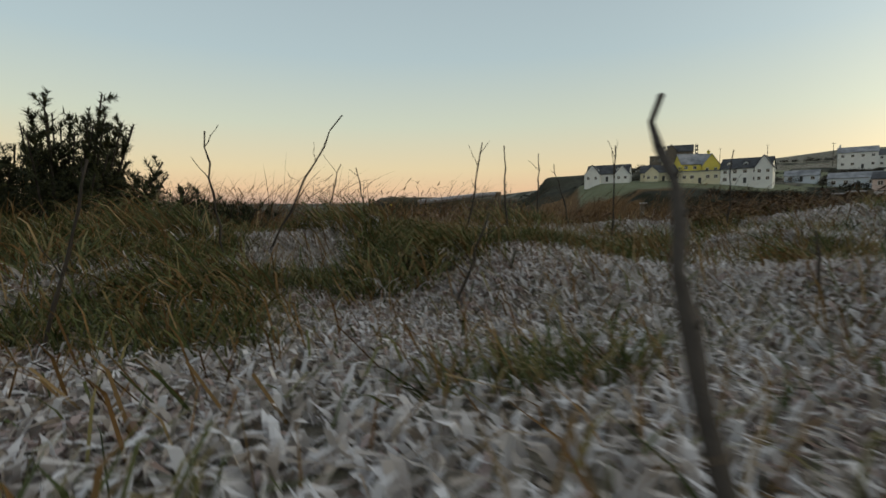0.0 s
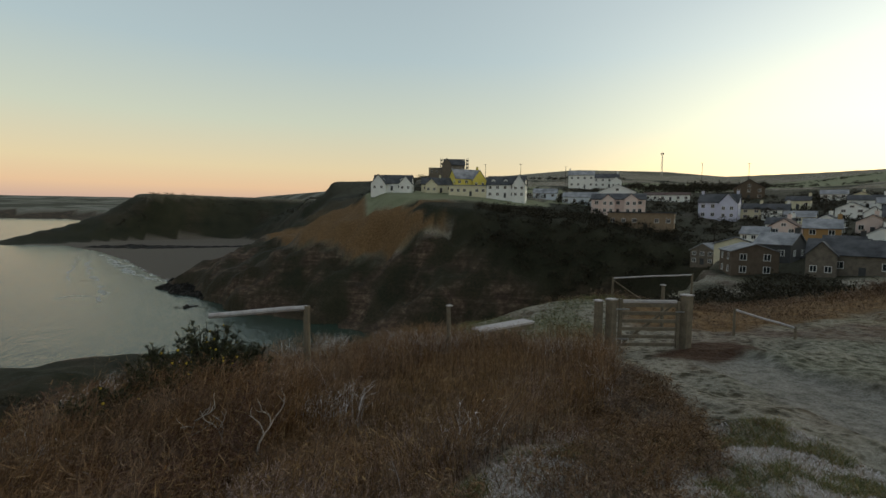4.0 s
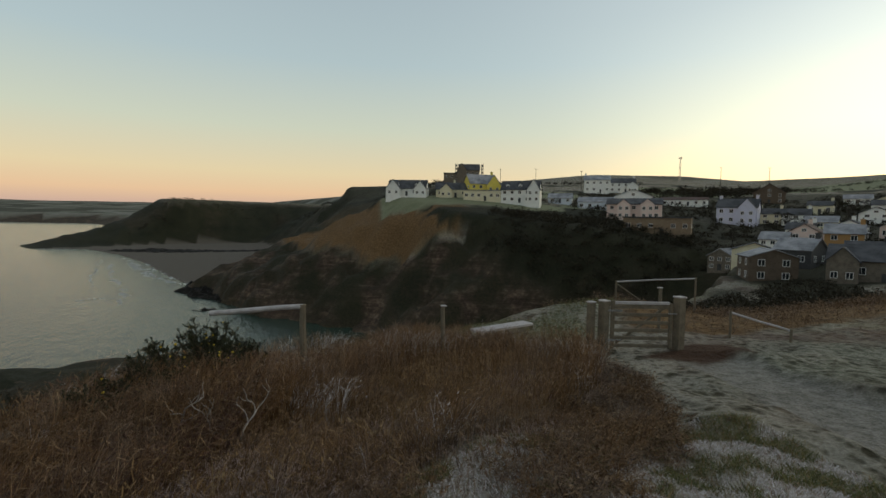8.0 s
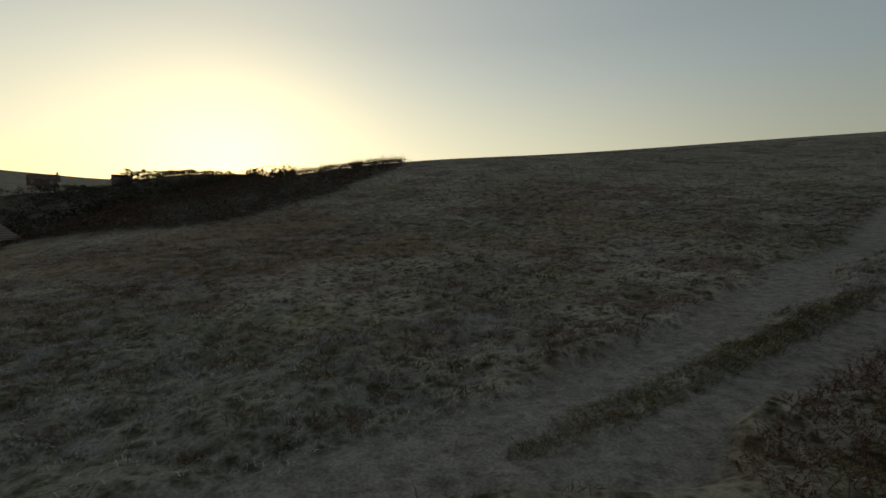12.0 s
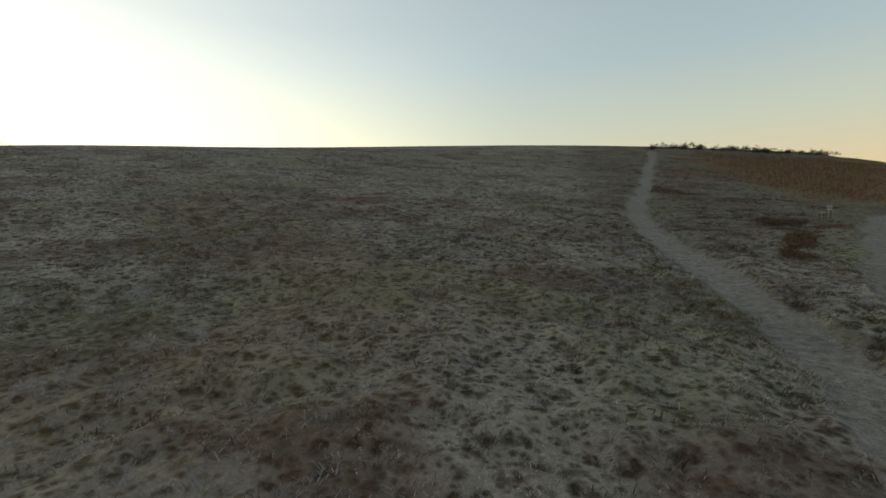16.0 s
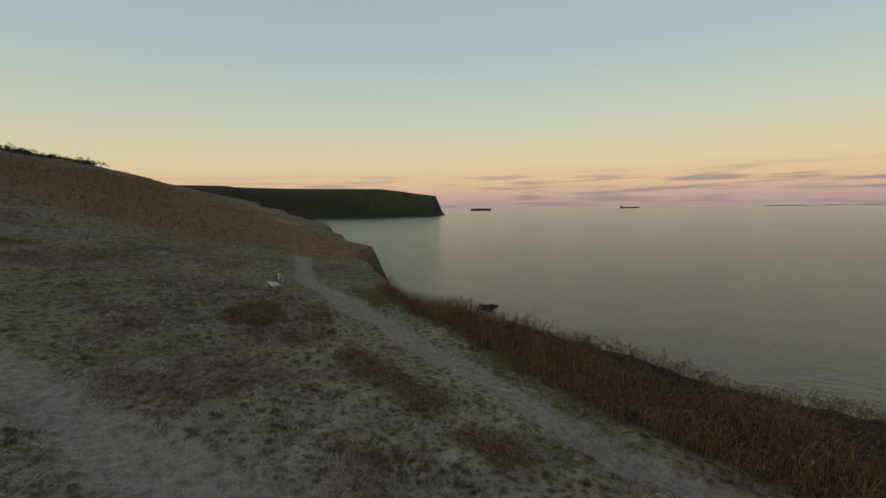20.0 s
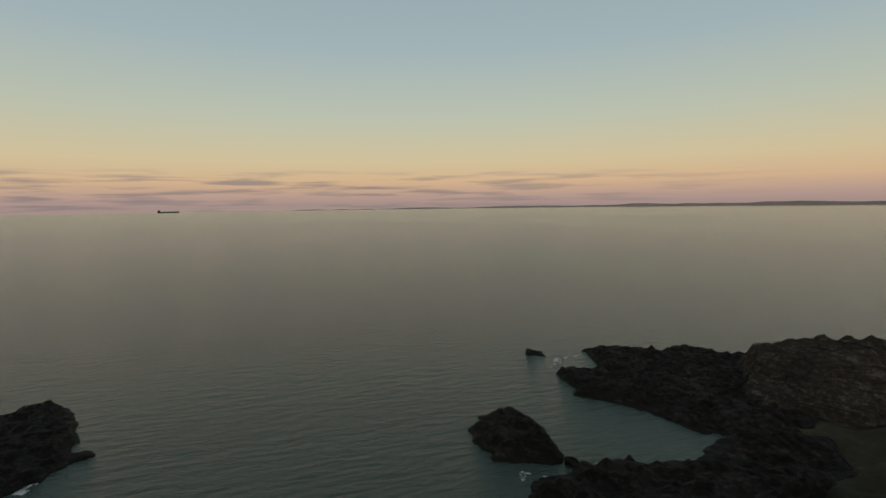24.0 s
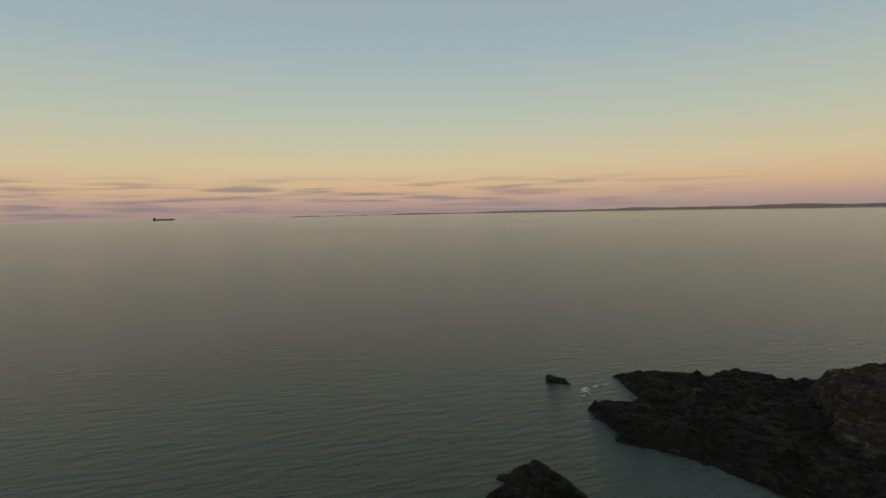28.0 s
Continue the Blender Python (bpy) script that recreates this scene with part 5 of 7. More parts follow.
def hillside_bench():
    x, y = 0.2, -47.7
    z = ground_at(x, y)
    t = thing("hillside_bench", "wooden bench with a back, rimed, beside the coast path", "bench", (x, y, z), 62)
    for k in range(3):
        part("slat", boxes((-0.75, 0.75, -0.2 + 0.14 * k, -0.08 + 0.14 * k, 0.42, 0.46), bevel=0.006), RIMEWOOD, t)
    for k in range(2):
        part("back_slat", boxes((-0.75, 0.75, 0.26, 0.29, 0.58 + 0.17 * k, 0.70 + 0.17 * k), bevel=0.006), RIMEWOOD, t)
    for s in (-0.6, 0.6):
        part("leg", boxes((s - 0.04, s + 0.04, -0.18, -0.1, -0.2, 0.416)), TIMBER, t)
        part("leg", boxes((s - 0.04, s + 0.04, 0.18, 0.256, -0.2, 0.88)), TIMBER, t)
        part("armrest", boxes((s - 0.05, s + 0.05, -0.2, 0.17, 0.62, 0.66)), TIMBER, t)


gate()
wooden_bench()
hillside_bench()
rail_fence("rail_fence", "short rustic fence of a round rail and post at the cliff", [(-0.55, 11.15, False, -0.72), (1.19, 10.57, True, -0.57)], True, 0.055)
post("fence_post", "thin weathered post standing in bracken", 4.44, 10.91, -0.80, 0.05, False)
rail_fence("rail_fence", "round rail fence with a brace beyond the gate", [(14.6, 16.4, True, -1.22), (16.8, 14.4, True, -0.92)], True, 0.034, drop=(((14.6, 16.4, -1.3), (15.5, 15.6, -2.1)),))
rail_fence("rail_fence", "low rail on short posts beside the path", [(11.9, 9.2, True, -1.05), (12.6, 8.1, True, -1.35)], True, 0.028)
post("fence_post", "thin leaning post behind the gate", 11.2, 10.9, -0.62, 0.05, False)


def crooked_branch(x, y, height, lean, seed):
    """A bleached dead branch that forks."""
    g = random.Random(seed)
    z = ground_at(x, y)
    t = thing("dead_branch", "bleached bare forked branch standing in bracken", "branch", (x, y, z), g.uniform(0, 360), "bleached branches")

    def grow(p, d, length, r, depth):
        q, pts = Vector(p), [Vector(p)]
        v = Vector(d)
        for k in range(4):
            v = (v + Vector((g.uniform(-0.5, 0.5), g.uniform(-0.5, 0.5), g.uniform(-0.15, 0.3)))).normalized()
            q = q + v * length / 4
            pts.append(q.copy())
        bm = tube(pts, [r * (1 - 0.17 * k) for k in range(5)], 6)
        part("limb", bm, DEADWOOD, t, smooth_shade=True)
        if depth:
            for k in (2, 3, 4):
                grow(pts[k], (v + Vector((g.uniform(-1, 1), g.uniform(-1, 1), g.uniform(-0.2, 0.6)))).normalized(), length * 0.6, r * 0.55, depth - 1)

    grow((0, 0, 0.1), (lean, 0, 1), height, 0.018, 2)


crooked_branch(0.0, 6.55, 0.44, 0.15, 3)
crooked_branch(-0.78, 7.2, 0.5, -0.15, 8)
crooked_branch(-0.3, 7.0, 0.36, 0.5, 12)


# ---- gorse, grass, bracken ----
def gorse(x, y, height_, spread, shoots, seed, bloom=0):
    """Bottle-brush shoots that fan out from a woody base, over a dark inner mass."""
    g = np.random.default_rng(seed)
    z = ground_at(x, y)
    t = thing("gorse_bush", "dark spiny gorse bush" + (" with yellow flowers" if bloom else ""), "bush", (x, y, z), 0, "gorse bushes")
    arms = []
    for k in range(shoots):
        a, r = g.uniform(0, 2 * np.pi), spread * np.sqrt(g.random())
        top = np.array([r * np.cos(a), r * np.sin(a), height_ * (1 - 0.38 * (r / spread) ** 2.5) * g.uniform(0.72, 1.0) * (1.08 if k % 9 == 0 else 1)])
        root = np.array([top[0] * 0.25, top[1] * 0.25, -0.1])
        arms.append((root, top))
        for _ in range(13):
            f = g.uniform(0.35, 0.97)
            c = root + (top - root) * f
            d = g.normal(size=3) * np.array([1, 1, 0.5]) + np.array([0, 0, 0.75])
            arms.append((c, c + d / np.linalg.norm(d) * g.uniform(0.08, 0.24) * (1.25 - 0.7 * f)))
    stem = bmesh.new()
    for p, q in arms[:: 14]:
        beam(stem, p, q, 0.012, 0.004, 4)
    part("stem", stem, BARK, t)
    P, Q = np.array([p for p, q in arms]), np.array([q for p, q in arms])
    n = len(P)
    per = 60
    ln = np.linalg.norm(Q - P, axis=1)
    f = 1 - g.random((n, per)) ** 1.3 * np.minimum(1, 0.45 / ln)[:, None]
    c = (P[:, None] + (Q - P)[:, None] * f[..., None]).reshape(-1, 3)
    axis = np.repeat((Q - P) / ln[:, None], per, 0)
    d = g.normal(size=c.shape)
    d -= axis * (d * axis).sum(1, keepdims=True)
    d = d / np.linalg.norm(d, axis=1, keepdims=True) + axis * g.uniform(0.2, 1.0, (len(c), 1))
    tip = c + d * (g.uniform(0.022, 0.05, (len(c), 1)) * (1.25 - 0.5 * f.reshape(-1, 1)))
    part("foliage", ribbons(np.concatenate([c, P]), np.concatenate([tip, Q]), np.concatenate([np.full(len(c), 0.0075), np.full(n, 0.012)]), np.zeros(len(c) + n), "foliage", GORSE, 2), None, t)
    m = 30
    cc = np.stack([g.normal(0, spread * 0.4, m), g.normal(0, spread * 0.4, m), height_ * g.uniform(0.08, 0.42, m)], 1)
    part("inner_growth", leaves_mesh("inner_growth", cc, np.full((m, 3), spread * 0.4), 150, 0.07, g, GORSE), None, t)
    for k in range(bloom * 4):
        p, q = arms[int(g.integers(len(arms)))]
        bm = bmesh.new()
        bmesh.ops.create_icosphere(bm, subdivisions=1, radius=0.022, matrix=Matrix.Translation(Vector(p + (q - p) * g.uniform(0.8, 1.05))))
        part("flower", bm, BLOOM, t, "small yellow flower")


for x, y, h, spread, shoots in ((-2.42, 3.12, 1.12, 0.62, 40), (-3.2, 3.5, 1.16, 0.7, 42), (-1.75, 3.75, 0.62, 0.45, 22), (-4.1, 3.9, 1.16, 0.8, 36), (-2.75, 4.2, 0.9, 0.7, 26)):
    gorse(x, y, h, spread, shoots, int(-x * 100))
gorse(-0.1, 9.6, 1.15, 0.6, 46, 6, 5)
gorse(-0.55, 10.6, -0.66 - ground_at(-0.55, 10.6), 0.7, 64, 8, 9)
gorse(-1.15, 9.2, 1.0, 0.6, 44, 7, 4)
gorse(-1.75, 8.6, 0.8, 0.6, 36, 9, 2)


def lie(p, g, length, spread, up):
    """Bases and tips of leaves at the points p."""
    n = len(p)
    z = height(p[:, 0], p[:, 1])[0]
    base = np.stack([p[:, 0], p[:, 1], z - 0.01], 1)
    a = g.uniform(0, 2 * np.pi, n)
    ln = length * g.uniform(0.55, 1.15, n)
    out = spread * g.uniform(0.3, 1.0, n)
    tip = base + np.stack([np.cos(a) * out * ln, np.sin(a) * out * ln, up * ln * np.sqrt(np.maximum(0.05, 1 - out ** 2 * 0.8))], 1)
    return base, tip, ln


def clear_of_eye(b, q, reach):
    """Leaves out what would poke into the first eye points."""
    keep = np.ones(len(b), bool)
    for e in ((0, 0, -0.96), (-0.2, 0.2, -0.9), (-0.37, 0.42, -0.8)):
        for f in (0.4, 0.7, 1.0):
            keep &= np.linalg.norm(b + (q - b) * f - np.array(e), axis=1) > reach
    return keep


LAWN = [(-3.6, -1.0), (3.6, -1.0), (5.6, 1.5), (6.2, 4.6), (4.6, 5.8), (2.4, 5.0), (0.5, 4.7), (-0.8, 4.3), (-1.7, 3.7), (-2.4, 3.2), (-4.4, 2.9)]


def first_grass():
    frosty = lambda x, y: smooth(-0.14, 0.14, value_noise(x, y, 0.42, 51) + 0.5 * value_noise(x, y, 0.16, 52) + 0.10)
    for name, label, mat, n, ln, sp, up, w, seed, keep, near in (
            ("frosted_grass", "matted grass blades thick with white rime", RIME, 105000, 0.075, 1.0, 0.5, 0.0058, 61, lambda x, y: 0.05 + 0.95 * frosty(x, y), 0.0),
            ("green_grass", "tufts of green winter grass", GREEN, 64000, 0.15, 1.0, 0.5, 0.0036, 62, lambda x, y: (1.0 - frosty(x, y)) ** 1.2 + 0.03, 0.0),
            ("frosted_leaf", "curled dead leaves edged with pinkish rime", PINKRIME, 46000, 0.07, 1.0, 0.4, 0.007, 64, lambda x, y: 0.1 + 0.9 * smooth(-0.3, 0.2, value_noise(x, y, 0.35, 53)) * smooth(2.6, 0.6, np.hypot(x, y)), 0.0),
            ("straw_grass", "dead straw-coloured grass stems", STRAW, 9000, 0.16, 0.85, 0.7, 0.003, 63, lambda x, y: 1.0 - 0.6 * frosty(x, y), 0.0)):
        p1, g = scatter(n, LAWN, seed, keep)
        close = [(-1.3, -0.4), (1.5, -0.4), (1.7, 1.6), (0.5, 2.4), (-1.0, 2.3), (-1.7, 1.0)]
        p2, _ = scatter(n // 2, close, seed + 10, keep)
        p = np.concatenate([p1, p2])
        size = 0.8 + 0.5 * smooth(0.5, 3.0, np.hypot(p[:, 0], p[:, 1]))
        b, q, l = lie(p, g, ln, sp, up)
        q = b + (q - b) * size[:, None]
        k = clear_of_eye(b, q, 0.10)
        b, q, l = b[k], q[k], l[k]
        fat = 1 + 0.6 * smooth(1.2, 0.3, np.hypot(b[:, 0], b[:, 1])) * (mat is RIME)
        me = ribbons(b, q, w * g.uniform(0.7, 1.4, len(b)) * size[k] * fat, l * g.uniform(0.05, 0.22, len(b)), name, mat, 2)
        tagged(new(name, me), label, "grass", kind="stuff")


first_grass()


def grass_tuft(x, y, spread, tall, seed, n=420):
    """A mound of long drooping blades, green at the root and rimed here and there."""
    g = np.random.default_rng(seed)
    z = ground_at(x, y)
    t = thing("grass_tuft", "drooping tuft of green and straw grass touched with rime", "grass", (x, y, z), 0, "grass tufts")
    for name, mat, m in (("green_blades", GREEN, n * 2 // 3), ("straw_blades", STRAW, n // 4), ("rimed_blades", RIME, n)):
        a, r = g.uniform(0, 2 * np.pi, m), spread * 0.6 * np.sqrt(g.random(m))
        b = np.stack([r * np.cos(a), r * np.sin(a), np.full(m, -0.03)], 1)
        ln = tall * g.uniform(0.6, 1.15, m) * (0.5 if mat is RIME else 1.0)
        w = 2.5 + 1.2 * math.sin(seed * 1.7) + g.normal(0, 0.75, m)
        q = b + np.stack([np.cos(w) * ln * 0.75, np.sin(w) * ln * 0.75, ln * g.uniform(0.05, 0.6, m)], 1)
        part(name[:-1], ribbons(b, q, 0.0034 * g.uniform(0.7, 1.5, m), ln * g.uniform(0.15, 0.32, m), name[:-1], mat, 4), None, t)


for k, (x, y, sp, h) in enumerate(((-0.42, 0.92, 0.2, 0.2), (-0.08, 1.12, 0.18, 0.18), (-0.72, 0.98, 0.2, 0.2), (0.5, 1.2, 0.16, 0.18), (-0.75, 1.35, 0.22, 0.26), (-1.15, 1.75, 0.3, 0.30), (-0.3, 1.75, 0.25, 0.26), (0.05, 1.3, 0.15, 0.2), (0.3, 2.2, 0.25, 0.27), (0.85, 1.9, 0.2, 0.24), (-1.7, 2.1, 0.3, 0.28), (1.5, 2.3, 0.3, 0.28), (2.3, 2.0, 0.3, 0.26), (-0.1, 2.9, 0.3, 0.26),
                                   (1.0, 3.1, 0.3, 0.26), (-1.2, 2.9, 0.25, 0.24), (2.0, 3.2, 0.3, 0.25), (0.75, 1.0, 0.1, 0.16), (-0.95, 0.85, 0.12, 0.16))):
    grass_tuft(x, y, sp, h, 700 + k)


def dead_stalk(base, top, r, seed, twigs=3, reach=(0.12, 0.3)):
    g = random.Random(seed)
    t = thing("dead_stalk", "thin dark dead plant stalk rising from frosty grass", "stalk", base, 0, "dead stalks")
    d = Vector(top) - Vector(base)
    n = 9
    pts = [d * (k / n) + Vector((g.uniform(-1, 1), g.uniform(-1, 1), 0)) * d.length * 0.014 * (0 < k) for k in range(n + 1)]
    part("stem", tube(pts, [r * (1 - 0.55 * k / n) * (1 + 0.35 * (k % 2) * (k > 1)) for k in range(n + 1)], 7), BARK, t, smooth_shade=True)
    for k in range(twigs):
        a = pts[g.randint(3, n - 1)]
        part("twig", beam(bmesh.new(), a, a + Vector((g.uniform(-1, 1), g.uniform(-1, 1), g.uniform(0.2, 1.2))).normalized() * d.length * g.uniform(*reach), r * 0.4, r * 0.2, 4, 0.002), BARK, t)


dead_stalk((0.085, 0.13, -1.09), (0.171, 0.405, -0.868), 0.0046, 1, 4, (0.012, 0.028))
for k, (hd, dist, up, ln, side) in enumerate(((-24, 1.3, 0.20, 0.45, -0.05), (-20, 1.5, 0.28, 0.5, 0.22), (2.5, 1.7, 0.24, 0.42, 0.06), (7.5, 1.8, 0.24, 0.5, -0.01), (11, 2.6, 0.30, 0.5, 0.0), (-8, 2.2, 0.2, 0.35, -0.08),
                                             (-40, 0.8, 0.07, 0.3, 0.06), (1, 0.9, 0.0, 0.25, 0.07), (19, 1.9, 0.24, 0.3, 0.02), (38, 0.9, -0.03, 0.22, 0.0), (30, 3.0, 0.32, 0.5, 0.03), (-14, 2.5, 0.24, 0.4, 0.1), (15, 2.9, 0.27, 0.4, -0.12), (42, 2.4, 0.2, 0.4, 0.05))):
    x, y = dist * math.sin(radians(hd)), dist * math.cos(radians(hd))
    dead_stalk((x, y, ground_at(x, y) - 0.02), (x + side, y + 0.02, -0.96 + up), 0.0022 + 0.0008 * dist, 20 + k)


def frond_field(name, label, region, n, tall, seed, mat, keep=None, leaflets=9, lean=0.6, thick=0.009):
    """Dead bracken or bramble: arching stems with leaflets on both sides."""
    p, g = scatter(n, region, seed, keep)
    z = height(p[:, 0], p[:, 1])[0]
    base = np.stack([p[:, 0], p[:, 1], z - 0.05], 1)
    a = g.uniform(0, 2 * np.pi, n)
    ln = tall * g.uniform(0.5, 1.1, n) * (0.8 + 0.3 * value_noise(p[:, 0], p[:, 1], 1.7, seed))
    out = lean * g.uniform(0.2, 1.1, n)
    way = np.stack([np.cos(a), np.sin(a), np.zeros(n)], 1)
    tip = base + way * (out * ln)[:, None] + np.array([0, 0, 1.0]) * (ln * (0.95 - 0.45 * out))[:, None]
    bow = ln * 0.16
    B, T, Wd, Bo = [base], [tip], [np.full(n, thick)], [bow]
    for k in range(leaflets):
        f = g.uniform(0.3, 1.0, n)
        c = base + (tip - base) * f[:, None] + np.array([0, 0, 1.0]) * (bow * 4 * f * (1 - f))[:, None]
        s = g.choice([-1.0, 1.0], n)
        lat = np.stack([-way[:, 1] * s, way[:, 0] * s, g.uniform(-0.6, 0.35, n)], 1) + way * g.uniform(-0.2, 0.7, (n, 1))
        B.append(c)
        T.append(c + lat * (ln * g.uniform(0.10, 0.26, n))[:, None])
        Wd.append(thick * g.uniform(1.0, 2.6, n))
        Bo.append(-ln * 0.02)
    me = ribbons(np.concatenate(B), np.concatenate(T), np.concatenate(Wd), np.concatenate(Bo), name, mat, 2)
    return tagged(new(name, me), label, "bracken" if "bracken" in name else "brambles", kind="stuff")


def arched_stems(name, label, region, n, tall, seed, mat, keep=None, thick=0.006, droop=0.5, category="bracken"):
    """Fine dead stems that rise and bend over at the top, each with a few hanging tips."""
    p, g = scatter(n, region, seed, keep)
    z = height(p[:, 0], p[:, 1])[0]
    ln = tall * g.uniform(0.55, 1.12, n) * (0.85 + 0.35 * value_noise(p[:, 0], p[:, 1], 1.6, seed))
    a = g.normal(0.9, 0.9, n) + 1.6 * value_noise(p[:, 0], p[:, 1], 1.3, seed + 1)
    way = np.stack([np.cos(a), np.sin(a), np.zeros(n)], 1)
    out, sag = droop * g.uniform(0.25, 1.2, n), droop * g.uniform(0.2, 1.1, n)
    up = np.array([0, 0, 1.0])
    base = np.stack([p[:, 0], p[:, 1], z - 0.04], 1)

    def along(f, k=slice(None)):
        return base[k] + up * (ln[k] * (f - 0.55 * sag[k] * f ** 3))[:, None] + way[k] * (ln[k] * out[k] * f ** 2.2)[:, None]

    flat = np.stack([-way[:, 1], way[:, 0], np.zeros(n)], 1) + 0.8 * g.normal(size=(n, 3))
    flat /= np.linalg.norm(flat, axis=1, keepdims=True)
    steps, rows = (0.0, 0.35, 0.62, 0.82), []
    for f in steps:
        w = flat * (thick * 0.5 * (1 - 0.5 * f))
        rows += [along(f) - w, along(f) + w]
    rows.append(along(1.0))
    verts = np.stack(rows, 1).reshape(-1, 3)
    tri = [q for k in range(3) for q in ((2 * k, 2 * k + 1, 2 * k + 3), (2 * k, 2 * k + 3, 2 * k + 2))] + [(6, 7, 8)]
    faces = (np.arange(n)[:, None, None] * 9 + np.array(tri)[None]).reshape(-1, 3)
    tagged(new(name, mesh_from(name, verts, faces, mat, False)), label, category, kind="stuff")
    B, T = [], []
    for _ in range(3):
        k = g.random(n) < 0.7
        c = along(g.uniform(0.55, 1.0), k)
        d = g.normal(size=(len(c), 3)) * np.array([1, 1, 0.5]) + way[k] * 0.5 - up * 0.25
        B.append(c)
        T.append(c + d * (ln[k] * 0.09)[:, None])
    B, T = np.concatenate(B), np.concatenate(T)
    twig = name.replace("stem", "tip")
    me = ribbons(B, T, thick * g.uniform(0.7, 1.5, len(B)), np.zeros(len(B)), twig, mat, 2)
    tagged(new(twig, me), label.replace("stems", "withered tips of stems"), category, kind="stuff")


frond_field("dead_bracken", "thicket of brown dead bracken and bramble by the cliff", FERNS, 6500, 0.5, 71, FERN, lambda x, y: 0.4 + 0.6 * smooth(-0.3, 0.2, value_noise(x, y, 1.2, 77)), 9, 0.6, 0.007)
arched_stems("bracken_stem", "golden-brown arching dead stems over the bracken", FERNS, 17000, 0.86, 91, RUST, lambda x, y: (0.35 + 0.65 * smooth(-0.4, 0.2, value_noise(x, y, 1.2, 77))) * (1 - 0.85 * np.exp(-((x + 0.35) / 0.75) ** 2 - ((y - 6.1) / 0.9) ** 2)), 0.0065, 0.55)
arched_stems("frosted_stem", "pale rimed stems among the bracken", FERNS, 2600, 0.7, 92, RIME, lambda x, y: smooth(0.1, 0.6, value_noise(x, y, 1.1, 93)), 0.006, 0.6)
arched_stems("edge_stem", "brown arching stems above the drop", [(-3.0, 4.4), (-1.6, 4.7), (-0.4, 5.6), (0.6, 7.2), (0.9, 9.2), (-0.6, 9.4), (-2.2, 9.4), (-3.4, 7)], 5200, 0.95, 96, RUST, lambda x, y: 1 - 0.85 * np.exp(-((x + 0.35) / 0.75) ** 2 - ((y - 6.1) / 0.9) ** 2), 0.0065, 0.6)
arched_stems("rimed_stem", "pinkish rimed dead stems at the near edge of the bracken", [(-1.8, 4.0), (-0.6, 4.1), (1, 4.3), (3.2, 4.9), (5.5, 6.4), (6.8, 8.4), (5.2, 8.2), (2.2, 7.0), (-0.4, 6.2)], 5200, 0.36, 98, PINKRIME, lambda x, y: smooth(-0.35, 0.35, value_noise(x, y, 0.9, 99)), 0.0045, 0.7)
arched_stems("verge_stem", "thin brown stems among the frosted grass", [(-1.0, 3.9), (0.6, 3.7), (1.8, 3.5), (3.2, 3.7), (5.0, 5.0), (6.6, 6.8), (7.2, 8.4), (5.2, 6.8), (3.2, 5.6), (1.2, 5.0), (-0.6, 4.6)], 3600, 0.42, 97, RUST, lambda x, y: smooth(-0.5, 0.2, value_noise(x, y, 0.8, 68)), 0.004, 0.6)
frond_field("dark_bramble", "dark bramble tangle at the cliff edge", [(-8, 0.5), (-4.4, 2.9), (-3.2, 3.0), (-2.4, 3.2), (-2.2, 4.2), (-3.2, 7), (-3.6, 9.5), (-1.2, 11.5), (-2, 13.5), (-5, 12), (-9.5, 6.5)], 5200, 0.72, 72, BRAMBLE, None, 10)
frond_field("bracken_stalk", "long pale arching stems over the bracken", FERNS, 2600, 0.85, 78, STRAW, lambda x, y: smooth(-0.3, 0.4, value_noise(x, y, 1.5, 79)), 2, 0.9, 0.007)
frond_field("mixed_bracken", "thin brown bracken among the frosted grass", [(-1.0, 3.7), (0.6, 3.4), (1.6, 2.9), (3.2, 3.1), (5.0, 4.6), (6.6, 6.6), (7.2, 8.4), (5.2, 6.8), (3.2, 5.6), (1.2, 5.0), (-0.6, 4.6)], 5200, 0.36, 70, FERN, lambda x, y: smooth(-0.4, 0.3, value_noise(x, y, 0.9, 68)), 8, 0.9, 0.007)
frond_field("path_bracken", "brown clump of bracken and heather beside the bench", [(1.4, -46.2), (2.6, -46.4), (4.4, -45.2), (5.0, -43.9), (3.8, -43.4), (2.2, -44.4)], 900, 0.6, 69, FERN, None, 9, 0.8, 0.013)
frond_field("path_bracken", "tan clump of dead bracken on the path's verge", [(3.2, -39.6), (4.4, -39.4), (5.2, -36.6), (5.4, -34.6), (4.4, -34.8), (3.8, -37)], 900, 0.55, 59, FERN, None, 9, 0.9, 0.012)
frond_field("path_bracken", "rusty mound of dead bracken by the path", [(4.9, -34), (5.9, -34), (6.4, -32.6), (5.6, -32.0), (4.9, -32.6)], 420, 0.5, 58, FERN, None, 9, 0.9, 0.011)
frond_field("slope_tuft", "rusty tufts thinning out down the slope", [(-4, -54), (3, -53), (10, -60), (11, -70), (6, -64), (0, -58)], 1500, 0.42, 57, FERN, lambda x, y: smooth(-0.1, 0.4, value_noise(x, y, 2.0, 56)) * (1 - masks(x, y)), 7, 0.9, 0.016)
frond_field("low_bracken", "brown low growth below the bench", [(0.5, -46), (3.6, -43), (5.0, -41), (3.6, -40), (1.8, -42), (-0.5, -45)], 500, 0.35, 55, FERN, lambda x, y: smooth(-0.1, 0.4, value_noise(x, y, 1.4, 54)) * (1 - masks(x, y)), 8, 0.9, 0.011)
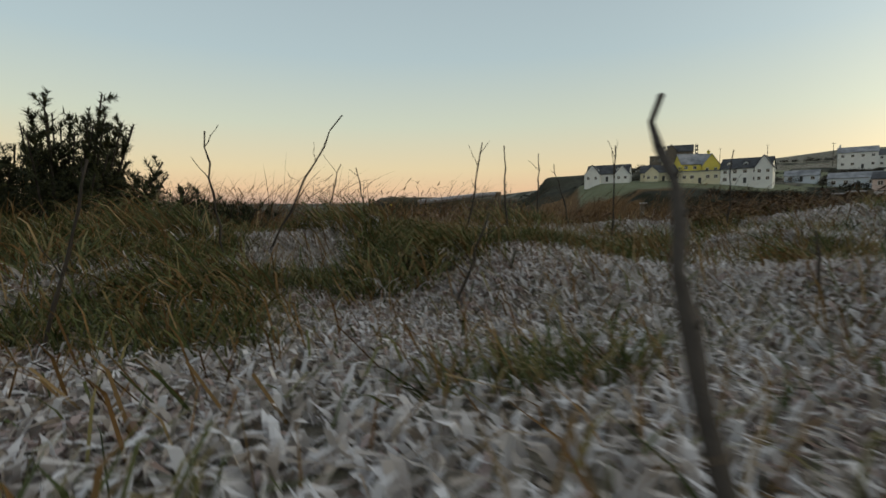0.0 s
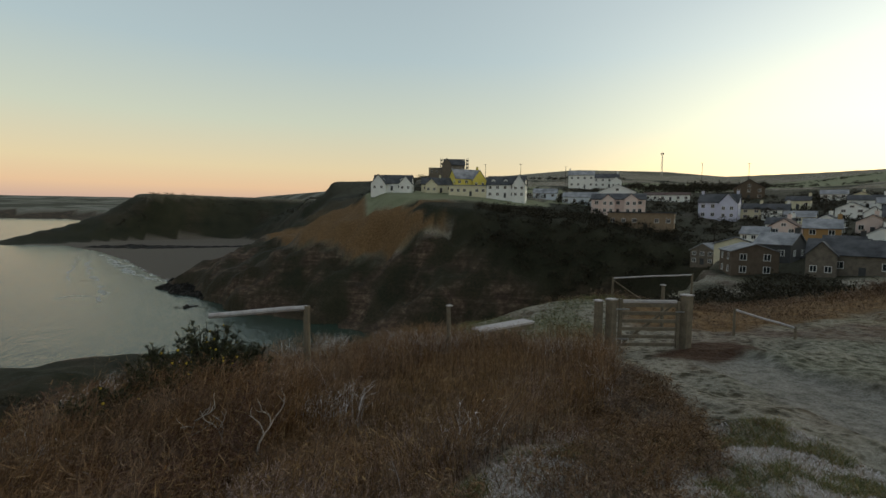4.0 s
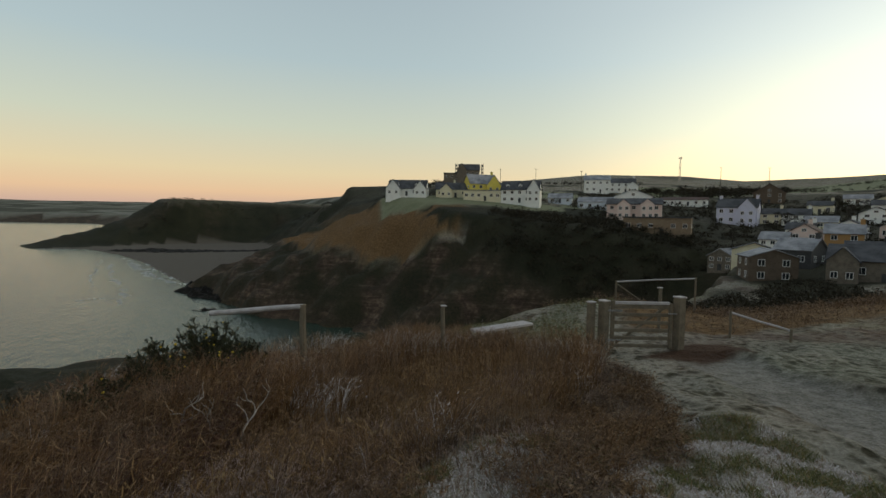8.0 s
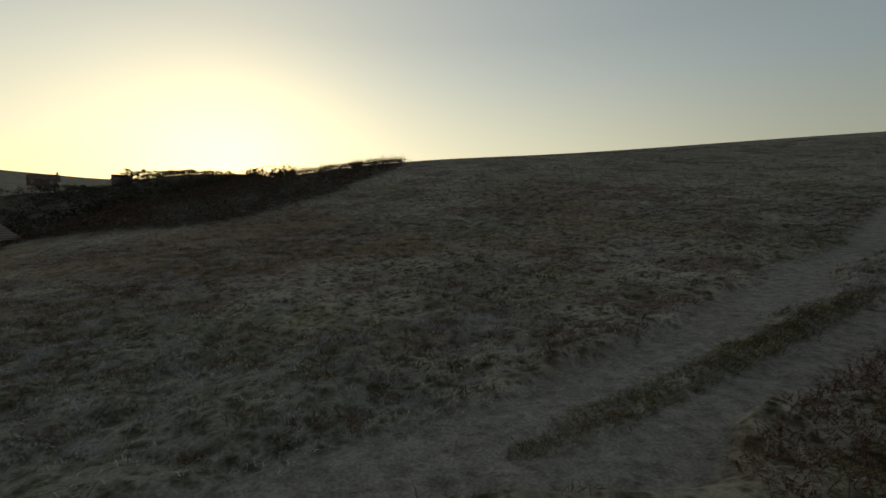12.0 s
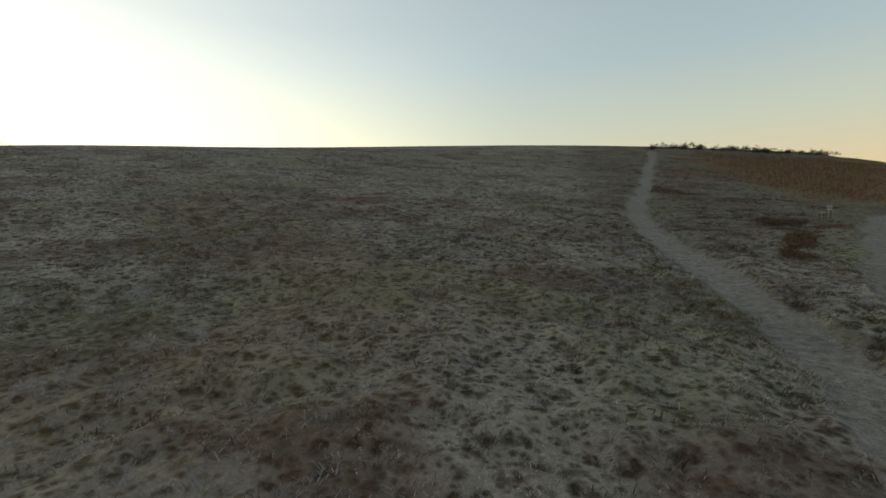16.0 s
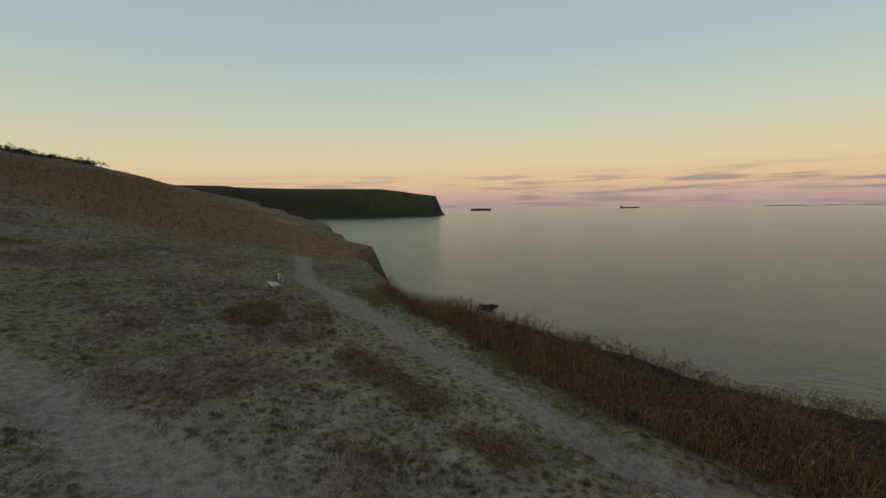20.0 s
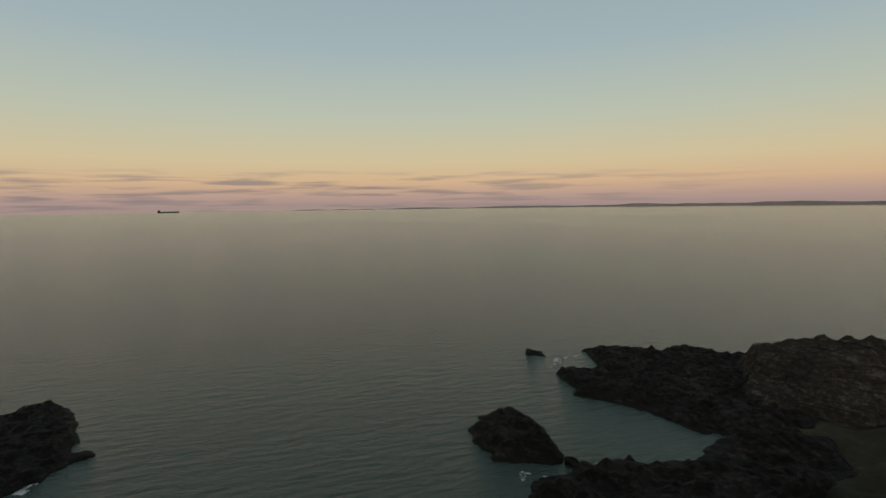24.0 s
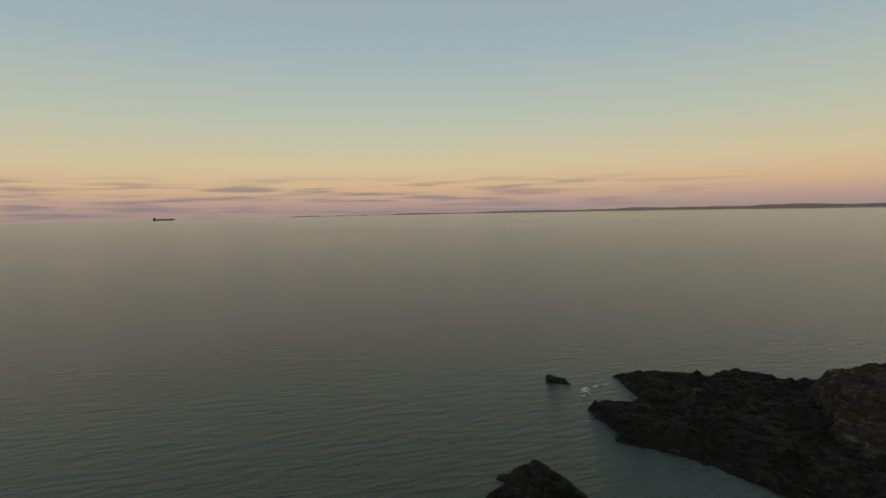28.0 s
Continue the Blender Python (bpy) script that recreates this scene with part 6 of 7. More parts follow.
frond_field("bramble_green", "low green bramble and grass along the path edge", [(1.6, -5), (3.1, -12), (3.3, -20), (3.7, -27), (2.7, -31.8), (0.6, -37), (-1.8, -43), (-4, -47), (-5.2, -46), (-3, -41), (-0.8, -36), (1.3, -31), (2.2, -26), (1.8, -19), (1.2, -12)], 3000, 0.42, 66, GREEN, lambda x, y: smooth(-0.1, 0.4, value_noise(x, y, 2.2, 65)), 6, 0.9, 0.011)
frond_field("verge_grass", "long green and brown grass between two paths", [(6.3, -3.6), (6.5, -5), (6.3, -8), (6.3, -12), (6.1, -15), (5.7, -15), (5.7, -12), (5.7, -8), (5.8, -5), (6.0, -3.6)], 2200, 0.26, 64, GREEN, None, 6, 1.0, 0.008)
frond_field("verge_bracken", "brown dead stems along the verge", [(6.3, -3.6), (6.5, -5), (6.3, -8), (6.3, -12), (6.1, -15), (5.7, -15), (5.7, -12), (5.7, -8), (5.8, -5), (6.0, -3.6)], 700, 0.28, 63, FERN, None, 8, 0.9, 0.007)
frond_field("ditch_bramble", "dark bramble and rough grass in the ditch", [(3.9, -4.4), (4.6, -5.2), (4.8, -8.5), (4.7, -13), (4.2, -17), (3.5, -17), (3.4, -10), (2.6, -5.2)], 2600, 0.34, 62, BRAMBLE, None, 9, 0.8, 0.009)
frond_field("ditch_grass", "green grass at the edge of the ditch", [(2.6, -4.2), (3.9, -5.4), (4.2, -8.5), (4.2, -13), (3.6, -17), (2.8, -14), (2.6, -7)], 1500, 0.34, 60, GREEN, None, 6, 0.9, 0.008)
frond_field("knoll_grass", "green and frosted grass on the knoll beyond the gate", [(3.8, 13.8), (6, 12), (9, 11), (12, 13), (17, 16.5), (16, 23), (9, 21), (3.4, 17)], 6500, 0.34, 47, GREEN, lambda x, y: smooth(-0.2, 0.4, value_noise(x, y, 1.1, 44)), 5, 1.0, 0.010)
frond_field("knoll_bracken", "brown dead stems on the knoll", [(3.8, 13.8), (6, 12), (9, 11), (12, 13), (17, 16.5), (16, 23), (9, 21), (3.4, 17)], 1100, 0.42, 46, FERN, lambda x, y: smooth(-0.1, 0.4, value_noise(x, y, 1.7, 45)), 7, 0.9, 0.010)
frond_field("bank_bracken", "brown bracken bank beyond the gate", BANK, 8000, 0.75, 73, FERN, lambda x, y: 0.3 + 0.7 * smooth(-0.3, 0.3, value_noise(x, y, 2.4, 48)), 8, 1.0, 0.014)
frond_field("garden_bracken", "tall brown growth in front of the bungalow", [(46, 11.5), (52, 10), (54.5, 14), (53, 21), (48, 26), (44, 20)], 2200, 1.7, 49, FERN, None, 8, 0.8, 0.035)
frond_field("cliff_bramble", "dark brown bramble hedge along the cliff edge", BRAMBLES, 15000, 1.0, 74, BRAMBLE, None, 9, 0.7, 0.010)
frond_field("edge_bramble", "tall tangle of brown bramble and gorse above the drop", [(-3.0, 4.6), (-1.6, 4.9), (-0.4, 5.8), (0.4, 7.5), (0.6, 9.4), (-0.6, 9.4), (-1.4, 7.8), (-2.8, 6.2)], 1800, 1.0, 76, BRAMBLE, None, 9, 0.6, 0.007)
FLANK = [(-16, -57), (-28, -82), (-40, -115), (-38, -158), (3, -135), (7, -108), (7, -86), (2.5, -66), (-5.5, -57), (-13, -56)]


def flank_growth(x, y):
    return smooth(-1, 14, segments(np.stack([x, y], 1), FLANK, True)[0] + 6.0 * value_noise(x, y, 4, 37))


frond_field("slope_bracken", "rust-brown bracken on the hill flank", FLANK, 8500, 0.6, 75, FERN, flank_growth, 5, 0.7, 0.026)
arched_stems("slope_stem", "rusty dead stems on the hill flank", FLANK, 12000, 0.7, 94, RUST, flank_growth, 0.022, 0.6)
arched_stems("hedge_stem", "rust-brown upright dead stems along the cliff path", [(1.6, -4.6), (3.7, -6.5), (4.0, -10), (4.1, -13), (3.6, -20), (3.4, -27), (2.2, -31.5), (-0.2, -36.5), (-2.6, -42), (-5.0, -46.2), (-7.5, -46.5), (-6.5, -42), (-4, -36), (-1.5, -30), (-0.6, -20), (0, -10)], 15000, 0.95, 95, RUST, None, 0.011, 0.45)


def tussocks():
    """Humped tufts of grass over the field, each of many leaves."""
    region = [(5, -1), (9, 3.5), (16, 6), (30, 6), (55, 0), (72, -30), (70, -75), (40, -112), (8, -118), (-2, -90), (-2, -62), (1, -46), (4, -33), (4.6, -20), (4.6, -10)]
    path_free = lambda x, y: (1 - masks(x, y)) * (0.35 + 0.65 * smooth(-0.2, 0.3, value_noise(x, y, 5.0, 81)))
    near = lambda x, y: path_free(x, y) * np.exp(-(np.maximum(0, np.hypot(x - 9, y + 16) - 14) / 16) ** 2)
    for name, label, mat, n, leaves, ln, w, seed, keep in (
            ("tussock_grass", "straw and rime tussocks over the sloping field", TUSSOCK, 9000, 24, 0.24, 0.0085, 82, near),
            ("hill_tussock", "dark tussocks on the upper hill", TUSSOCK, 15000, 12, 0.34, 0.017, 83, path_free),
            ("brown_tussock", "rusty tufts among the frosted grass", FERN, 900, 34, 0.30, 0.012, 84, near),
            ("rimed_tussock", "white rimed tufts in the field", RIME, 2600, 26, 0.16, 0.006, 85, near)):
        c, g = scatter(n, region, seed, keep)
        p = np.repeat(c, leaves, 0) + g.normal(0, 0.13, (n * leaves, 2)) * np.repeat(g.uniform(0.6, 1.6, (n, 1)), leaves, 0)
        b, q, l = lie(p, g, ln, 1.0, 0.42)
        me = ribbons(b, q, np.full(len(b), w) * g.uniform(0.7, 1.4, len(b)), l * 0.16, name, mat, 2)
        tagged(new(name, me), label, "grass", kind="stuff")


tussocks()

# ---- rocks at the sea ----
def outcrop(name, label, poly, rise, seed, material=None, step=0.55, group="shore rocks", pieces=1):
    a = np.array(poly, float)
    lo, hi = a.min(0) - 3, a.max(0) + 3
    nx, ny = int((hi[0] - lo[0]) / step) + 2, int((hi[1] - lo[1]) / step) + 2
    x, y = np.meshgrid(np.linspace(lo[0], hi[0], nx), np.linspace(lo[1], hi[1], ny), indexing="ij")
    x, y = x.ravel(), y.ravel()
    q = np.stack([x + 2.2 * value_noise(x, y, 7, seed) + 1.0 * value_noise(x, y, 2.5, seed + 1), y + 2.2 * value_noise(x, y, 7, seed + 2) + 1.0 * value_noise(x, y, 2.5, seed + 3)], 1)
    d, inside = segments(q, poly, True)
    reach = min(7.0, 1.2 + rise * 0.8)
    body = np.where(inside, smooth(0, 1, d / reach) ** 0.8, 0)
    z = rise * body * (0.62 + 0.38 * value_noise(x, y, 8, seed + 4)) + body * (0.9 * (0.6 - 2 * np.abs(value_noise(x, y, 3.4, seed + 5))) + 0.55 * (0.5 - np.abs(value_noise(x, y, 1.6, seed + 6))) + 0.3 * value_noise(x, y, 0.8, seed + 7))
    beds = z + 0.22 * x - 0.13 * y
    z += 0.55 * body * (np.round(beds / 0.8) * 0.8 - beds)
    z = SEA + np.where(inside, z + 0.1, -np.minimum(1.5, 0.5 + d * 0.4))
    i, j = np.meshgrid(np.arange(nx - 1), np.arange(ny - 1), indexing="ij")
    k = i * ny + j
    faces = np.stack([k, k + ny, k + ny + 1, k + 1], -1).reshape(-1, 4)
    keep = (z > SEA - 1.4)[faces].any(1)
    verts, faces = np.stack([x, y, z], 1), faces[keep]
    if pieces == 1:
        return tagged(new(name, mesh_from(name, verts, faces, material or ROCK, False)), label, "rock", group)
    # split along joints into ledges
    t = thing(name, label, "rock", (0, 0, 0), 0, group)
    g = np.random.default_rng(seed)
    mid = verts[faces].mean(1)[:, :2]
    warp = mid + np.stack([1.5 * value_noise(mid[:, 0], mid[:, 1], 3, seed + 8), 1.5 * value_noise(mid[:, 0], mid[:, 1], 3, seed + 9)], 1)
    seeds = mid[g.choice(len(mid), pieces, replace=False)]
    which = ((warp[:, None] - seeds[None]) ** 2).sum(2).argmin(1)
    for k in range(pieces):
        used, flat = np.unique(faces[which == k], return_inverse=True)
        if len(used):
            part("ledge", mesh_from("ledge", verts[used], flat.reshape(-1, 4), material or ROCK, False), None, t)
    return t


outcrop("rock_reef", "broad dark tidal reef running out from the cliff", [(-134, 41), (-131, 52), (-127, 68), (-118, 79), (-111, 92), (-92, 86), (-70, 60), (-72, 44), (-79, 36), (-87, 32), (-92, 32), (-104, 23), (-111, 23), (-120, 25), (-121, 38)], 2.2, 101, pieces=14)
outcrop("rock_buttress", "brown bedded rock buttress above the reef", [(-110, 72), (-93, 57), (-80, 54), (-66, 62), (-64, 92), (-72, 112), (-92, 116), (-106, 104), (-113, 90)], 10.5, 111, PALEROCK, 0.7, pieces=9)
outcrop("sea_rock", "low dark weed-covered rock standing in the water", [(-97, -9), (-102, -4), (-103, 3), (-97, 6), (-88, 7), (-82, 7), (-79, 7), (-78, 3), (-81, -7), (-90, -9)], 3.8, 121, pieces=4)
outcrop("shore_rock", "dark rocks at the foot of the cliff", [(-75, -6), (-77, 6), (-75, 11), (-71, 15), (-72, 25), (-78, 36), (-70, 54), (-56, 46), (-48, 15), (-60, -6)], 4.4, 131, pieces=8)
outcrop("rock_reef", "dark reef of tilted ledges off the point", [(-129, -90), (-117, -82), (-106, -80), (-98, -84), (-92, -92), (-97, -98), (-110, -101), (-125, -108), (-134, -103)], 2.2, 141, pieces=9)
outcrop("sea_rock", "isolated dark rock beside the reef", [(-130, -127), (-119, -123), (-115, -134), (-124, -142), (-132, -138)], 3.0, 151)
outcrop("sea_rock", "small low slab of rock awash", [(-166, -126), (-158, -121), (-156, -126), (-163, -131)], 1.0, 161)
outcrop("sea_rock", "flat rock off the end of the reef", [(-143, 27), (-137, 23), (-134, 28), (-140, 31)], 0.8, 171)
outcrop("shore_rock", "ledges below the southern cliff", [(-86, -72), (-76, -66), (-62, -70), (-58, -88), (-70, -98), (-84, -90)], 4.0, 181, PALEROCK)
outcrop("headland_ledge", "low ledges at the foot of the far headland", [(-28, 262), (-18, 240), (-4, 222), (8, 232), (-2, 262), (-10, 290), (-22, 286)], 1.4, 191)
outcrop("sea_rock", "rock awash in the bay", [(-17, 208), (-12, 204), (-7, 207), (-11, 212)], 0.8, 201)
outcrop("headland_ledge", "long low ledge across the beach", [(-120, 560), (-60, 520), (10, 530), (40, 545), (-20, 556), (-80, 580)], 1.4, 211, None, 2.5)


def boulder(x, y, r, seed):
    g = random.Random(seed)
    bm = bmesh.new()
    bmesh.ops.create_icosphere(bm, subdivisions=2, radius=1.0)
    s = Vector((g.uniform(0.8, 1.4), g.uniform(0.7, 1.2), g.uniform(0.5, 0.8)))
    for v in bm.verts:
        n = noise.noise(v.co * 1.6 + Vector((seed, 0, 0)))
        v.co = Vector((v.co.x * s.x, v.co.y * s.y, v.co.z * s.z)) * r * (1 + 0.45 * n)
    me = bpy.data.meshes.new("boulder")
    bm.to_mesh(me)
    bm.free()
    me.materials.append(ROCK)
    ob = tagged(new("boulder", me), "dark wet boulder at the water's edge", "boulder", "shore boulders")
    ob.matrix_basis = pose(x, y, max(SEA, ground_at(x, y)) + 0.1 * r, 0, 0, g.uniform(0, 360))


rg = random.Random(5)
for k in range(34):
    a, b, s = [((-70, -2), (-62, -10), 5), ((-76, 2), (-72, -4), 4), ((-66, 26), (-62, 20), 5), ((-118, -112), (-112, -124), 6), ((-82, -84), (-66, -62), 6), ((-72, -60), (-62, -46), 4)][k % 6]
    f = rg.random()
    boulder(a[0] + (b[0] - a[0]) * f + rg.uniform(-s, s), a[1] + (b[1] - a[1]) * f + rg.uniform(-s, s), rg.uniform(0.5, 1.7), k)


# ---- trees and scrub ----
def scrubland(name, label, region, n, r, seed, count=52, leaf=0.16, material=LEAF, tall=1.0, keep=None):
    p, g = scatter(n, region, seed, keep)
    z = height(p[:, 0], p[:, 1])[0]
    rad = r * g.uniform(0.6, 1.3, n)
    size = np.stack([rad, rad, rad * tall * g.uniform(0.7, 1.2, n)], 1)
    c = np.stack([p[:, 0], p[:, 1], z + size[:, 2] * 0.35], 1)
    tagged(new(name, leaves_mesh(name, c, size, count, leaf, g, material)), label, "scrub", kind="stuff")


scrubland("cliff_scrub", "dark scrub and ivy over the far cliff", [(76, 146), (84, 130), (96, 108), (125, 92), (130, 108), (118, 140), (104, 160), (90, 168)], 620, 2.1, 301)
scrubland("wooded_slope", "leafless dark woodland across the valley side", [(72, 2), (110, 22), (170, 40), (260, 45), (345, 15), (350, -50), (250, -62), (160, -52), (100, -30), (78, -12)], 900, 2.3, 302, 52, 0.15, LEAF, 1.1)
scrubland("ridge_trees", "dark wood on the ridge behind the village", [(225, 235), (270, 262), (330, 255), (350, 215), (300, 190), (255, 195), (232, 215)], 260, 4.2, 303, 70, 0.15)
scrubland("village_trees", "dark trees and gardens between the houses", [(105, 135), (150, 200), (205, 235), (240, 170), (260, 120), (240, 70), (180, 55), (115, 58), (108, 80), (140, 105)], 1050, 2.0, 304, 60, 0.17)
scrubland("house_hedge", "dark evergreen hedges between the clifftop houses", [(60, 226), (84, 220), (108, 206), (124, 193), (134, 186), (138, 192), (124, 204), (106, 216), (86, 229), (62, 236)], 90, 2.0, 316, 70, 0.16)
scrubland("ridge_hedge", "dark hedges along the skyline of the ridge", [(60, 262), (75, 262), (120, 300), (180, 330), (250, 330), (330, 330), (330, 338), (240, 340), (170, 340), (110, 310)], 160, 2.4, 305, 60, 0.18)
scrubland("hill_hedge", "dark hedge at the brow of the hill", [(8.5, -127), (6, -134), (-4, -142), (-22, -150), (-38, -158), (-38, -163), (-20, -156), (-2, -148), (8, -138)], 90, 1.3, 306, 70, 0.16)
scrubland("brow_bushes", "bare bushes on the brow of the field", [(93, -18), (91, -28), (86, -39), (82, -44), (79, -42.5), (82, -37), (87, -27), (89, -18)], 110, 1.2, 307, 210, 0.06, TWIG, 1.0)
scrubland("copse_edge", "brown leafless scrub beyond the field edge", [(58, 6), (52, 4), (45, -2), (43, -8.5), (46, -14), (53, -23), (62, -32), (72, -41.5), (84, -46), (90, -30), (92, -10), (80, 4)], 900, 0.95, 317, 60, 0.12, TWIG, 1.1)
scrubland("field_hedge", "dark hedge below the bungalow and the field", [(58, 8), (66, 4), (78, 2), (86, -12), (78, -16), (66, -4), (56, 2)], 110, 0.8, 308, 80, 0.15, TWIG)
scrubland("garden_shrubs", "dark shrubs beside the bungalow", [(54.5, 12.5), (57, 10), (60, 8.5), (61, 10), (58, 12.2), (56, 14.5)], 12, 1.1, 309, 120, 0.13)
scrubland("garden_hedge", "dark shrubs below the cream gable", [(52, 22), (56, 19), (58, 24), (54, 28)], 16, 1.0, 310, 100, 0.14)
scrubland("far_cliff_scrub", "dark scrub over the headland beyond the beach", [(-120, 668), (-50, 735), (50, 760), (90, 640), (90, 460), (120, 470), (140, 700), (40, 800), (-100, 740)], 420, 2.4, 311, 50, 0.18)
scrubland("shore_scrub", "dark green growth on the slope above the shore", [(-40, 20), (-8, 14), (2, 22), (10, 40), (-10, 80), (-40, 100), (-70, 80)], 700, 1.5, 312, 60, 0.17)


def tree(name, label, x, y, tall, spread, seed, crown=LEAF, bare=0.35, group=""):
    g = np.random.default_rng(seed)
    z = ground_at(x, y)
    t = thing(name, label, "tree", (x, y, z), float(g.uniform(0, 360)), group)
    part("trunk", beam(bmesh.new(), (0, 0, -0.4), (0, 0, tall * 0.8), tall * 0.035, tall * 0.012, 7, tall * 0.02), BARK, t, smooth_shade=True)
    n = 9
    c = np.stack([g.normal(0, spread * 0.35, n), g.normal(0, spread * 0.35, n), tall * g.uniform(bare + 0.1, 0.92, n)], 1)
    limbs = bmesh.new()
    for q in c:
        beam(limbs, (0, 0, q[2] * 0.6), tuple(q), tall * 0.012, tall * 0.005, 5)
    part("limbs", limbs, BARK, t)
    s = np.stack([np.full(n, spread * 0.42), np.full(n, spread * 0.42), np.full(n, tall * 0.16)], 1) * g.uniform(0.7, 1.2, (n, 1))
    part("crown", leaves_mesh("crown", c, s, 90, 0.15, g, crown), None, t)


def pine(x, y, top, seed):
    """A windblown pine: bare stem and a flat, dense head."""
    g = np.random.default_rng(seed)
    z = ground_at(x, y)
    tall = max(3.2, top - z)
    t = thing("pine_tree", "dark flat-headed pine in a clump against the sunrise", "tree", (x, y, z), float(g.uniform(0, 360)), "ridge pines")
    part("trunk", beam(bmesh.new(), (0, 0, -0.4), (0, 0, tall - 0.8), 0.26, 0.12, 7, 0.1), BARK, t, smooth_shade=True)
    n = 12
    c = np.stack([g.normal(0, 1.1, n), g.normal(0, 1.1, n), g.uniform(0.5, tall - 0.7, n)], 1)
    for q in c[:5]:
        part("limb", beam(bmesh.new(), (0, 0, q[2] * 0.5), tuple(q), 0.09, 0.04, 5), BARK, t)
    part("crown", leaves_mesh("crown", c, np.full((n, 3), 1.3) * np.array([1.1, 1.1, 0.8]), 150, 0.15, g, LEAF), None, t)


for k in range(15):
    hd = radians(91.4 + 0.44 * k)
    r = 288 + 5 * (k % 3)
    pine(r * math.sin(hd), r * math.cos(hd), 1.4 + r * math.tan(radians(5.98 + 0.16 * math.sin(k * 1.9) - 0.25 * (k in (0, 14)))), 400 + k)
for k, (x, y, h) in enumerate(((196, 142, 7), (202, 150, 8), (168, 106, 6), (150, 92, 6), (196, 104, 7), (128, 96, 5), (160, 180, 6), (122, 196, 4), (86, 214, 3.5), (186, 196, 6))):
    tree("garden_tree", "dark winter tree among the village houses", x, y, h, h * 0.7, 430 + k, group="village trees")


scrubland("valley_scrub", "dark gardens and brambles below the village", [(24, 29), (60, 34), (92, 42), (98, 58), (84, 60), (55, 54), (30, 40)], 420, 1.5, 313, 60, 0.15)
scrubland("field_hedge", "dark hedge line across the ridge fields", [(150, 232), (200, 226), (300, 190), (390, 150), (391, 153), (301, 194), (201, 230), (150, 236)], 170, 1.8, 314, 50, 0.18)
scrubland("field_hedge", "second hedge line across the ridge fields", [(240, 262), (330, 232), (430, 190), (431, 194), (331, 236), (241, 266)], 130, 1.8, 315, 50, 0.18)


# ---- white water ----
def foam_line(label, points, width, seed, broken=0.35):
    """A ragged lace of foam along a line on the water."""
    g = np.random.default_rng(seed)
    a = np.array(points, float)
    s = np.concatenate([[0], np.cumsum(np.linalg.norm(np.diff(a, axis=0), axis=1))])
    n = max(12, int(s[-1] / 0.9))
    u = np.linspace(0, s[-1], n)
    x, y = np.interp(u, s, a[:, 0]), np.interp(u, s, a[:, 1])
    x += 1.6 * value_noise(u, u * 0, 9, seed) + 0.6 * value_noise(u, u * 0, 2.5, seed + 1)
    y += 1.6 * value_noise(u, u * 0, 9, seed + 2) + 0.6 * value_noise(u, u * 0, 2.5, seed + 3)
    d = np.stack([np.gradient(x), np.gradient(y)], 1)
    d /= np.linalg.norm(d, axis=1, keepdims=True) + 1e-9
    w = width * np.clip(0.5 + 0.7 * value_noise(u, u * 0, 6, seed + 4) + 0.4 * value_noise(u, u * 0, 1.8, seed + 5), 0, 2) * np.sin(np.pi * np.linspace(0.02, 0.98, n)) ** 0.4
    p = np.stack([x, y], 1)
    rows = [np.concatenate([p + np.stack([-d[:, 1], d[:, 0]], 1) * (w * f)[:, None], np.full((n, 1), SEA + zz)], 1) for f, zz in ((-0.5, 0.03), (-0.1, 0.12), (0.5, 0.03))]
    faces = [(j * n + i, j * n + i + 1, (j + 1) * n + i + 1, (j + 1) * n + i) for j in range(2) for i in range(n - 1) if w[i] > 0.12 * width and g.random() > broken * 0.4]
    tagged(new("foam", mesh_from("foam", np.concatenate(rows), faces, FOAM)), label, "foam", kind="stuff")


def foam_material():
    m = Mat("sea_foam", 0.7, spec=0.2)
    m.color(m.mix(m.noise(1.2), (0.36, 0.37, 0.36), (0.62, 0.63, 0.62)))
    m.t.links.new(m.ramp(m.noise(0.9, 5, 0.7), (0.40, (0, 0, 0)), (0.58, (0.9, 0.9, 0.9))), m.b.inputs["Alpha"])
    return m.m


FOAM = foam_material()
shore = [(-86, 470), (-76, 438), (-59, 376), (-44, 323), (-32, 296), (-20, 283), (-10, 268)]
foam_line("white surf breaking along the sand", shore, 7.0, 500, 0.2)
foam_line("thin line of spent foam on the wet sand", [(x + 7, y + 3) for x, y in shore], 2.5, 510, 0.3)
foam_line("outer line of breaking surf off the beach", [(-84, 420), (-70, 350), (-58, 300), (-46, 250), (-44, 228)], 4.0, 520, 0.4)
foam_line("thin line of breaking surf off the beach", [(-98, 460), (-88, 400), (-76, 330), (-66, 290)], 2.0, 530, 0.6)
for k, pts in enumerate((((-16, 262), (-4, 233), (-2, 214)), ((-62, 244), (-54, 248), (-44, 242)), ((-60, -22), (-66, -26), (-66, -18), (-64, -12)), ((-66, -36), (-58, -30), (-60, -20)), ((-66, 27), (-74, 35), (-70, 31)),
                         ((-72, 4), (-79, -4), (-70, -9)), ((-90, -86), (-98, -82), (-108, -86)), ((-92, -112), (-98, -105), (-104, -103)), ((-62, -64), (-70, -60), (-66, -48)), ((-124, 24), (-130, 34), (-134, 44)))):
    foam_line("swirl of foam round the rocks", pts, 2.4, 540 + 10 * k, 0.4)


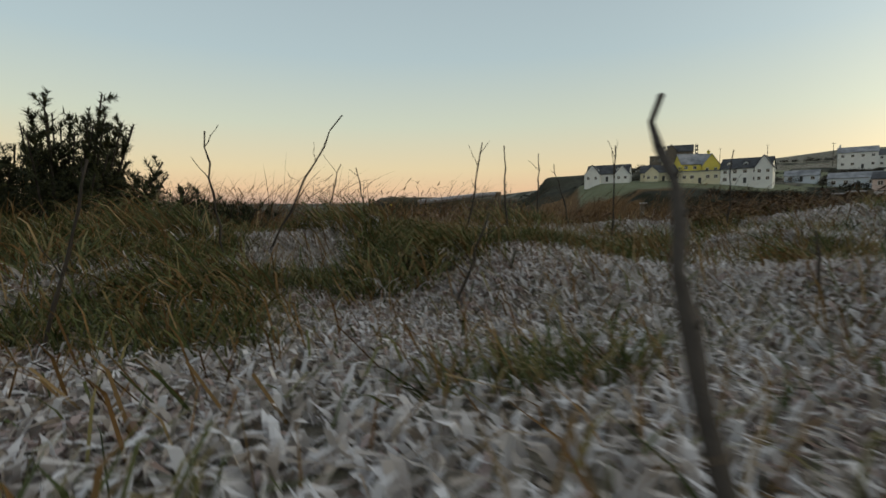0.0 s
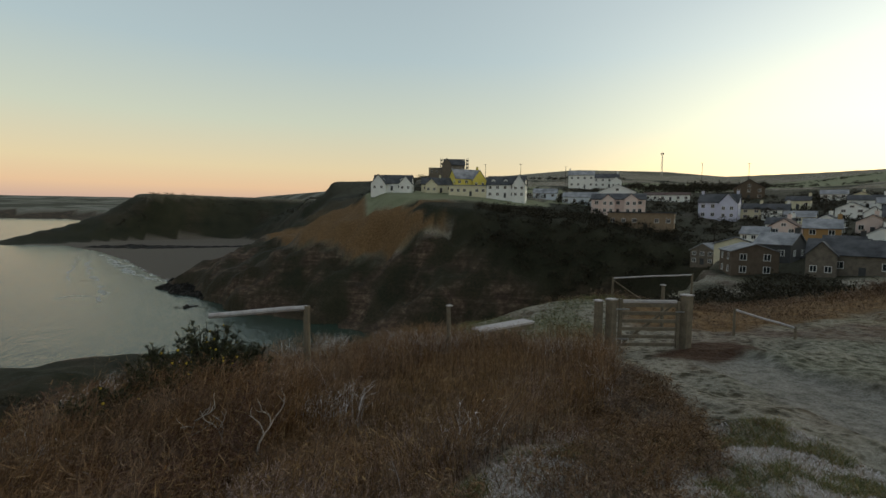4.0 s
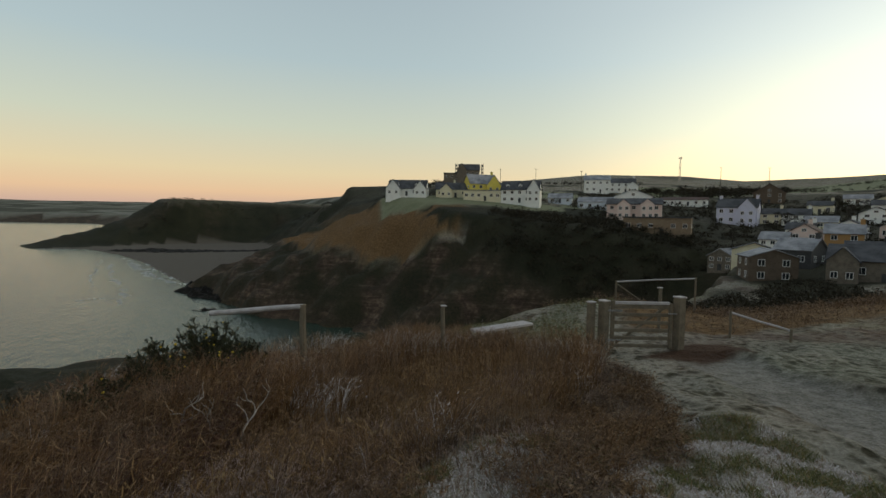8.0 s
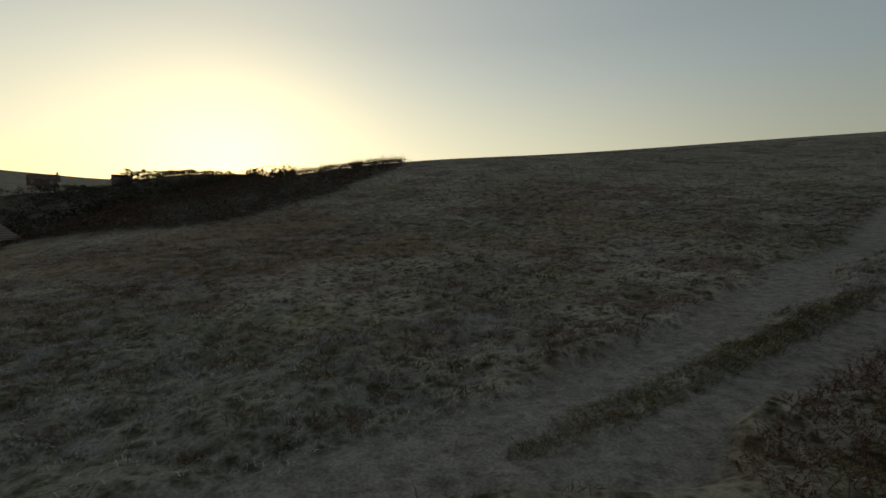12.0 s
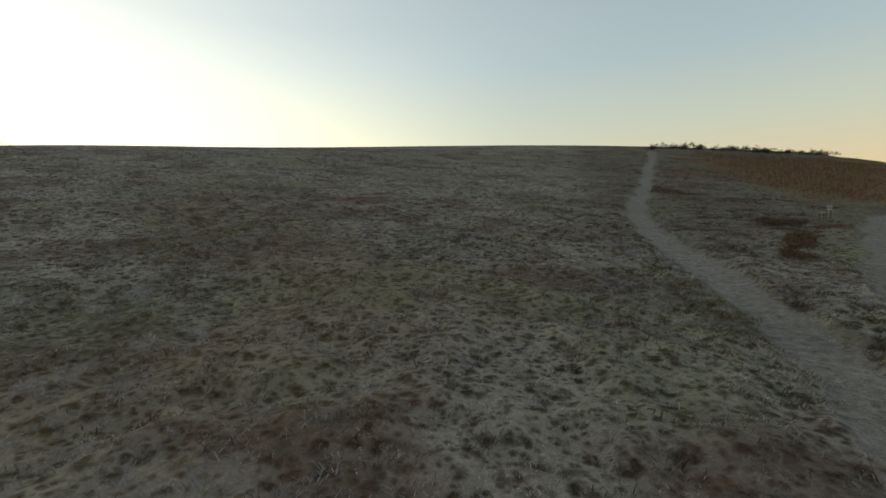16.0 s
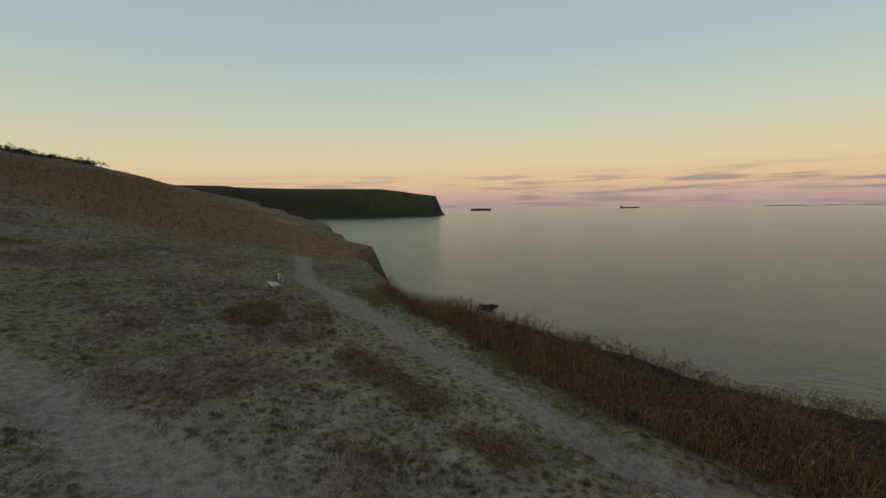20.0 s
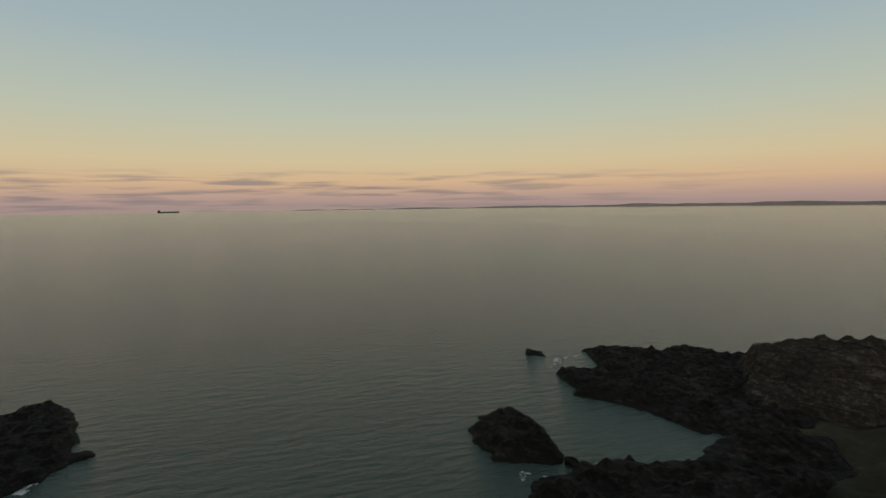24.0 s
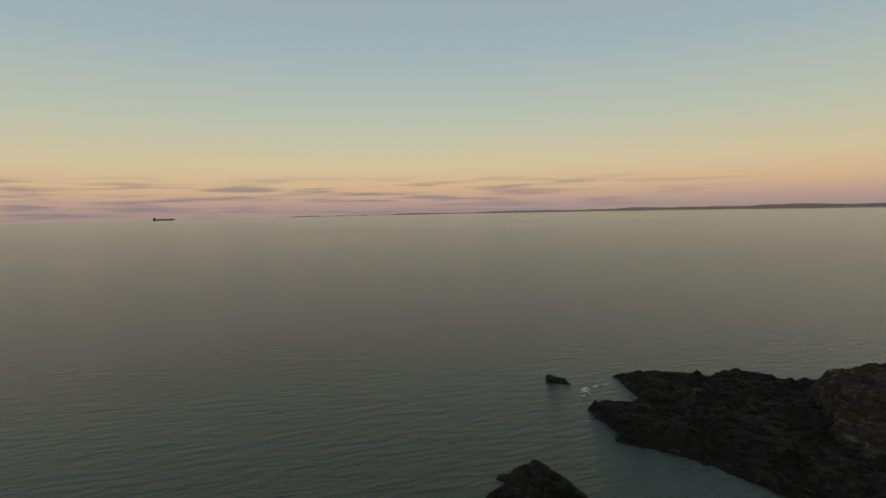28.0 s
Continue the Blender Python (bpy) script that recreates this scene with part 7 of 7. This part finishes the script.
# ---- far things ----
def mast():
    x, y = 447.0, 400.0
    z = ground_at(x, y)
    t = thing("radio_mast", "lattice radio mast with a head of aerials on the ridge", "mast", (x, y, z))
    top = 73.5 - z
    for k in range(3):
        a = 2 * math.pi * k / 3
        part("leg", beam(bmesh.new(), (1.0 * math.cos(a), 1.0 * math.sin(a), 0), (0.5 * math.cos(a), 0.5 * math.sin(a), top), 0.16, 0.12, 5), STEEL, t)
    bm = bmesh.new()
    for k in range(8):
        h0, h1 = top * k / 8, top * (k + 1) / 8
        for j in range(3):
            a, b = 2 * math.pi * j / 3, 2 * math.pi * (j + 1) / 3
            r0, r1 = 1 - 0.5 * k / 8, 1 - 0.5 * (k + 1) / 8
            beam(bm, (r0 * math.cos(a), r0 * math.sin(a), h0), (r1 * math.cos(b), r1 * math.sin(b), h1), 0.07, 0.07, 4)
    part("bracing", bm, STEEL, t)
    for k in range(3):
        a = 2 * math.pi * k / 3 + 0.5
        part("aerial", boxes((1.3 * math.cos(a) - 0.3, 1.3 * math.cos(a) + 0.3, 1.3 * math.sin(a) - 0.3, 1.3 * math.sin(a) + 0.3, top - 1.6, top + 0.6)), PAINTS["dark"], t)


mast()
for hd, up in ((29.2, 5.9), (33.2, 5.97), (38.2, 5.7), (51.9, 5.8), (56.0, 5.6)):
    r = 345.0
    x, y = r * math.sin(radians(hd)), r * math.cos(radians(hd))
    z = ground_at(x, y)
    t = thing("utility_pole", "wooden pole with a crossarm on the skyline", "pole", (x, y, z), -hd, "ridge poles")
    top = max(6.0, 1.2 + r * math.tan(radians(up)) - z)
    part("shaft", beam(bmesh.new(), (0, 0, -0.5), (0, 0, top), 0.16, 0.12, 7), BARK, t)
    part("crossarm", boxes((-0.9, 0.9, -0.06, 0.06, top - 0.5, top - 0.35)), BARK, t)


def tanker():
    hd, r = 255.85, 4600.0
    t = thing("cargo_ship", "long dark cargo ship at anchor on the horizon", "ship", (r * math.sin(radians(hd)), r * math.cos(radians(hd)), SEA), -hd)
    hull = plain("dark_hull", (0.03, 0.03, 0.035), (0.06, 0.06, 0.065), 0.05, 0.6, 0.0)
    part("hull", prism(bmesh.new(), [(-76, -3), (70, -3), (80, 10), (76, 11), (-78, 10)], -11, 11), hull, t)
    part("bridge", boxes((-72, -58, -9, 9, 10.05, 21)), hull, t)
    part("funnel", boxes((-76, -72.2, -3, 3, 10.1, 19)), hull, t)
    for x in (-30, 10, 45):
        part("crane", boxes((x - 1.2, x + 1.2, -1.2, 1.2, 11.0, 17)), hull, t)


tanker()


def far_island():
    hd, r = 239.5, 4500.0
    ex, ey = r * math.sin(radians(hd)), r * math.cos(radians(hd))
    a = radians(hd)
    pts = [(ex + u * math.cos(a) + v * math.sin(a), ey - u * math.sin(a) + v * math.cos(a)) for u, v in ((-95, -20), (-60, -45), (40, -50), (95, -15), (80, 30), (0, 45), (-70, 30))]
    outcrop("sea_island", "small dark island out at sea", pts, 22, 221, PALEROCK, 6.0, "")


far_island()


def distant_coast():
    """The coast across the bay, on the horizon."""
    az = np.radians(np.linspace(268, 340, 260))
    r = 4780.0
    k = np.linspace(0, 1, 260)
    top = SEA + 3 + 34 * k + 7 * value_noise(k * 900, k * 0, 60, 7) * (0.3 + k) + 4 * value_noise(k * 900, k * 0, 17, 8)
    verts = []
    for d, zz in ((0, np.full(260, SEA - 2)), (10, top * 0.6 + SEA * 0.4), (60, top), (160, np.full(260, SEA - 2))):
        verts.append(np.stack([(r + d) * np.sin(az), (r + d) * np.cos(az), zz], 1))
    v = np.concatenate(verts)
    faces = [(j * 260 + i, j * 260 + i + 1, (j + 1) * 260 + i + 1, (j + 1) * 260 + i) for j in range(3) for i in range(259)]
    # the haze is painted: a pale pinkish grey base colour on the land
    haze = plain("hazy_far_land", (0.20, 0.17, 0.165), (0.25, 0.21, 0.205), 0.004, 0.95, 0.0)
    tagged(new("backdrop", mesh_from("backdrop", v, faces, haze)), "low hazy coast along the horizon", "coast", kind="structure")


distant_coast()
